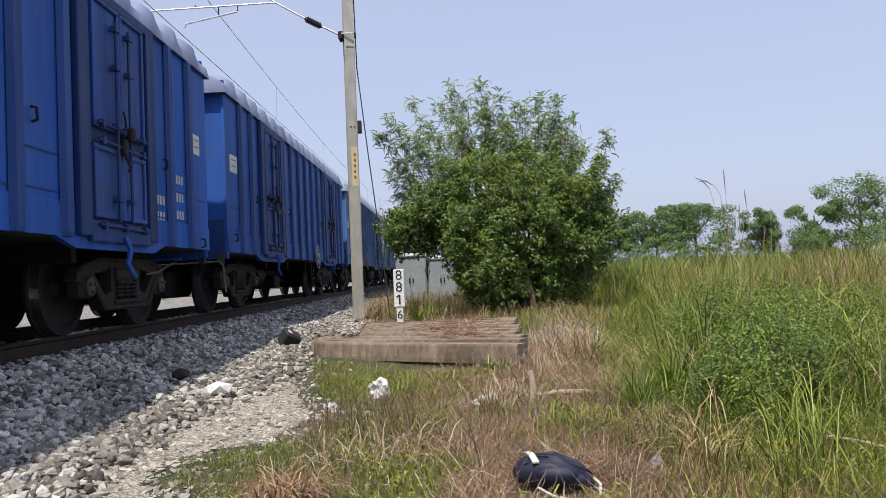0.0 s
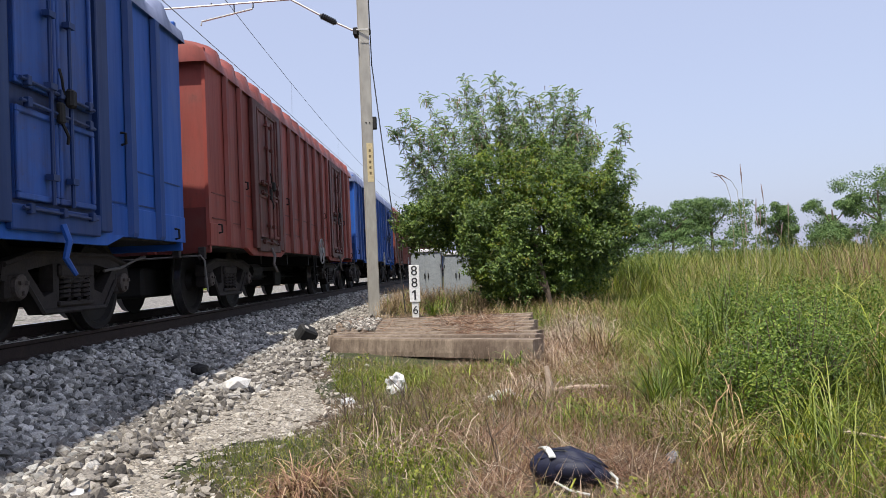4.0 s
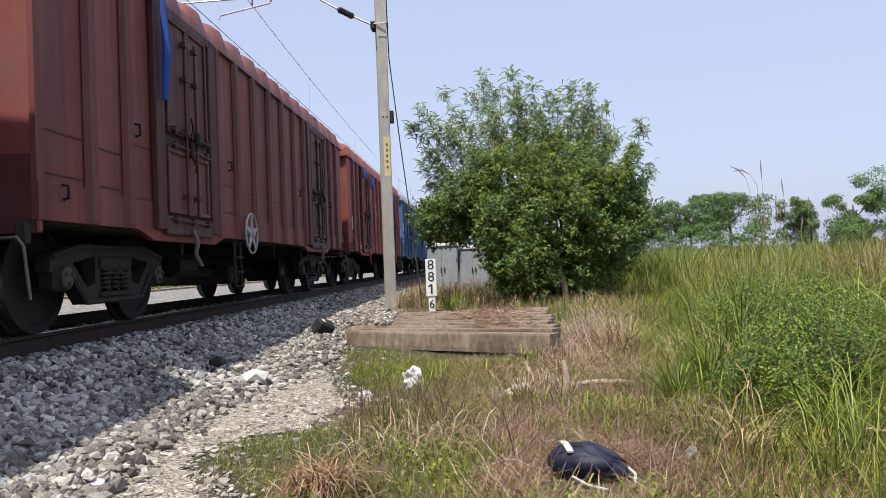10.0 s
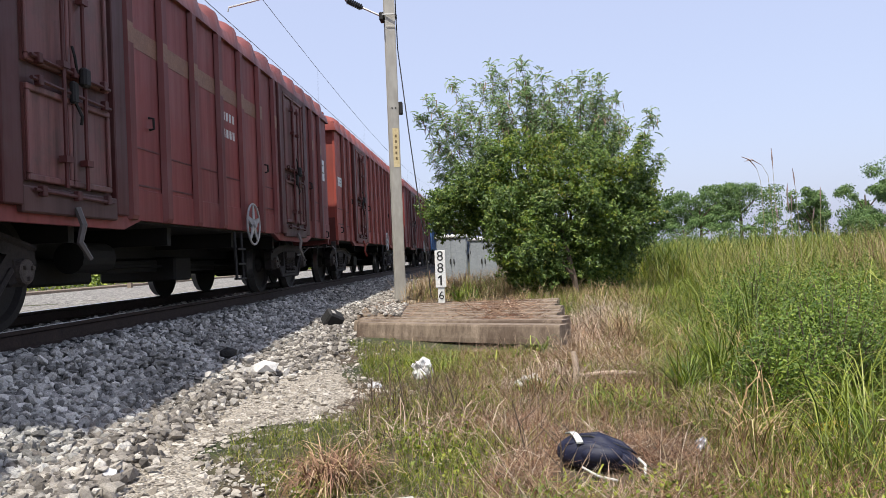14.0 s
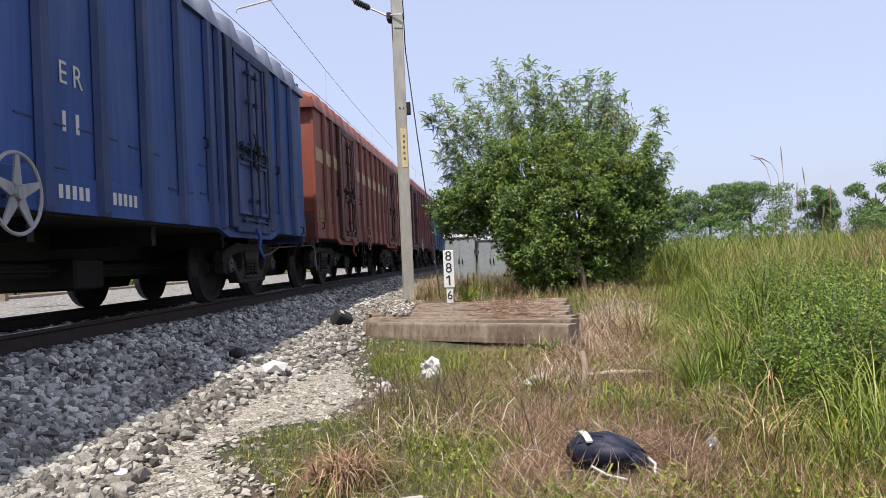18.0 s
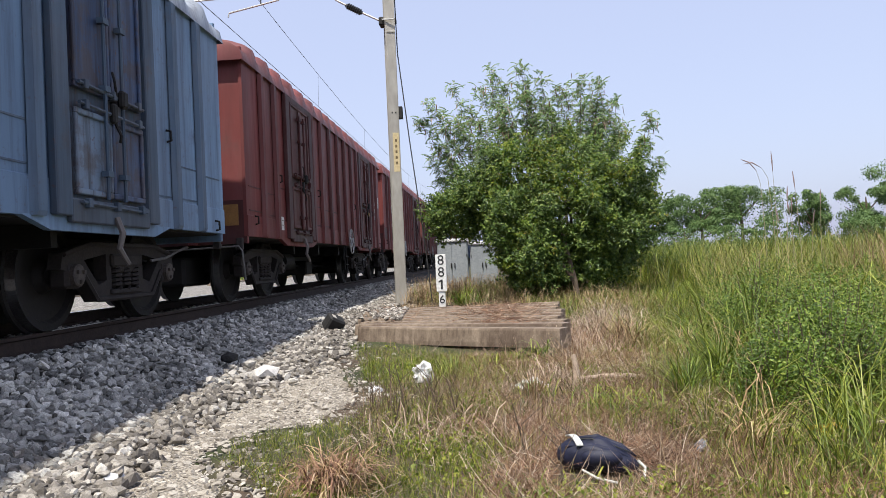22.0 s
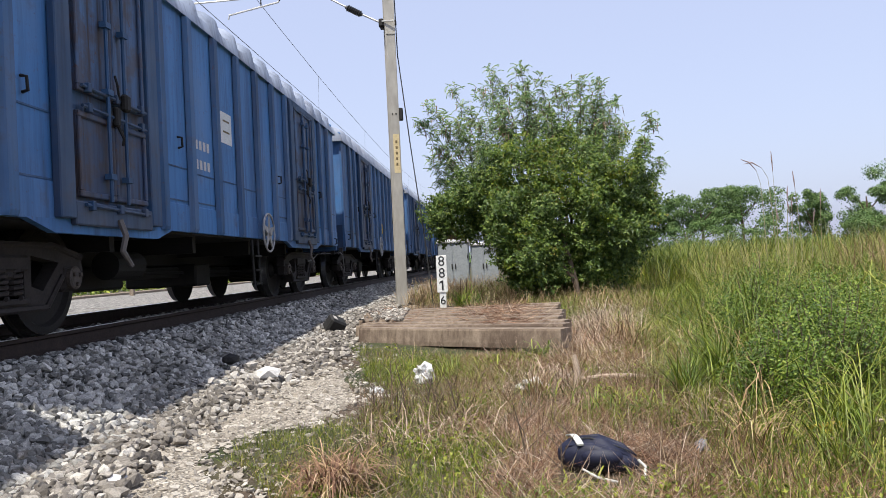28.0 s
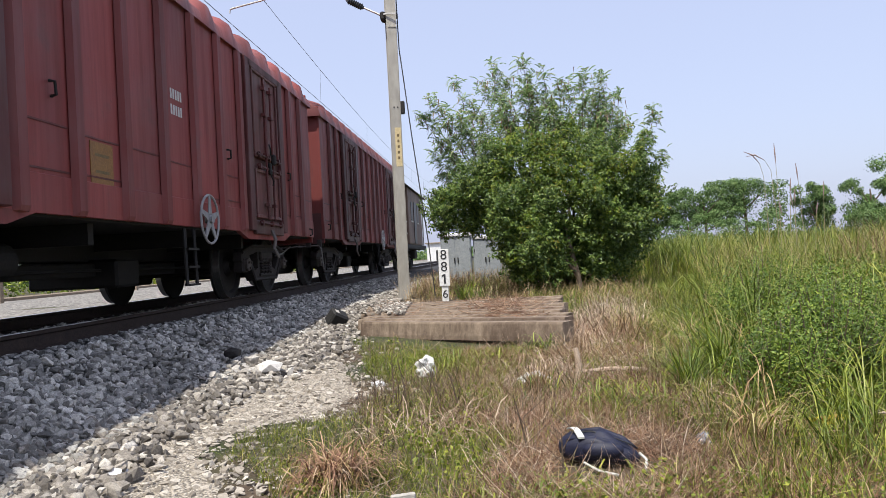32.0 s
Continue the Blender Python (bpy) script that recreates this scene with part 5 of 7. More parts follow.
    put("stick", tubed([(0, 0, 0.05), (0.12, -0.05, 0.07), (0.26, -0.12, 0.05), (0.40, -0.22, 0.02)], [0.006, 0.009, 0.008, 0.005], 6), STICK, 2.02, 4.52, "bleached dry stalk lying beside the wrapper", "stalk", 0.02)
    put("pale_board", boxed(-0.05, 0.05, -0.012, 0.012, 0.0, 0.16, bevel=0.004), PALEROCK, -0.38, 3.05, "pale splinter of board stuck in the grass", "board", 0.0, 20)


def build_clumps():
    rng = np.random.default_rng(77)

    def tuft(x, y, n, high, wide, spread, mat, name, label, arch=False, foot=0.03):
        a = rng.uniform(0, math.tau, n)
        t = np.abs(rng.normal(0, spread, n))
        h = rng.uniform(*high, n)
        w = rng.uniform(*wide, n)
        ca, sa, ct, st = np.cos(a), np.sin(a), np.cos(t), np.sin(t)
        z = np.zeros(n)
        rz = np.stack([ca, -sa, z, sa, ca, z, z, z, z + 1], -1).reshape(n, 3, 3)
        rx = np.stack([z + 1, z, z, z, ct, st, z, -st, ct], -1).reshape(n, 3, 3)
        tu = (rz @ rx) * np.stack([w, h, h], -1)[:, None, :]
        where = np.stack([x + rng.normal(0, foot, n), y + rng.normal(0, foot, n), np.full(n, ground_z(x, y) - 0.01)], -1)
        o = new(name, many(name, ARCH_V if arch else BLADE_V, ARCH_F if arch else BLADE_F, where, tu, mat))
        tagged(o, label, "grass tuft", "", "stuff")

    tuft(-0.80, 3.75, 420, (0.14, 0.30), (0.004, 0.009), 0.9, REDSTRAW, "dead_tuft", "rust-brown dead grass tuft", True, 0.06)
    tuft(-0.78, 3.72, 160, (0.16, 0.30), (0.004, 0.008), 0.95, STRAW, "dead_tuft", "tawny blades hanging from a dead grass tuft", True, 0.06)
    tuft(-0.40, 7.1, 260, (0.10, 0.24), (0.006, 0.012), 0.75, SUNWEED, "green_tuft", "low fresh green grass before the concrete sleepers", True, 0.24)
    tuft(0.32, 5.95, 110, (0.10, 0.24), (0.006, 0.011), 0.7, LUSH, "green_tuft", "green grass at the root of a dry tuft", True, 0.09)
    tuft(-0.35, 4.7, 240, (0.14, 0.30), (0.004, 0.007), 1.1, PALESTRAW, "dry_tuft", "flattened bleached straw over low weeds", True, 0.22)
    tuft(0.50, 6.7, 320, (0.14, 0.30), (0.004, 0.007), 1.15, PALESTRAW, "dry_tuft", "flattened pinkish straw before the concrete sleepers", True, 0.2)
    tuft(0.20, 3.45, 260, (0.07, 0.16), (0.006, 0.012), 0.8, SUNWEED, "green_tuft", "low yellow-green weeds in dry litter", True, 0.2)
    tuft(0.85, 5.3, 200, (0.10, 0.24), (0.006, 0.011), 0.7, SUNWEED, "green_tuft", "low yellow-green grass behind the backpack", True, 0.16)
    tuft(0.30, 5.9, 240, (0.15, 0.32), (0.004, 0.008), 0.75, STRAW, "dry_tuft", "dry grass tuft with green roots")
    tuft(1.22, 9.0, 420, (0.2, 0.50), (0.004, 0.008), 0.75, GREYSTRAW, "dry_tuft", "arching heap of dead grass by the concrete sleepers", True, 0.16)
    tuft(1.05, 8.3, 300, (0.15, 0.40), (0.004, 0.008), 0.85, REDSTRAW, "dry_tuft", "matted brown grass by the concrete sleepers", True, 0.16)
    tuft(1.45, 9.9, 320, (0.2, 0.52), (0.004, 0.008), 0.7, GREYSTRAW, "dry_tuft", "arching heap of dead grass by the concrete sleepers", True, 0.18)
    tuft(1.6, 10.8, 160, (0.3, 0.6), (0.004, 0.007), 0.6, STRAW, "dry_tuft", "arching straw stems before the bush", True, 0.12)
    tuft(1.75, 6.1, 220, (0.3, 0.65), (0.007, 0.014), 0.55, LUSH, "green_tuft", "arching green grass tuft")
    tuft(1.35, 5.6, 160, (0.25, 0.5), (0.006, 0.012), 0.6, LUSH, "green_tuft", "arching green grass tuft")
    tuft(2.3, 5.4, 160, (0.25, 0.6), (0.006, 0.012), 0.6, LUSH, "green_tuft", "arching green grass tuft")
    tuft(-0.55, 13.7, 140, (0.2, 0.45), (0.008, 0.016), 0.6, LUSH, "green_tuft", "green weeds by the kilometre post")
    tuft(1.12, 8.65, 520, (0.2, 0.46), (0.004, 0.008), 0.8, PALESTRAW, "dry_tuft", "pale heap of bleached straw beside the concrete sleepers", True, 0.17)
    tuft(1.35, 9.4, 420, (0.2, 0.5), (0.004, 0.008), 0.8, PALESTRAW, "dry_tuft", "pale heap of bleached straw beside the concrete sleepers", True, 0.2)
    tuft(0.95, 7.7, 260, (0.15, 0.36), (0.003, 0.006), 0.9, PALESTRAW, "dry_tuft", "flattened bleached straw before the concrete sleepers", True, 0.2)
    tuft(0.42, 7.72, 60, (0.12, 0.3), (0.006, 0.012), 0.6, LUSH, "green_tuft", "small green weed against the concrete sleepers", True, 0.05)
    for x, y, h in ((1.55, 3.75, 0.7), (1.62, 3.9, 0.8), (1.85, 4.0, 0.75), (1.72, 3.5, 0.6), (2.0, 4.3, 0.85), (1.4, 4.2, 0.55)):
        tuft(x, y, 9, (h * 0.6, h), (0.004, 0.008), 0.3, GREEN, "grass_tuft", "thin tall grass stems close by", True, 0.05)
    for k in range(26):
        x, y = rng.uniform(1.2, 3.6), rng.uniform(3.6, 9)
        tuft(x, y, 70, (0.2, 0.5), (0.004, 0.010), 0.6, LUSH if k % 3 else STRAW, "grass_tuft", "loose tuft of field grass", True, 0.06)
    for k in range(30):
        y = rng.uniform(4.7, 6.6)
        tuft(0.33 * y + rng.uniform(-0.15, 1.3), y, 13, (0.35, 0.8), (0.004, 0.009), 0.4, (GREEN, SUNWEED, GREEN, STRAW)[k % 4], "grass_tuft", "long grass growing through the leafy shrubs", True, 0.07)
    for k in range(12):
        tuft(rng.uniform(-1.3, 0.9), rng.uniform(14.6, 19.5), 90, (0.25, 0.65), (0.006, 0.011), 0.7, (GREYSTRAW, REDSTRAW, LUSH, SUNWEED)[k % 4], "weed_tuft", "tangled weeds in front of the cabinets", True, 0.16)
    for k in range(16):
        y = rng.uniform(5.4, 9.5)
        tuft(max(1.8, 0.262 * y) + rng.uniform(-0.1, 2.2), y, 26, (0.55, 1.05), (0.005, 0.010), 0.35, (GREEN, SUNWEED, LUSH)[k % 3], "grass_tuft", "long arching blades of field grass", True, 0.08)
    # leafy weeds on the bank
    pts = []
    while len(pts) < 40000:
        x, y = rng.uniform(1.9, 5.0), rng.uniform(5.2, 11)
        if x < max(1.95, 0.265 * y) or not clumped(x, y, 0.9, -0.1, 33.0):
            continue
        z, h = ground_z(x, y), rng.uniform(0.3, 0.85)
        lx, ly = rng.normal(0, 0.14, 2)
        for j in range(60):
            f = 0.12 + 0.88 * j / 60
            r = 0.07 * (1.15 - f)
            pts.append((x + lx * f + rng.normal(0, r), y + ly * f + rng.normal(0, r), z + h * f))
    me = many("leafy_weeds", LEAF_V, LEAF_F, np.array(pts), leaf_turns(rng, len(pts), (0.015, 0.036)) * np.array([0.7, 1.0, 1.0]), SHRUBLEAF)
    tagged(new("leafy_weeds", me), "lush leafy green weeds on the bank", "weeds", "", "stuff")
    # low creeping leaves among the straw
    pts = []
    while len(pts) < 20000:
        x, y = rng.uniform(-1.2, 3.5), 2.6 + 8 * rng.random() ** 1.2
        if clear(x, y) and x > strip_edge(y) + 0.1 and clumped(x, y, 1.3, 0.08 if x < 1.0 else -0.1, 14.0):
            pts.append((x, y, ground_z(x, y) + rng.uniform(0.005, 0.10)))
    me = many("creeping_weeds", LEAF_V, LEAF_F, np.array(pts), leaf_turns(rng, len(pts), (0.012, 0.032)), SUNWEED)
    tagged(new("creeping_weeds", me), "small creeping green weeds among dry litter", "weeds", "", "stuff")
    # bare dark stalks
    for k, (x, y, h) in enumerate(((-0.62, 5.4, 0.42), (-0.75, 5.6, 0.38), (-0.5, 5.5, 0.34), (-0.38, 5.3, 0.30), (-0.9, 5.7, 0.3), (-0.68, 5.2, 0.24), (0.16, 4.15, 0.34), (0.30, 3.7, 0.24), (0.36, 4.1, 0.2), (-0.25, 5.2, 0.34))):
        s = thing("bare_weed", pose(x, y, ground_z(x, y) - 0.01), "bare dark dry weed stalk", "weed", "bare stalks")
        st = tubed([(0, 0, 0), (0.03 * (k % 3 - 1), 0.01, h * 0.5), (0.07 * (k % 3 - 1), 0.0, h)], [0.006, 0.005, 0.002], 5)
        for q in range(5):
            a = q * 2.1 + k
            b = h * (0.25 + 0.14 * q)
            tube(st, [(0.03 * (k % 3 - 1) * b / h, 0, b), (0.10 * math.cos(a), 0.06 * math.sin(a), b + 0.10)], [0.003, 0.0015], 4)
        part("stalk", st, BARK, s)
    # tall reeds with seed heads: foot, then points of the stem as (sideways, height); the head covers the last part
    bent = [(5.0, 13.9, ((0, 0), (-0.04, 1.2), (-0.10, 2.0), (-0.20, 2.18), (-0.36, 2.28), (-0.50, 2.26))), (4.9, 14.1, ((0, 0), (-0.03, 1.2), (-0.06, 1.9), (-0.12, 2.14), (-0.24, 2.30), (-0.38, 2.36)))]
    bent += [(x, 14.0, ((0, 0), (d * 0.2, h * 0.4), (d * 0.5, h * 0.7), (d * 0.7, h * 0.85), (d * 0.85, h * 0.93), (d, h))) for x, h, d in ((5.06, 2.48, -0.05), (5.46, 2.10, -0.1), (5.2, 1.85, 0.06), (5.3, 1.65, 0.02), (5.78, 1.75, 0.04), (5.36, 1.6, -0.12), (5.15, 1.45, -0.1), (5.6, 1.4, 0.1), (9.3, 1.6, -0.2), (7.6, 1.4, 0.2))]
    for x, y, line in bent:
        r = thing("reed", pose(x, y, ground_z(x, y)), "tall thin reed with a brown seed head in the field", "reed", "reeds in the field")
        pts = [(u, 0, v) for u, v in line]
        part("stem", tubed(pts[:4], [0.006, 0.005, 0.004, 0.003], 5), STRAWSTEM, r)
        part("seed_head", tubed(pts[3:], [0.004, 0.012, 0.004], 6), SEEDMAT, r)
    # a leafy shrub or two in the bank
    for x, y, h, w, n in ((1.85, 5.15, 0.6, 0.3, 7800), (2.25, 5.5, 0.75, 0.34, 9100), (2.55, 6.0, 0.8, 0.4, 11700), (2.95, 6.9, 0.85, 0.42, 9100), (2.7, 8.0, 0.95, 0.4, 7800)):
        b = thing("leafy_shrub", pose(x, y, ground_z(x, y)), "bright green leafy shrub growing in the grass bank", "shrub", "leafy shrubs")
        wood, spots = bmesh.new(), []
        for k in range(n // 130):
            a, r = rng.uniform(0, math.tau), w * rng.random() ** 0.5
            top = np.array([r * math.cos(a) * 1.2, r * math.sin(a), h * rng.uniform(0.55, 1.0) * (1.05 - 0.45 * (r / w) ** 2)])
            tube(wood, [(top[0] * 0.35, top[1] * 0.35, -0.02), tuple(top * (0.75, 0.75, 0.6)), tuple(top)], [0.006, 0.005, 0.002], 4)
            f = 0.15 + 0.85 * rng.random(130) ** 0.7
            spots.append(top * np.stack([0.35 + 0.65 * f, 0.35 + 0.65 * f, f], -1) + rng.normal(0, 0.05, (130, 3)))
        part("stem", wood, BARK, b)["kind"] = "stuff"
        spots = np.concatenate(spots)
        part("foliage", many("foliage", LEAF_V, LEAF_F, spots, facing(rng, np.tile((0.0, -0.35, 0.8), (len(spots), 1)), (0.016, 0.034), 0.7) * np.array([0.8, 1, 1]), SHRUBLEAF), None, b)["kind"] = "stuff"


STRAWSTEM = simple("reed_stem", (0.22, 0.2, 0.1), (0.36, 0.32, 0.18), 0.8)
SEEDMAT = simple("reed_head", (0.22, 0.15, 0.14), (0.36, 0.26, 0.23), 0.9, 0.0, 40.0, 0.8)
HUTWALL = simple("whitewash", (0.6, 0.6, 0.6), (0.78, 0.78, 0.77), 0.8, 0.0, 2.0)


def build_far_side():
    """Beyond the train: sunlit gravel, a low kerb, a hedge and posts."""
    rng = np.random.default_rng(55)
    xs, ys = steps((-17.0, TX - 2.9, 8)), steps((-10, 60, 30), (60, 500, 10))
    w = len(xs)
    verts = [(x, y, ground_z(x, y) + 0.03 + 0.02 * noise.noise(Vector((x, y, 1)))) for y in ys for x in xs]
    faces = [(j * w + i, j * w + i + 1, (j + 1) * w + i + 1, (j + 1) * w + i) for j in range(len(ys) - 1) for i in range(w - 1)]
    tagged(new("gravel_yard", sheet("gravel_yard", verts, faces, YARD, True)), "pale gravel level beyond the track", "gravel", "", "structure")
    k = new("kerb", mesh_of("kerb", boxed(-17.35, -17.0, -10, 200, 0.0, 0.42, bevel=0.03), CONCRETE))
    tagged(k, "low concrete kerb at the edge of the gravel", "kerb", "", "structure")
    pts = []
    while len(pts) < 26000:
        y = rng.uniform(5, 110)
        x = -18.0 - 7 * rng.random()
        top = 0.5 + 1.5 * max(0.0, 0.4 + noise.noise(Vector((x * 0.35, y * 0.22, 5)))) * min(1, (-17.3 - x) / 1.5)
        pts.append((x, y, ground_z(x, y) + top * rng.random() ** 0.6))
    me = many("hedge", LEAF_V, LEAF_F, np.array(pts), leaf_turns(rng, len(pts), (0.12, 0.28)), LUSH)
    tagged(new("hedge", me), "sunlit green hedge and weeds beyond the gravel", "hedge", "", "stuff")
    for y in (14.5, 24.0, 33.5, 43.0, 60.0):
        p = thing("concrete_post", pose(-15.8, y, 0.2), "slim concrete post on the gravel beyond the track", "post", "far posts")
        part("shaft", boxed(-0.09, 0.09, -0.09, 0.09, -0.2, 1.5, bevel=0.01), CONCRETE, p)
        part("cap", boxed(-0.2, 0.2, -0.12, 0.12, 1.5, 1.6, bevel=0.02), CONCRETE, p)
    h = thing("white_hut", pose(-9.8, 140, 0.2), "small whitewashed hut far along the track", "hut")
    part("wall", boxed(-2, 2, -1.5, 1.5, -0.2, 3.2, bevel=0.02), HUTWALL, h)
    part("roof", boxed(-2.3, 2.3, -1.8, 1.8, 3.2, 3.4, bevel=0.02), CONCRETE, h)
    part("door", boxed(-0.4, 0.5, -1.53, -1.505, 0.0, 2.0), BLACK, h, "dark doorway")


def detail():
    build_backpack()
    build_litter()
    build_clumps()
    build_far_side()


# ---- overhead line ----
MX, MY = -1.76, 15.2


def build_mast():
    z0 = ground_z(MX, MY)
    m = thing("overhead_line_mast", pose(MX, MY, z0), "grey painted steel traction mast with a yellow band, beside the track", "mast")
    H = 8.2
    col = bmesh.new()
    prof = [(-0.1, -0.1), (0.1, -0.1), (0.1, -0.085), (0.008, -0.08), (0.008, 0.08), (0.1, 0.085), (0.1, 0.1), (-0.1, 0.1), (-0.1, 0.085), (-0.008, 0.08), (-0.008, -0.08), (-0.1, -0.085)]
    foot, head = [[col.verts.new((x, y, z)) for x, y in prof] for z in (-0.3, H)]
    for k in range(12):
        col.faces.new((foot[k], foot[(k + 1) % 12], head[(k + 1) % 12], head[k]))
    col.faces.new(head)
    bmesh.ops.recalc_face_normals(col, faces=col.faces)
    turn = pose(0, 0, 0, 0, 0, 14)
    part("column", col, MASTPAINT, m, at=turn)
    part("cover_plate", boxed(-0.072, 0.088, -0.107, -0.1005, 0.05, 5.62 - z0, bevel=0.002), MASTPAINT, m, at=turn)
    part("splice_band", boxed(-0.078, 0.094, -0.118, -0.1005, 5.60 - z0, 5.64 - z0, bevel=0.004), MASTPAINT, m, at=turn)
    for x in (-0.03, 0.04):
        part("bolt", boxed(x - 0.012, x + 0.012, -0.116, -0.108, 4.02 - z0, 4.05 - z0, bevel=0.003), IRON, m, at=turn)
    part("yellow_band", boxed(-0.04, 0.078, -0.1105, -0.1075, 2.88 - z0, 3.64 - z0), YELLOW, m, "faded yellow number band", at=turn)
    for k in range(5):
        part("marking", boxed(0.0, 0.04, -0.1125, -0.111, 3.02 - z0 + k * 0.11, 3.075 - z0 + k * 0.11), MARKGREY, m, at=turn)
    part("clamp_box", boxed(0.10, 0.19, -0.06, 0.06, 3.92 - z0, 4.16 - z0, bevel=0.01), IRON, m, "small dark metal box")
    part("bracket", boxed(-0.19, -0.095, -0.13, 0.13, 5.76 - z0, 5.92 - z0, bevel=0.02), IRON, m, "dark clamp bracket")
    part("clamp_bolt", boxed(0.10, 0.145, -0.06, 0.06, 5.80 - z0, 5.90 - z0, bevel=0.015), IRON, m)
    part("clamp_strap", boxed(-0.12, 0.12, -0.155, -0.135, 5.84 - z0, 5.87 - z0, bevel=0.004), GALV, m)
    o = -MX
    part("bracket_tube", tubed([(-0.14, 0, 5.86 - z0), (-2.5 + o, 0, 6.17 - z0), (-3.17 + o, 0, 6.57 - z0), (-4.6 + o, 0, 7.45 - z0)], 0.02, 8), GALV, m)
    ins = lathe(bmesh.new(), [(0.0, 0.03)] + [(0.03 + k * 0.022, 0.07 if k % 2 else 0.045) for k in range(15)] + [(0.37, 0.03)], "x", 12)
    part("insulator", ins, BLACK, m, "dark ribbed insulator", at=pose(-2.28 + o, 0, 6.05 - z0, 0, 180 + 29, 0))
    part("register_arm", tubed([(-3.17 + o, 0, 6.57 - z0), (-3.94 + o, 0, 6.55 - z0), (-5.9 + o, 0, 6.50 - z0)], 0.018, 8), GALV, m)
    part("steady_arm", tubed([(-3.93 + o, 0, 6.50 - z0), (-3.94 + o, 0, 6.42 - z0), (-4.95 + o, 0, 6.22 - z0), (-4.97 + o, 0, 6.14 - z0)], 0.018, 8), GALV, m)
    for x, a, b in ((-4.3, 6.53, 6.36), (-3.92, 6.54, 6.44), (-4.75, 6.52, 6.58)):
        part("clip", tubed([(x + o, 0, a - z0), (x + o, 0, b - z0)], 0.014, 6), IRON, m)
    part("base_block", boxed(-0.3, 0.3, -0.3, 0.3, -0.25, 0.03, bevel=0.03), CONCRETE, m, "concrete footing")
    part("earth_wire", tubed([(0.12, 0, 6.9 - z0), (0.14, 0, 5.2 - z0), (0.30, 0, 3.5 - z0), (0.52, 0, 1.4 - z0), (0.62, -0.1, 0.0)], 0.012, 6), WIRE, m, "thin dark stay wire")


def build_wires():
    for name, x, z, sag, r in (("contact_wire", TX - 0.2, 6.12, 0.0, 0.007), ("catenary_wire", TX - 0.17, 7.53, 0.71, 0.0065)):
        pts = []
        for k in range(-3, 8):
            y0, y1 = MY + k * 54.0, MY + (k + 1) * 54.0
            for j in range(12):
                f = j / 12
                pts.append((x, y0 + (y1 - y0) * f, z - sag * 4 * f * (1 - f)))
        ob = new(name, mesh_of(name, tubed(pts, r, 6), WIRE))
        tagged(ob, "thin dark overhead traction wire", "overhead wire")
        if name == "catenary_wire":
            for k in range(-3, 8):
                for j in range(1, 6):
                    f = j / 6
                    y = MY + (k + f) * 54.0
                    part("dropper", tubed([(x, y, z - sag * 4 * f * (1 - f)), (TX - 0.2, y, 6.12)], 0.004, 4), WIRE, ob)


# ---- things beside the track ----
def build_pile():
    """Old concrete sleepers laid side by side on two bearers."""
    bm = bmesh.new()
    xs = [0.0, 0.55, 0.95, 1.425, 1.9, 2.3, 2.85]
    rings = []
    for x in xs:
        waist = 0.012 * max(0.0, 1 - (abs(x - 1.425) / 0.9) ** 2)
        hgt, wid = 0.20 - waist * 0.4, 0.125 - waist * 0.3
        rings.append([bm.verts.new((x, y, z)) for y, z in ((-wid, 0), (-wid, 0.05), (-wid * 0.86, hgt - 0.02), (-wid * 0.78, hgt), (wid * 0.78, hgt), (wid * 0.86, hgt - 0.02), (wid, 0.05), (wid, 0))])
    for r, q in zip(rings, rings[1:]):
        for k in range(8):
            bm.faces.new((r[k], q[k], q[(k + 1) % 8], r[(k + 1) % 8]))
    bm.faces.new(rings[0])
    bm.faces.new(rings[-1][::-1])
    bmesh.ops.recalc_face_normals(bm, faces=bm.faces)
    me = mesh_of("concrete_sleeper", bm, SLEEPERCON)
    n = 9
    for i in range(n):
        f = i / (n - 1)
        o = new("concrete_sleeper", me)
        o.matrix_basis = pose(0.745 + 0.185 * f + 0.03 * (i % 3), 8.05 + 3.4 * f, 0.16 + 0.07 * f + 0.006 * (i % 2), 0, -0.6, -33.7 + 24 * f + (i * 5 % 3 - 1)) @ pose(-2.85, 0, 0)
        tagged(o, "weathered concrete sleeper laid flat in a low pile", "sleeper", "sleeper pile")
    for k, x in enumerate((-2.35, -0.45)):
        o = new("timber_bearer", mesh_of("timber_bearer", boxed(-0.12, 0.12, -0.1, 3.4, -0.16, 0.0, bevel=0.015), BARK))
        o.matrix_basis = pose(0.745, 8.05, 0.155, -1.0, 0, 0) @ pose(x * math.cos(radians(33.7)), -x * math.sin(radians(33.7)), 0)
        tagged(o, "dark timber bearer under the concrete sleepers", "timber", "pile bearers")


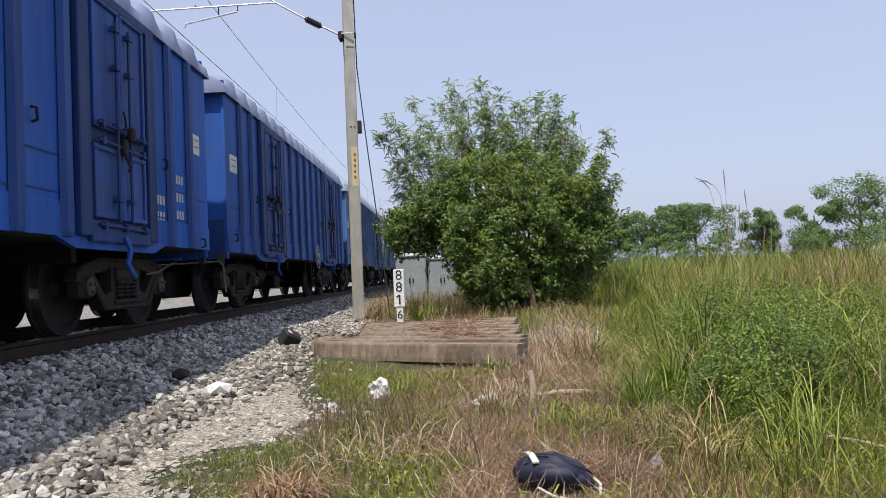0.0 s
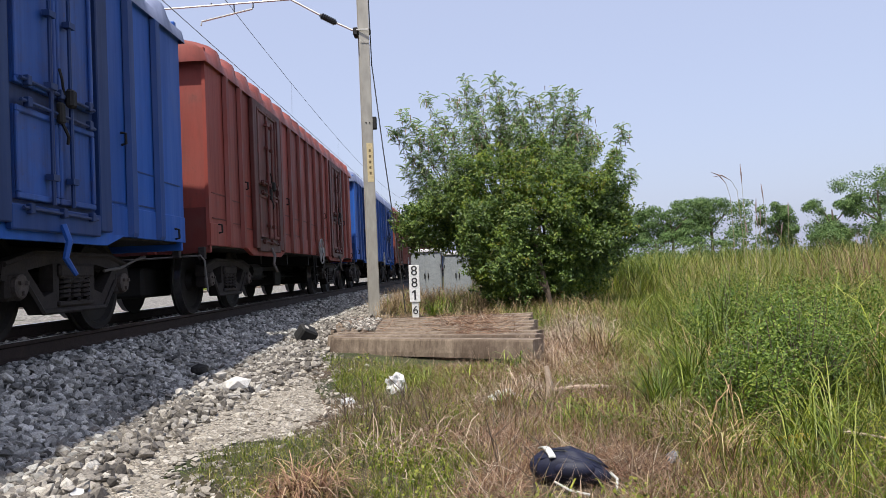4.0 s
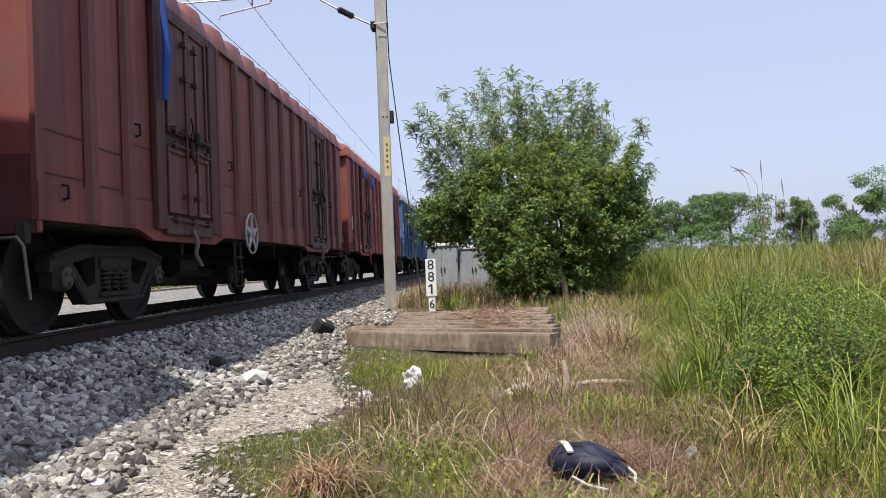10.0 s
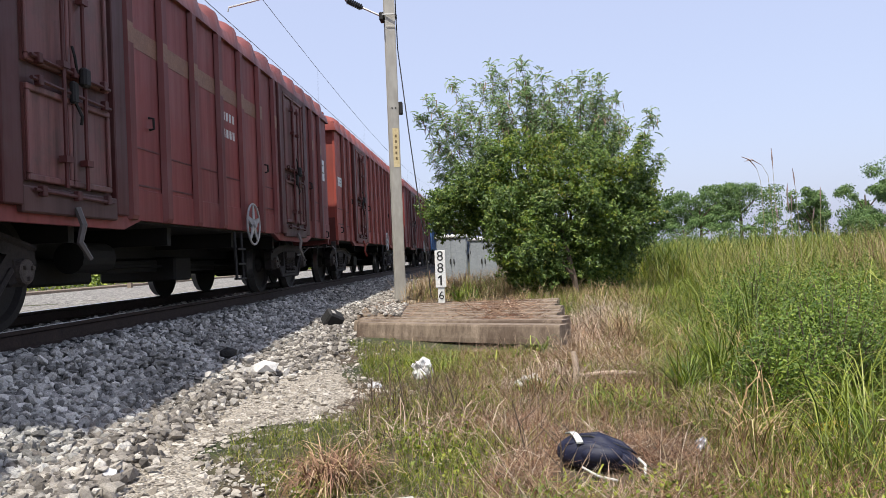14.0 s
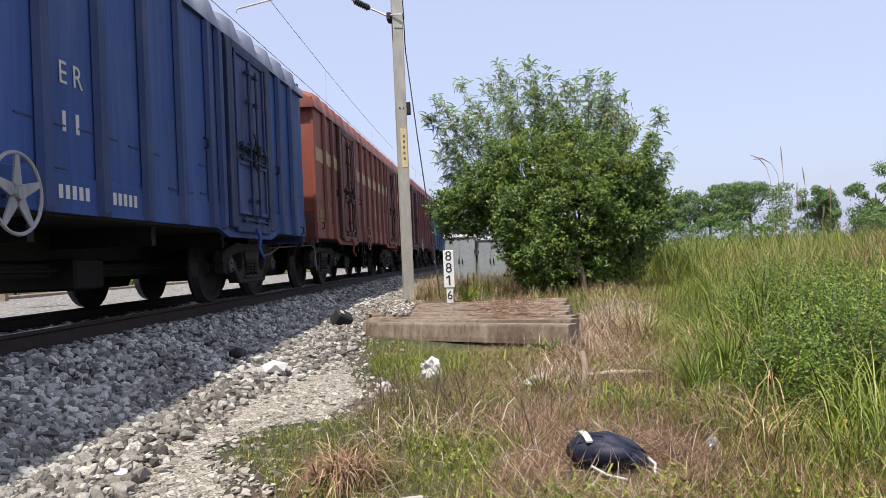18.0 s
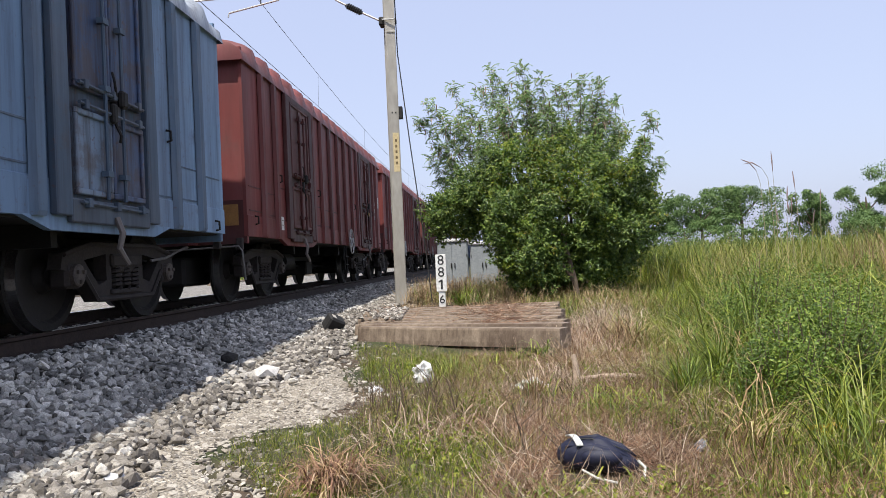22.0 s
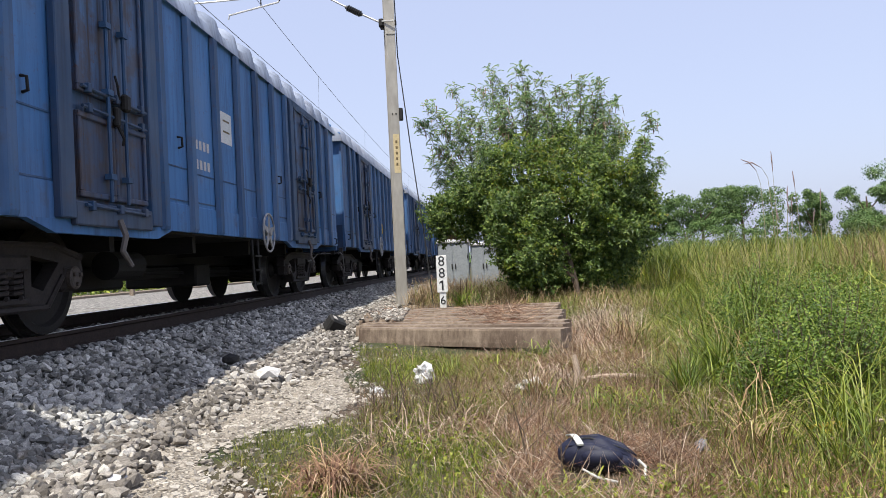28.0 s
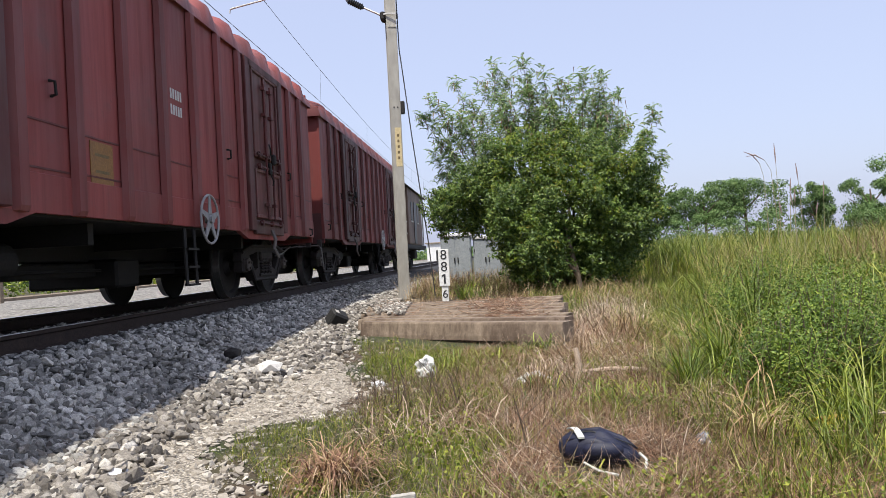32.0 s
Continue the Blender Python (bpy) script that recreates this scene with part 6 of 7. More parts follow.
def litter_on_pile():
    """Dead stalks and ballast crumbs on the sleepers."""
    rng = np.random.default_rng(91)

    def spot(f, back):
        a = radians(-33.7 + 24 * f)
        return (0.745 + 0.185 * f - back * math.cos(a), 8.05 + 3.4 * f - back * math.sin(a), 0.355 + 0.075 * f)

    pts = []
    for _ in range(800):
        f = 0.1 + 0.85 * rng.random()
        x, y, z = spot(f, 0.12 + abs(rng.normal(0.6, 0.3)) if rng.random() < 0.8 else 0.2 + 2.4 * rng.random())
        pts.append((x, y, z + 0.03 * rng.random()))
    h = rng.uniform(0.08, 0.35, len(pts))
    tu = turns_of(rng, len(pts), 0.12, (1, 1), mean=1.45) * np.stack([rng.uniform(0.003, 0.007, len(pts)), h, h], -1)[:, None, :]
    tagged(new("pile_straw", many("pile_straw", BLADE_V, BLADE_F, pts, tu, REDSTRAW)), "dead stalks strewn over the concrete sleepers", "straw", "", "stuff")
    pts = [spot(0.25 + 0.7 * rng.random() ** 0.8, 2.2 + abs(rng.normal(0, 0.25))) for _ in range(420)]
    tu = turns_of(rng, len(pts), 0.5, (0.012, 0.034))
    tagged(new("pile_crumbs", many("pile_crumbs", *stone_shape(3), pts, tu, DUSTYDIMSTONE)), "stray ballast crumbs on the concrete sleepers", "gravel", "", "stuff")


def writing(text, size, material, parent, at, label=""):
    cu = bpy.data.curves.new("lettering", "FONT")
    cu.body, cu.size, cu.align_x, cu.align_y, cu.extrude = text, size, "CENTER", "CENTER", 0.002
    cu.space_line = 0.86
    ob = new("lettering", cu)
    me = bpy.data.meshes.new_from_object(ob.evaluated_get(bpy.context.evaluated_depsgraph_get()))
    bpy.data.objects.remove(ob)
    me.materials.clear()
    me.materials.append(material)
    return part("lettering", me, None, parent, label, at=at)


def build_plate():
    x, y = -0.885, 14.1
    z0 = ground_z(x, y)
    k = thing("kilometre_post", pose(x, y, z0), "white kilometre post with black digits beside the track", "kilometre post")
    part("post", boxed(-0.06, 0.06, -0.02, 0.03, -0.2, 0.50, bevel=0.006), WHITE, k)
    part("plate", boxed(-0.095, 0.095, -0.035, -0.02, 0.55 - z0, 1.22 - z0, bevel=0.006), WHITE, k)
    for n, ch in enumerate("881"):
        if ch == "1":
            d = boxed(-0.012, 0.02, -0.040, -0.036, 1.11 - z0 - n * 0.215 - 0.088, 1.11 - z0 - n * 0.215 + 0.088)
            v = [d.verts.new(c) for c in ((-0.012, -0.040, 1.11 - z0 - n * 0.215 + 0.088), (-0.012, -0.040, 1.11 - z0 - n * 0.215 + 0.052), (-0.052, -0.040, 1.11 - z0 - n * 0.215 + 0.028), (-0.052, -0.040, 1.11 - z0 - n * 0.215 + 0.056))]
            d.faces.new(v)
            part("lettering", d, BLACK, k)
        else:
            writing(ch, 0.25, BLACK, k, pose(0, -0.038, 1.11 - z0 - n * 0.215, 90, 0, 0))
    writing("6", 0.21, BLACK, k, pose(0, -0.024, 0.13, 90, 0, 0))


def build_cabinets():
    for x, y, w, h in ((-1.07, 23.0, 0.88, 1.36), (-0.17, 23.1, 0.80, 1.28)):
        z0 = ground_z(x, y)
        c = thing("equipment_cabinet", pose(x, y, z0), "grey metal trackside equipment cabinet with a pale lid", "cabinet", "trackside cabinets")
        part("body", boxed(-w / 2, w / 2, -0.35, 0.35, -0.05, h, bevel=0.015), CABINET, c)
        part("lid", boxed(-w / 2 - 0.05, w / 2 + 0.05, -0.4, 0.4, h, h + 0.1, bevel=0.02), WHITE, c)
        for s in (-1, 1):
            d = part("door", boxed(s * w / 4 - w / 4 + 0.03, s * w / 4 + w / 4 - 0.03, -0.365, -0.352, 0.1, h - 0.06, bevel=0.004), CABINET, c)
            part("handle", boxed(s * 0.05 - 0.015, s * 0.05 + 0.015, -0.39, -0.366, 0.6, 0.75), IRON, d)
            part("hinge", boxed(s * (w / 2 - 0.03) - 0.012, s * (w / 2 - 0.03) + 0.012, -0.375, -0.366, 0.9, 1.0), IRON, d)


# ---- plants ----
BLADE_V = [(-0.5, 0, 0), (0.5, 0, 0), (-0.42, 0.06, 0.4), (0.42, 0.06, 0.4), (-0.28, 0.22, 0.75), (0.28, 0.22, 0.75), (0.0, 0.5, 1.0)]
BLADE_F = [(0, 1, 3, 2), (2, 3, 5, 4), (4, 5, 6)]
LEAF_V = [(0, 0, 0), (0.32, 0.35, 0.05), (0.0, 1.0, -0.08), (-0.32, 0.35, 0.05), (0, 0.45, -0.03)]
LEAF_F = [(0, 1, 4), (1, 2, 4), (2, 3, 4), (3, 0, 4)]
ARCH_V = [(s * w, y, z) for y, z, w in ((0, 0, 0.5), (0.07, 0.42, 0.5), (0.24, 0.72, 0.42), (0.52, 0.86, 0.32), (0.8, 0.80, 0.2)) for s in (-1, 1)] + [(0, 1.02, 0.62)]
ARCH_F = [(2 * k, 2 * k + 1, 2 * k + 3, 2 * k + 2) for k in range(4)] + [(8, 9, 10)]


def frond_template():
    """A drooping stalk with two rows of narrow leaflets."""
    vs, fs = [], []
    for k in range(9):
        u = 0.12 + 0.88 * k / 9
        z = 0.22 * u - 0.62 * u * u
        long = 0.24 * (1 - 0.45 * abs(u - 0.5) * 2)
        for s in (-1, 1):
            n = len(vs)
            vs += [(0, u - 0.012, z), (s * long * 0.45, u + long * 0.30 - 0.06, z - 0.03), (s * long, u + long * 0.5, z - 0.10), (s * long * 0.45, u + long * 0.30 + 0.07, z - 0.02)]
            fs.append((n, n + 1, n + 2, n + 3))
    n = len(vs)
    vs += [(-0.006, 0, 0), (0.006, 0, 0), (0.006, 0.5, -0.045), (-0.006, 0.5, -0.045), (0.004, 1.0, -0.40), (-0.004, 1.0, -0.40)]
    return vs, fs + [(n, n + 1, n + 2, n + 3), (n + 3, n + 2, n + 4, n + 5)]


def facing(rng, normals, size, jitter=0.45):
    """Turns that lay each leaf across its normal, spun and tilted by chance."""
    n = np.asarray(normals, float) + rng.normal(0, jitter, (len(normals), 3))
    n /= np.linalg.norm(n, axis=1, keepdims=True)
    a = np.cross(n, rng.normal(size=n.shape))
    a /= np.linalg.norm(a, axis=1, keepdims=True)
    return np.stack([np.cross(a, n), a, n], -1) * rng.uniform(*size, len(n))[:, None, None]


def blades(name, rng, pts, high, wide, lean, material, label, category="grass"):
    """Grass: pts are x, y; high and wide are spans."""
    n = len(pts)
    where = np.array([(x, y, ground_z(x, y) - 0.01) for x, y in pts])
    h = rng.uniform(*high, n)
    if isinstance(lean, tuple):
        tu = turns_of(rng, n, lean[1], (1, 1), mean=lean[0])
    else:
        tu = turns_of(rng, n, lean, (1, 1))
    tu = tu * np.stack([rng.uniform(*wide, n), h, h], -1)[:, None, :]
    ob = new(name, many(name, BLADE_V, BLADE_F, where, tu, material))
    return tagged(ob, label, category, "", "stuff")


def area(rng, n, x0, x1, y0, y1, keep=None, near=1.0):
    out = []
    while len(out) < n:
        x, y = rng.uniform(x0, x1), y0 + (y1 - y0) * rng.random() ** near
        if clear(x, y) and (keep is None or keep(x, y)):
            out.append((x, y))
    return out


def clear(x, y):
    """False on and just before the things that lie open to view."""
    for cx, cy, r in ((0.50, 3.85, 0.27), (0.50, 3.6, 0.1), (-0.63, 6.75, 0.16), (0.30, 6.3, 0.10), (1.92, 4.5, 0.08), (1.08, 4.15, 0.08)):
        if (x - cx) ** 2 + (y - cy) ** 2 < r * r:
            return False
    return not (y < 11.6 and y > 7.42 - 0.66 * (x - 0.745) and -1.75 < x < 0.95)


def clumped(x, y, scale, level, seed):
    return noise.noise(Vector((x * scale, y * scale, seed))) > level


def leaf_turns(rng, n, size):
    q = rng.normal(size=(n, 4))
    q /= np.linalg.norm(q, axis=1, keepdims=True)
    w, x, y, z = q.T
    r = np.stack([1 - 2 * (y * y + z * z), 2 * (x * y - z * w), 2 * (x * z + y * w), 2 * (x * y + z * w), 1 - 2 * (x * x + z * z), 2 * (y * z - x * w),
                  2 * (x * z - y * w), 2 * (y * z + x * w), 1 - 2 * (x * x + y * y)], -1).reshape(n, 3, 3)
    return r * rng.uniform(*size, n)[:, None, None]


def build_bush():
    rng = np.random.default_rng(11)
    bx, by = 1.50, 15.3
    z0 = ground_z(bx, by)
    b = thing("bush", pose(bx, by, z0), "dense leafy green bush with yellow-green shoots behind the sleepers", "bush")
    tr = bmesh.new()
    for k in range(9):
        a, h = k * 2.4, 1.4 + 0.25 * (k % 3)
        ex, ey = 1.4 * math.cos(a) * (0.4 + 0.1 * k), 0.8 * math.sin(a)
        tube(tr, [(0.06 * math.cos(a), 0.06 * math.sin(a), -0.1), (ex * 0.35, ey * 0.35, h * 0.5), (ex, ey, h)], [0.055, 0.04, 0.015], 6)
    tube(tr, [(0.05, -1.25, -0.1), (0.0, -1.28, 0.35), (-0.13, -1.25, 0.95), (-0.2, -0.8, 1.5)], [0.06, 0.05, 0.042, 0.03], 8)
    tube(tr, [(0.0, -1.28, 0.3), (-0.22, -1.3, 0.7), (-0.4, -1.0, 1.2)], [0.03, 0.025, 0.015], 6)
    part("trunk", tr, BARK, b)
    lobes = [((-1.0, -1.25, 1.5), (0.55, 0.5, 0.5)), ((-0.8, -1.35, 0.8), (0.5, 0.45, 0.5)), ((0.65, -0.9, 1.15), (0.6, 0.5, 0.5)), ((-2.15, 0.1, 1.72), (0.55, 0.6, 0.36)), ((-1.6, -0.2, 2.0), (0.7, 0.8, 0.55)), ((-0.95, -0.4, 2.3), (0.8, 0.85, 0.72)), ((-0.1, -0.5, 2.38), (0.9, 0.9, 0.75)),
             ((0.75, -0.3, 2.2), (0.85, 0.85, 0.75)), ((1.25, 0.0, 1.65), (0.5, 0.7, 0.55)), ((-0.05, -0.85, 1.6), (0.95, 0.75, 0.65)), ((-0.6, -0.7, 0.7), (0.55, 0.5, 0.5)), ((0.5, -0.6, 0.6), (0.5, 0.5, 0.5)), ((0.0, 0.0, 0.7), (0.6, 0.5, 0.6)),
             ((0.95, 0.0, 1.15), (0.5, 0.6, 0.45)), ((-1.1, 0.1, 1.5), (0.6, 0.6, 0.5))]
    spots, ways, young = [], [], []
    for (cx, cy, cz), (rx, ry, rz) in lobes:
        for _ in range(48):
            d = rng.normal(size=3)
            d /= np.linalg.norm(d)
            if d[1] > 0.6:
                d[1] *= -1
            k = rng.uniform(0.6, 1.05)
            c = np.array([cx + d[0] * rx * k, cy + d[1] * ry * k, cz + d[2] * rz * k])
            fresh = rng.random() < 0.12 + 0.5 * (c[2] > 1.9) * (-1.3 < c[0] < 1.1)
            for _ in range(rng.integers(5, 9)):
                way = d * 0.7 + rng.normal(0, 0.55, 3) + np.array([0, -0.1, 0.45])
                way /= np.linalg.norm(way)
                long, m = rng.uniform(0.15, 0.42), 33
                u = rng.random(m)
                q = rng.normal(size=(m, 3))
                q -= (q @ way)[:, None] * way
                q /= np.linalg.norm(q, axis=1, keepdims=True)
                s = c + rng.normal(0, 0.09, 3) + way * (u * long)[:, None] + q * (0.075 * (1.15 - u))[:, None]
                spots.append(s)
                ways.append(q * 0.7 + way * 0.4 + np.array([0, -0.3, 0.55]))
                young.append(np.full(m, fresh) & (rng.random(m) < 0.35 + 0.6 * u))
    spots, ways, young = np.concatenate(spots), np.concatenate(ways), np.concatenate(young)
    ok = spots[:, 2] > 0.05
    for name, pick, mat, label in (("crown", ok & ~young, LEAF, ""), ("young_foliage", ok & young, YOUNG, "fresh yellow-green leaves")):
        tu = facing(rng, ways[pick], (0.042, 0.08), 0.5) * np.array([0.75, 1.0, 1.0])
        part(name, many(name, LEAF_V, LEAF_F, spots[pick], tu, mat), None, b, label)["kind"] = "stuff"


def build_feather_tree():
    """Slender branches with drooping fronds, rising behind the bush."""
    rng = np.random.default_rng(21)
    bx, by = 1.8, 17.0
    z0 = ground_z(bx, by)
    b = thing("young_tree", pose(bx, by, z0), "slender tree with feathery light green fronds rising behind the bush", "tree")
    tips = [(-3.0, 4.5), (-2.75, 4.1), (-2.48, 4.95), (-2.1, 4.4), (-1.85, 4.75), (-1.58, 5.2), (-1.3, 4.7), (-0.95, 5.05), (-0.84, 4.6), (-0.52, 4.85), (-0.25, 4.45), (0.0, 4.5), (0.27, 4.65), (0.5, 4.4), (0.7, 4.7), (0.9, 4.3), (1.11, 4.4),
            (1.14, 3.7), (1.85, 3.9), (1.7, 3.4), (2.0, 2.95), (1.55, 2.9), (-2.95, 3.2), (-2.8, 2.7)]
    tips += [(x * 0.97 + rng.normal(0, 0.12), z - rng.uniform(0.45, 1.3)) for x, z in tips[:17] for _ in range(2)]
    wood, where, ways = bmesh.new(), [], []
    for tx, tz in tips:
        ty = rng.uniform(-0.7, 0.6)
        tip, mid = np.array((tx, ty, tz - 0.12)), np.array((tx * 0.72, ty * 0.6, tz * 0.6))
        tube(wood, [(0.06 * tx, 0, -0.1), tuple(mid), tuple(tip - (0, 0, 0.1))], [0.035, 0.011, 0.003], 5)
        for s in range(120):
            g = 1 - 0.95 * rng.random() ** 1.4
            a, up = rng.uniform(0, math.tau), rng.uniform(-0.7, 1.0) * (0.4 + 0.9 * g)
            where.append(mid + (tip - mid) * g + rng.normal(0, 0.07, 3))
            f = np.array([math.cos(a), math.sin(a), up])
            f /= np.linalg.norm(f)
            r = np.array([math.sin(a), -math.cos(a), 0.0])
            ways.append(np.stack([r, f, np.cross(r, f)], -1) * rng.uniform(0.12, 0.22))
    part("trunk", wood, BARK, b)
    pods = [w + rng.normal(0, 0.05, 3) for w in where if w[2] > 3.1 and rng.random() < 0.22]
    hang = turns_of(rng, len(pods), 0.25, (1, 1), mean=math.pi) * np.stack([rng.uniform(0.012, 0.022, len(pods))] + [rng.uniform(0.12, 0.24, len(pods))] * 2, -1)[:, None, :]
    part("dry_pod", many("dry_pod", BLADE_V, BLADE_F, pods, hang, DEADPOD), None, b, "brown hanging seed pods")["kind"] = "stuff"
    vs, fs = frond_template()
    part("crown", many("crown", vs, fs, where, ways, FEATHER), None, b)["kind"] = "stuff"


def build_far_trees():
    rng = np.random.default_rng(31)

    def tree(x, y, high, wide, label, n=6000, base=0.3):
        t = thing("tree", pose(x, y, ground_z(x, y)), label, "tree", "distant trees")
        tr = tubed([(0, 0, -0.2), (0.1, 0, high * 0.35), (0.0, 0, high * 0.75)], [high * 0.03, high * 0.022, high * 0.008], 6)
        for k in range(5):
            a = k * 1.3
            tube(tr, [(0.05, 0, high * (0.3 + 0.06 * k)), (wide * 0.35 * math.cos(a), wide * 0.35 * math.sin(a), high * (0.5 + 0.07 * k))], [high * 0.012, high * 0.004], 5)
        part("trunk", tr, BARK, t)
        where, ways = [], []
        for _ in range(46):
            a, r = rng.uniform(0, math.tau), rng.random() ** 0.6 * wide * 0.45
            c = np.array([r * math.cos(a), r * math.sin(a), high * rng.uniform(base + 0.08, 0.92)])
            s = np.array([wide * 0.14, wide * 0.14, high * 0.085]) * rng.uniform(0.6, 1.3)
            q = rng.normal(size=(n // 46, 3)) + (0, 0, 0.35)
            q /= np.linalg.norm(q, axis=1, keepdims=True)
            where.append(c + q * s * rng.uniform(0.5, 1.1, (n // 46, 1)))
            ways.append(q)
        where, ways = np.concatenate(where), np.concatenate(ways)
        part("crown", many("crown", LEAF_V, LEAF_F, where, facing(rng, ways + (0, 0, 0.4), (0.09, 0.19)), FARLEAF), None, t)["kind"] = "stuff"

    for x, y, h, w, base in ((14.9, 56, 4.7, 4.6, 0.3), (18.0, 57, 5.3, 5.6, 0.34), (22.5, 56, 4.7, 3.0, 0.02), (25.8, 55, 5.0, 3.8, 0.02), (29.0, 55, 6.6, 5.4, 0.1), (33.5, 55, 6.8, 7, 0.2), (12.0, 58, 4.2, 4.0, 0.3)):
        tree(x, y, h, w, "distant green tree at the edge of the grass field", 12000, base)
    for x, y, h, w in ((13.0, 53, 2.5, 3.2), (16.0, 52, 2.2, 3.0), (18.8, 53, 2.5, 2.8), (24.4, 52, 2.4, 3.0), (28, 50, 3.0, 5)):
        tree(x, y, h, w, "low distant shrub in the grass field", 2600, 0.0)
    # far wooded band
    rng2 = np.random.default_rng(7)
    m = 30000
    x, y = rng2.uniform(-180, 320, m), rng2.uniform(200, 300, m)
    top = np.array([2.2 + 2.6 * noise.noise(Vector((a * 0.04, b * 0.04, 2))) + 1.2 * noise.noise(Vector((a * 0.17, b * 0.17, 6))) for a, b in zip(x, y)])
    pts = np.stack([x, y, 0.3 + np.maximum(top, 0.5) * rng2.random(m) ** 0.5], -1)
    me = many("far_woods", LEAF_V, LEAF_F, pts, leaf_turns(rng2, m, (0.5, 1.2)), FARLEAF)
    tagged(new("far_woods", me), "hazy far line of green woods", "woods", "", "stuff")


def build_grass():
    rng = np.random.default_rng(3)
    edge = lambda x, y: x > strip_edge(y) + 0.08 * noise.noise(Vector((x * 3, y * 3, 0)))
    lawn = lambda x, y: edge(x, y) and (clumped(x, y, 0.9, -0.12, 1.0) or (x < -0.5 and y < 6.2))
    blades("low_grass", rng, area(rng, 46000, -2.0, 3.4, 2.6, 10.5, lawn, 1.2), (0.025, 0.11), (0.002, 0.005), 0.6, GREEN, "short green grass in patches")
    straw_zone = lambda x, y: edge(x, y) and (x > -0.5 or y > 5.4) and clumped(x, y, 0.8, 0.0, 9.0)
    blades("dry_grass", rng, area(rng, 4500, -1.3, 4.0, 2.6, 15, straw_zone, 1.2), (0.06, 0.24), (0.002, 0.004), 0.7, STRAW, "dry straw-coloured grass")
    rust_zone = lambda x, y: edge(x, y) and x > -0.4 and clumped(x, y, 0.75, 0.05, 5.0)
    blades("rusty_litter", rng, area(rng, 19000, -0.6, 2.3, 3.2, 11, rust_zone, 1.2), (0.07, 0.24), (0.002, 0.004), (1.3, 0.26), REDSTRAW, "flattened rust-brown dead grass")
    blades("lying_straw", rng, area(rng, 8000, -0.8, 3.0, 2.6, 12, lambda x, y: edge(x, y) and clumped(x, y, 1.1, 0.0, 19.0), 1.1), (0.08, 0.28), (0.002, 0.0045), (1.35, 0.25), PALESTRAW, "pale straw lying over the ground")
    blades("matted_straw", rng, area(rng, 2600, 0.6, 1.9, 6.8, 9.8, lambda x, y: x < 0.95 + 0.12 * (y - 7) + 0.5 * rng.random(), 1.0), (0.15, 0.45), (0.003, 0.006), (1.3, 0.2), STRAW, "matted pale straw beside the concrete sleepers")
    blades("fine_litter", rng, area(rng, 26000, -1.7, 3.2, 2.6, 11, lambda x, y: edge(x, y) and clumped(x, y, 1.4, -0.15, 41.0), 1.2), (0.04, 0.16), (0.0015, 0.0035), (1.45, 0.14), GREYSTRAW, "fine grey-brown dead stalks on the soil")
    patch = lambda x, y: 0 < y - 5.0 < 3.0 and clumped(x, y, 2.2, -0.25, 61.0)
    blades("dead_patch", rng, area(rng, 5200, -0.4, 1.6, 5.0, 8.0, patch, 1.0), (0.08, 0.30), (0.002, 0.005), (1.3, 0.25), REDSTRAW, "tangle of brown dead grass before the sleepers")
    blades("green_shoots", rng, area(rng, 4200, -0.9, 1.8, 3.2, 8.0, lambda x, y: clumped(x, y, 1.7, 0.08, 71.0), 1.0), (0.05, 0.16), (0.002, 0.005), 0.6, SUNWEED, "fresh green shoots among the dead grass")
    blades("pale_litter", rng, area(rng, 5200, -0.5, 2.1, 3.0, 9.0, lambda x, y: edge(x, y) and clumped(x, y, 1.15, 0.02, 105.0), 1.1), (0.08, 0.30), (0.0025, 0.006), (1.25, 0.3), PALESTRAW, "bleached tangled straw over the dry ground")
    blades("rust_mat", rng, area(rng, 5200, -0.3, 2.0, 3.0, 8.5, lambda x, y: edge(x, y) and clumped(x, y, 0.95, 0.1, 123.0), 1.1), (0.06, 0.22), (0.003, 0.006), (1.2, 0.3), REDSTRAW, "matted rust-brown straw over the dry ground")
    blades("brown_stalks", rng, area(rng, 750, -0.95, 1.3, 3.9, 6.6, lambda x, y: clumped(x, y, 1.5, 0.0, 83.0), 1.0), (0.12, 0.36), (0.002, 0.004), 0.35, STALK, "thin upright dead stalks in the dry grass")
    blades("twig_thicket", rng, area(rng, 520, -0.95, -0.2, 4.9, 6.2, None, 1.0), (0.12, 0.38), (0.002, 0.0035), 0.4, STALK, "thicket of bare grey-brown twigs by the gravel")
    blades("fresh_grass", rng, area(rng, 3600, -1.35, 0.35, 6.6, 7.9, lambda x, y: edge(x, y) and clumped(x, y, 1.6, -0.3, 91.0), 1.0), (0.04, 0.13), (0.003, 0.007), 0.55, SUNWEED, "fresh yellow-green grass before the concrete sleepers")
    low = lambda x, y: x < (0.262 * y if y < 16.4 else 0.165 * y)
    blades("clearing_grass", rng, area(rng, 12000, 0.6, 4.6, 9.6, 17.5, low, 1.0), (0.06, 0.26), (0.004, 0.008), 0.5, LUSH, "low green grass in front of the bush")
    right = lambda x, y: y > (8.3 if x < 3.4 else 5.6) - 0.5 * noise.noise(Vector((x * 1.3, y * 0.4, 9))) and x + 0.35 * noise.noise(Vector((x * 0.6, y * 0.6, 2))) > (max(1.75, 0.262 * y) if y < 16.4 else 0.165 * y)
    blades("tall_grass", rng, area(rng, 30000, 1.4, 13, 5.0, 21, right, 1.2), (0.3, 0.85), (0.005, 0.011), 0.4, GREEN, "tall green grass beside the track")
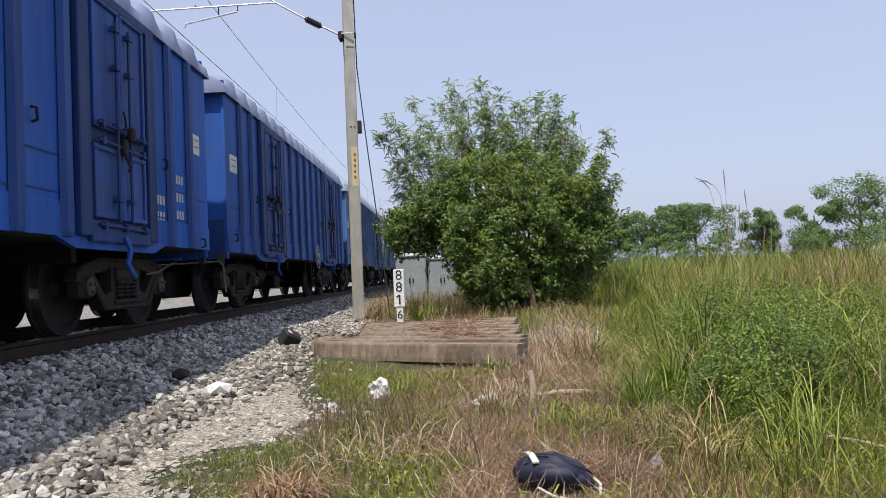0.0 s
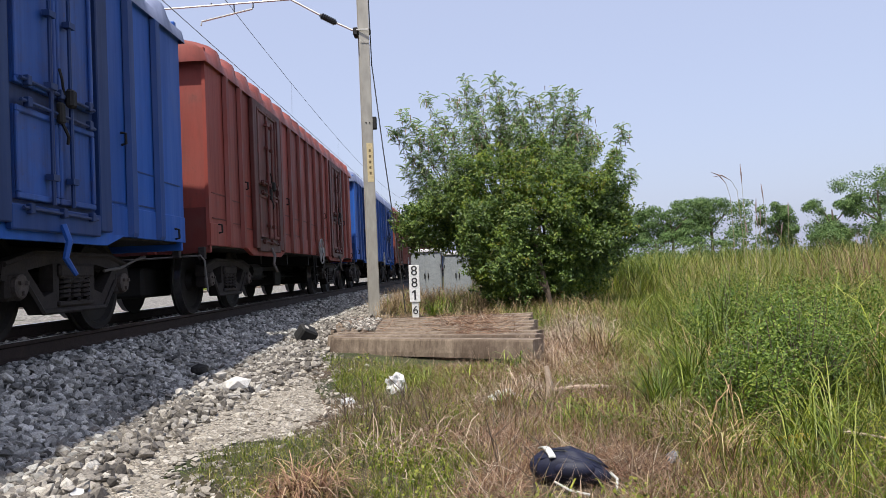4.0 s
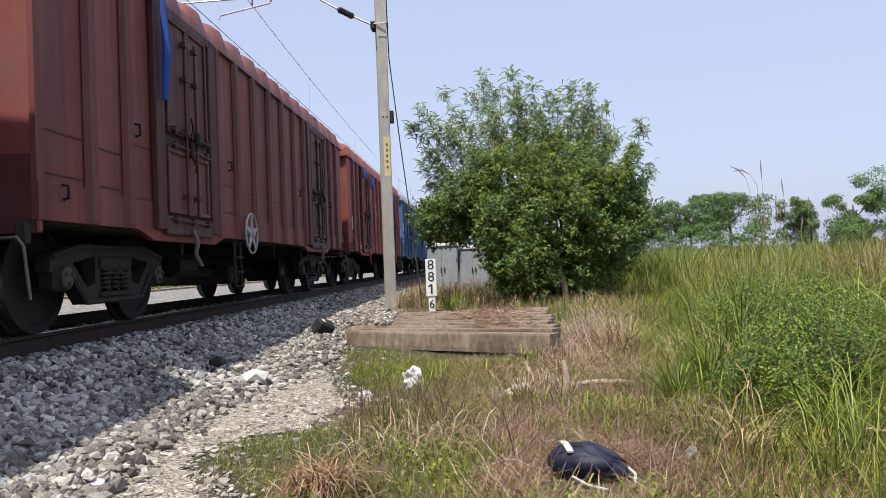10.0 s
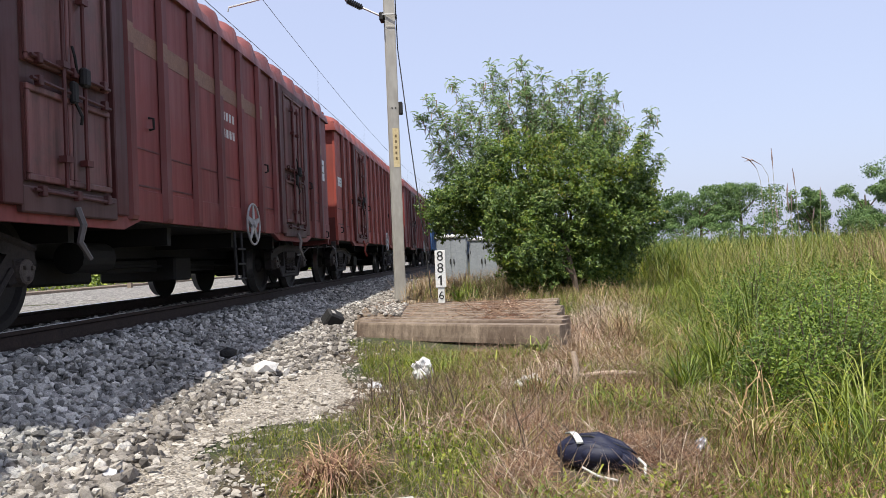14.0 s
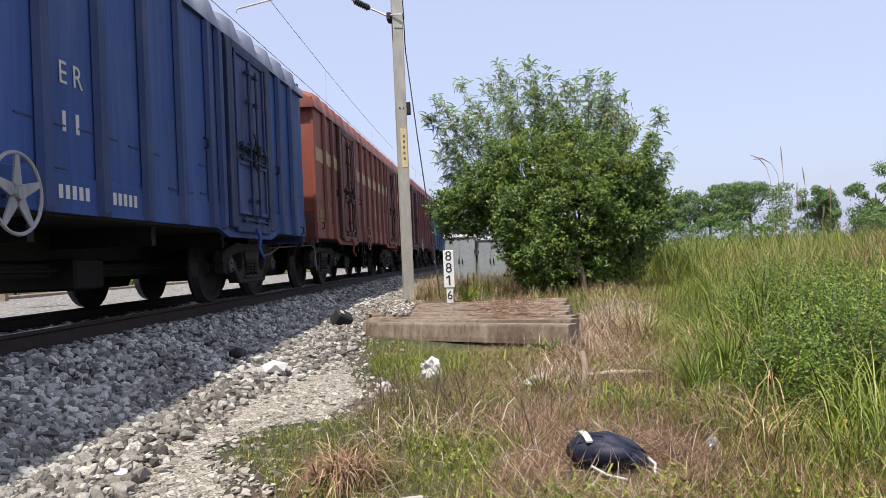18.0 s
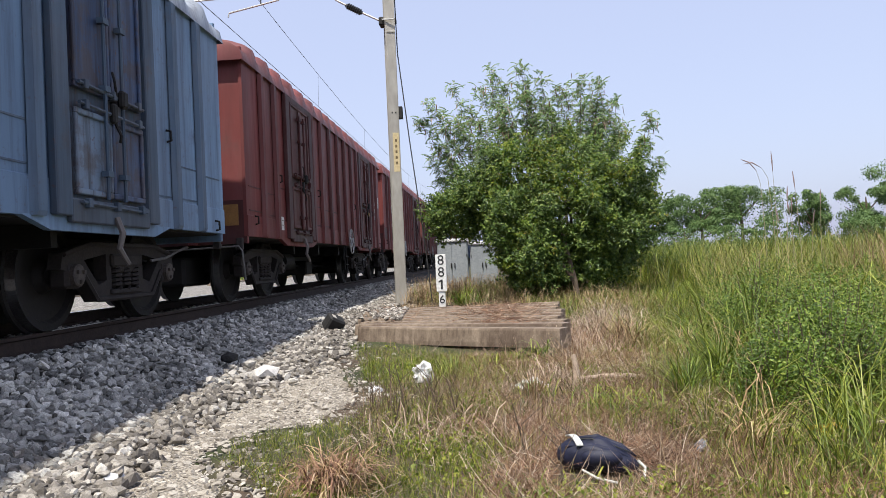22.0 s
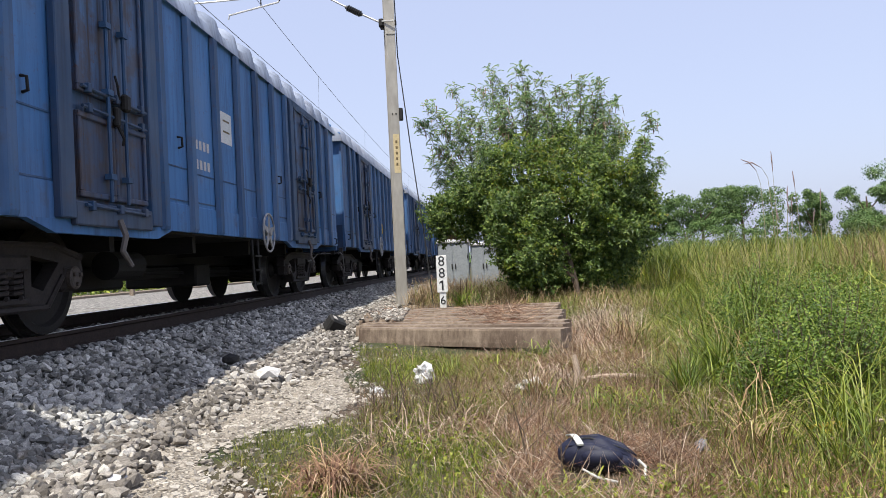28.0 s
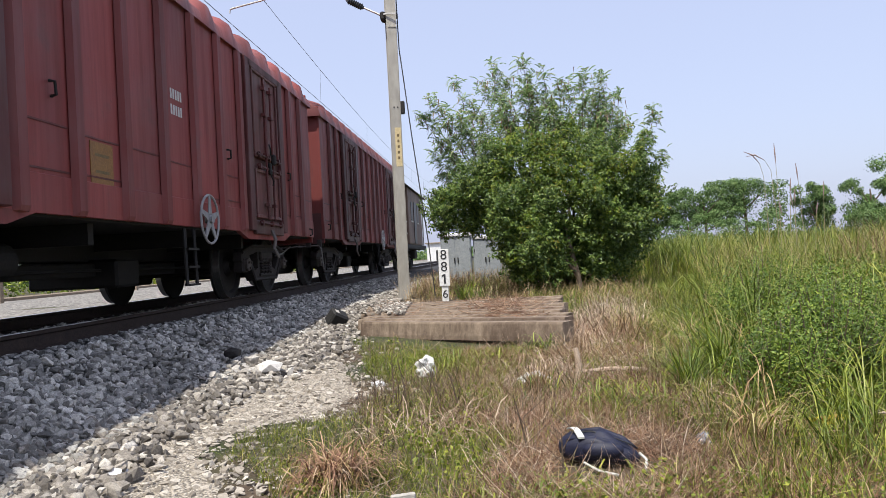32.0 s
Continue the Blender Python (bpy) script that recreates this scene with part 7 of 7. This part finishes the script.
    blades("tall_dry_grass", rng, area(rng, 6500, 1.6, 14, 5.0, 22, right, 1.1), (0.4, 1.0), (0.003, 0.006), 0.4, STRAW, "tall dry grass stems among the green")
    mid = lambda x, y: x > 1.0 + 0.1 * (y - 3) and not right(x, y)
    blades("meadow_grass", rng, area(rng, 13000, 0.9, 5.0, 2.6, 11, mid, 1.1), (0.06, 0.28), (0.003, 0.007), 0.6, GREEN, "mixed green grass at the edge of the field")
    blades("cabinet_weeds", rng, area(rng, 3200, -1.9, 0.8, 15.5, 22.3, None, 1.0), (0.15, 0.55), (0.005, 0.010), 0.8, STRAW, "dry brown weeds in front of the cabinets")
    blades("dry_weeds", rng, area(rng, 5000, -1.6, 2.5, 10.8, 20, lambda x, y: (x > 0.3 or clumped(x, y, 1.0, 0.05, 8.0)) and not (-1.2 < x < -0.5 and y < 14.3), 1.0), (0.12, 0.45), (0.003, 0.007), 0.7, STRAW, "dry weeds between the mast and the bush")
    blades("verge_grass", rng, area(rng, 9000, -1.2, 7, -7, 2.6, lambda x, y: clumped(x, y, 0.8, -0.1, 1.0), 1.0), (0.04, 0.2), (0.003, 0.007), 0.6, GREEN, "patchy green grass on the verge")
    blades("rusty_seed_grass", rng, area(rng, 1500, 5.2, 10.5, 10.5, 16, lambda x, y: x > 0.44 * y and clumped(x, y, 0.5, -0.15, 23.0), 1.0), (0.8, 1.25), (0.004, 0.008), 0.22, REDSTRAW, "tall reddish seeding grass in the field")
    blades("shaded_grass", rng, area(rng, 5000, 2.3, 4.8, 17.6, 20.5, None, 1.0), (0.5, 1.05), (0.008, 0.014), 0.35, LUSH, "dense dark green grass behind the bush")
    far = lambda x, y: x > 2.0 + 0.06 * y
    blades("grass_field", rng, area(rng, 34000, 3.0, 60, 17, 75, far, 1.5), (0.7, 1.3), (0.010, 0.026), 0.3, GREEN, "field of tall green grass reaching to the trees")
    blades("back_grass", rng, area(rng, 6000, -0.9, 4.0, 11.5, 20, lambda x, y: x > 0.4 or (y > 15.5 and clumped(x, y, 1.2, 0.0, 50.0)), 1.0), (0.08, 0.32), (0.005, 0.010), 0.45, GREEN, "weeds round the foot of the bush")


bed = None


def build_all():
    global bed
    build_ground()
    bed = build_bed()
    build_strip()
    build_track(bed)
    build_train()
    build_mast()
    build_wires()
    build_pile()
    litter_on_pile()
    build_plate()
    build_cabinets()
    build_bush()
    build_feather_tree()
    build_far_trees()
    build_grass()
    detail()
    scatter_stones(bed)


HALVES = [k / 2 for k in range(65)]


def motions():
    for w, i in wagons:
        walk(w, [(t, pose(TX, reach(t) + i * PITCH - LONG / 2, RZ)) for t in HALVES])
    walk(van[0], [(t, pose(TX, reach(t) + 36 * PITCH - LONG + 5.25, RZ)) for t in HALVES])
    lead = wheel_axles[0]
    rows = []
    for f in range(0, 961):
        t = f / 30
        rows.append((t, Matrix.Rotation((reach(0) - reach(t)) / 0.5, 4, "X")))
    walk(lead, rows)
    keys = lead.animation_data
    for ob in list(bpy.data.objects):
        if ob is not lead and ob.name.split(".")[0] == "wheelset":
            ob.rotation_mode = "QUATERNION"
            ob.animation_data_create()
            ob.animation_data.action = keys.action
            ob.animation_data.action_slot = keys.action_slot


build_all()
motions()
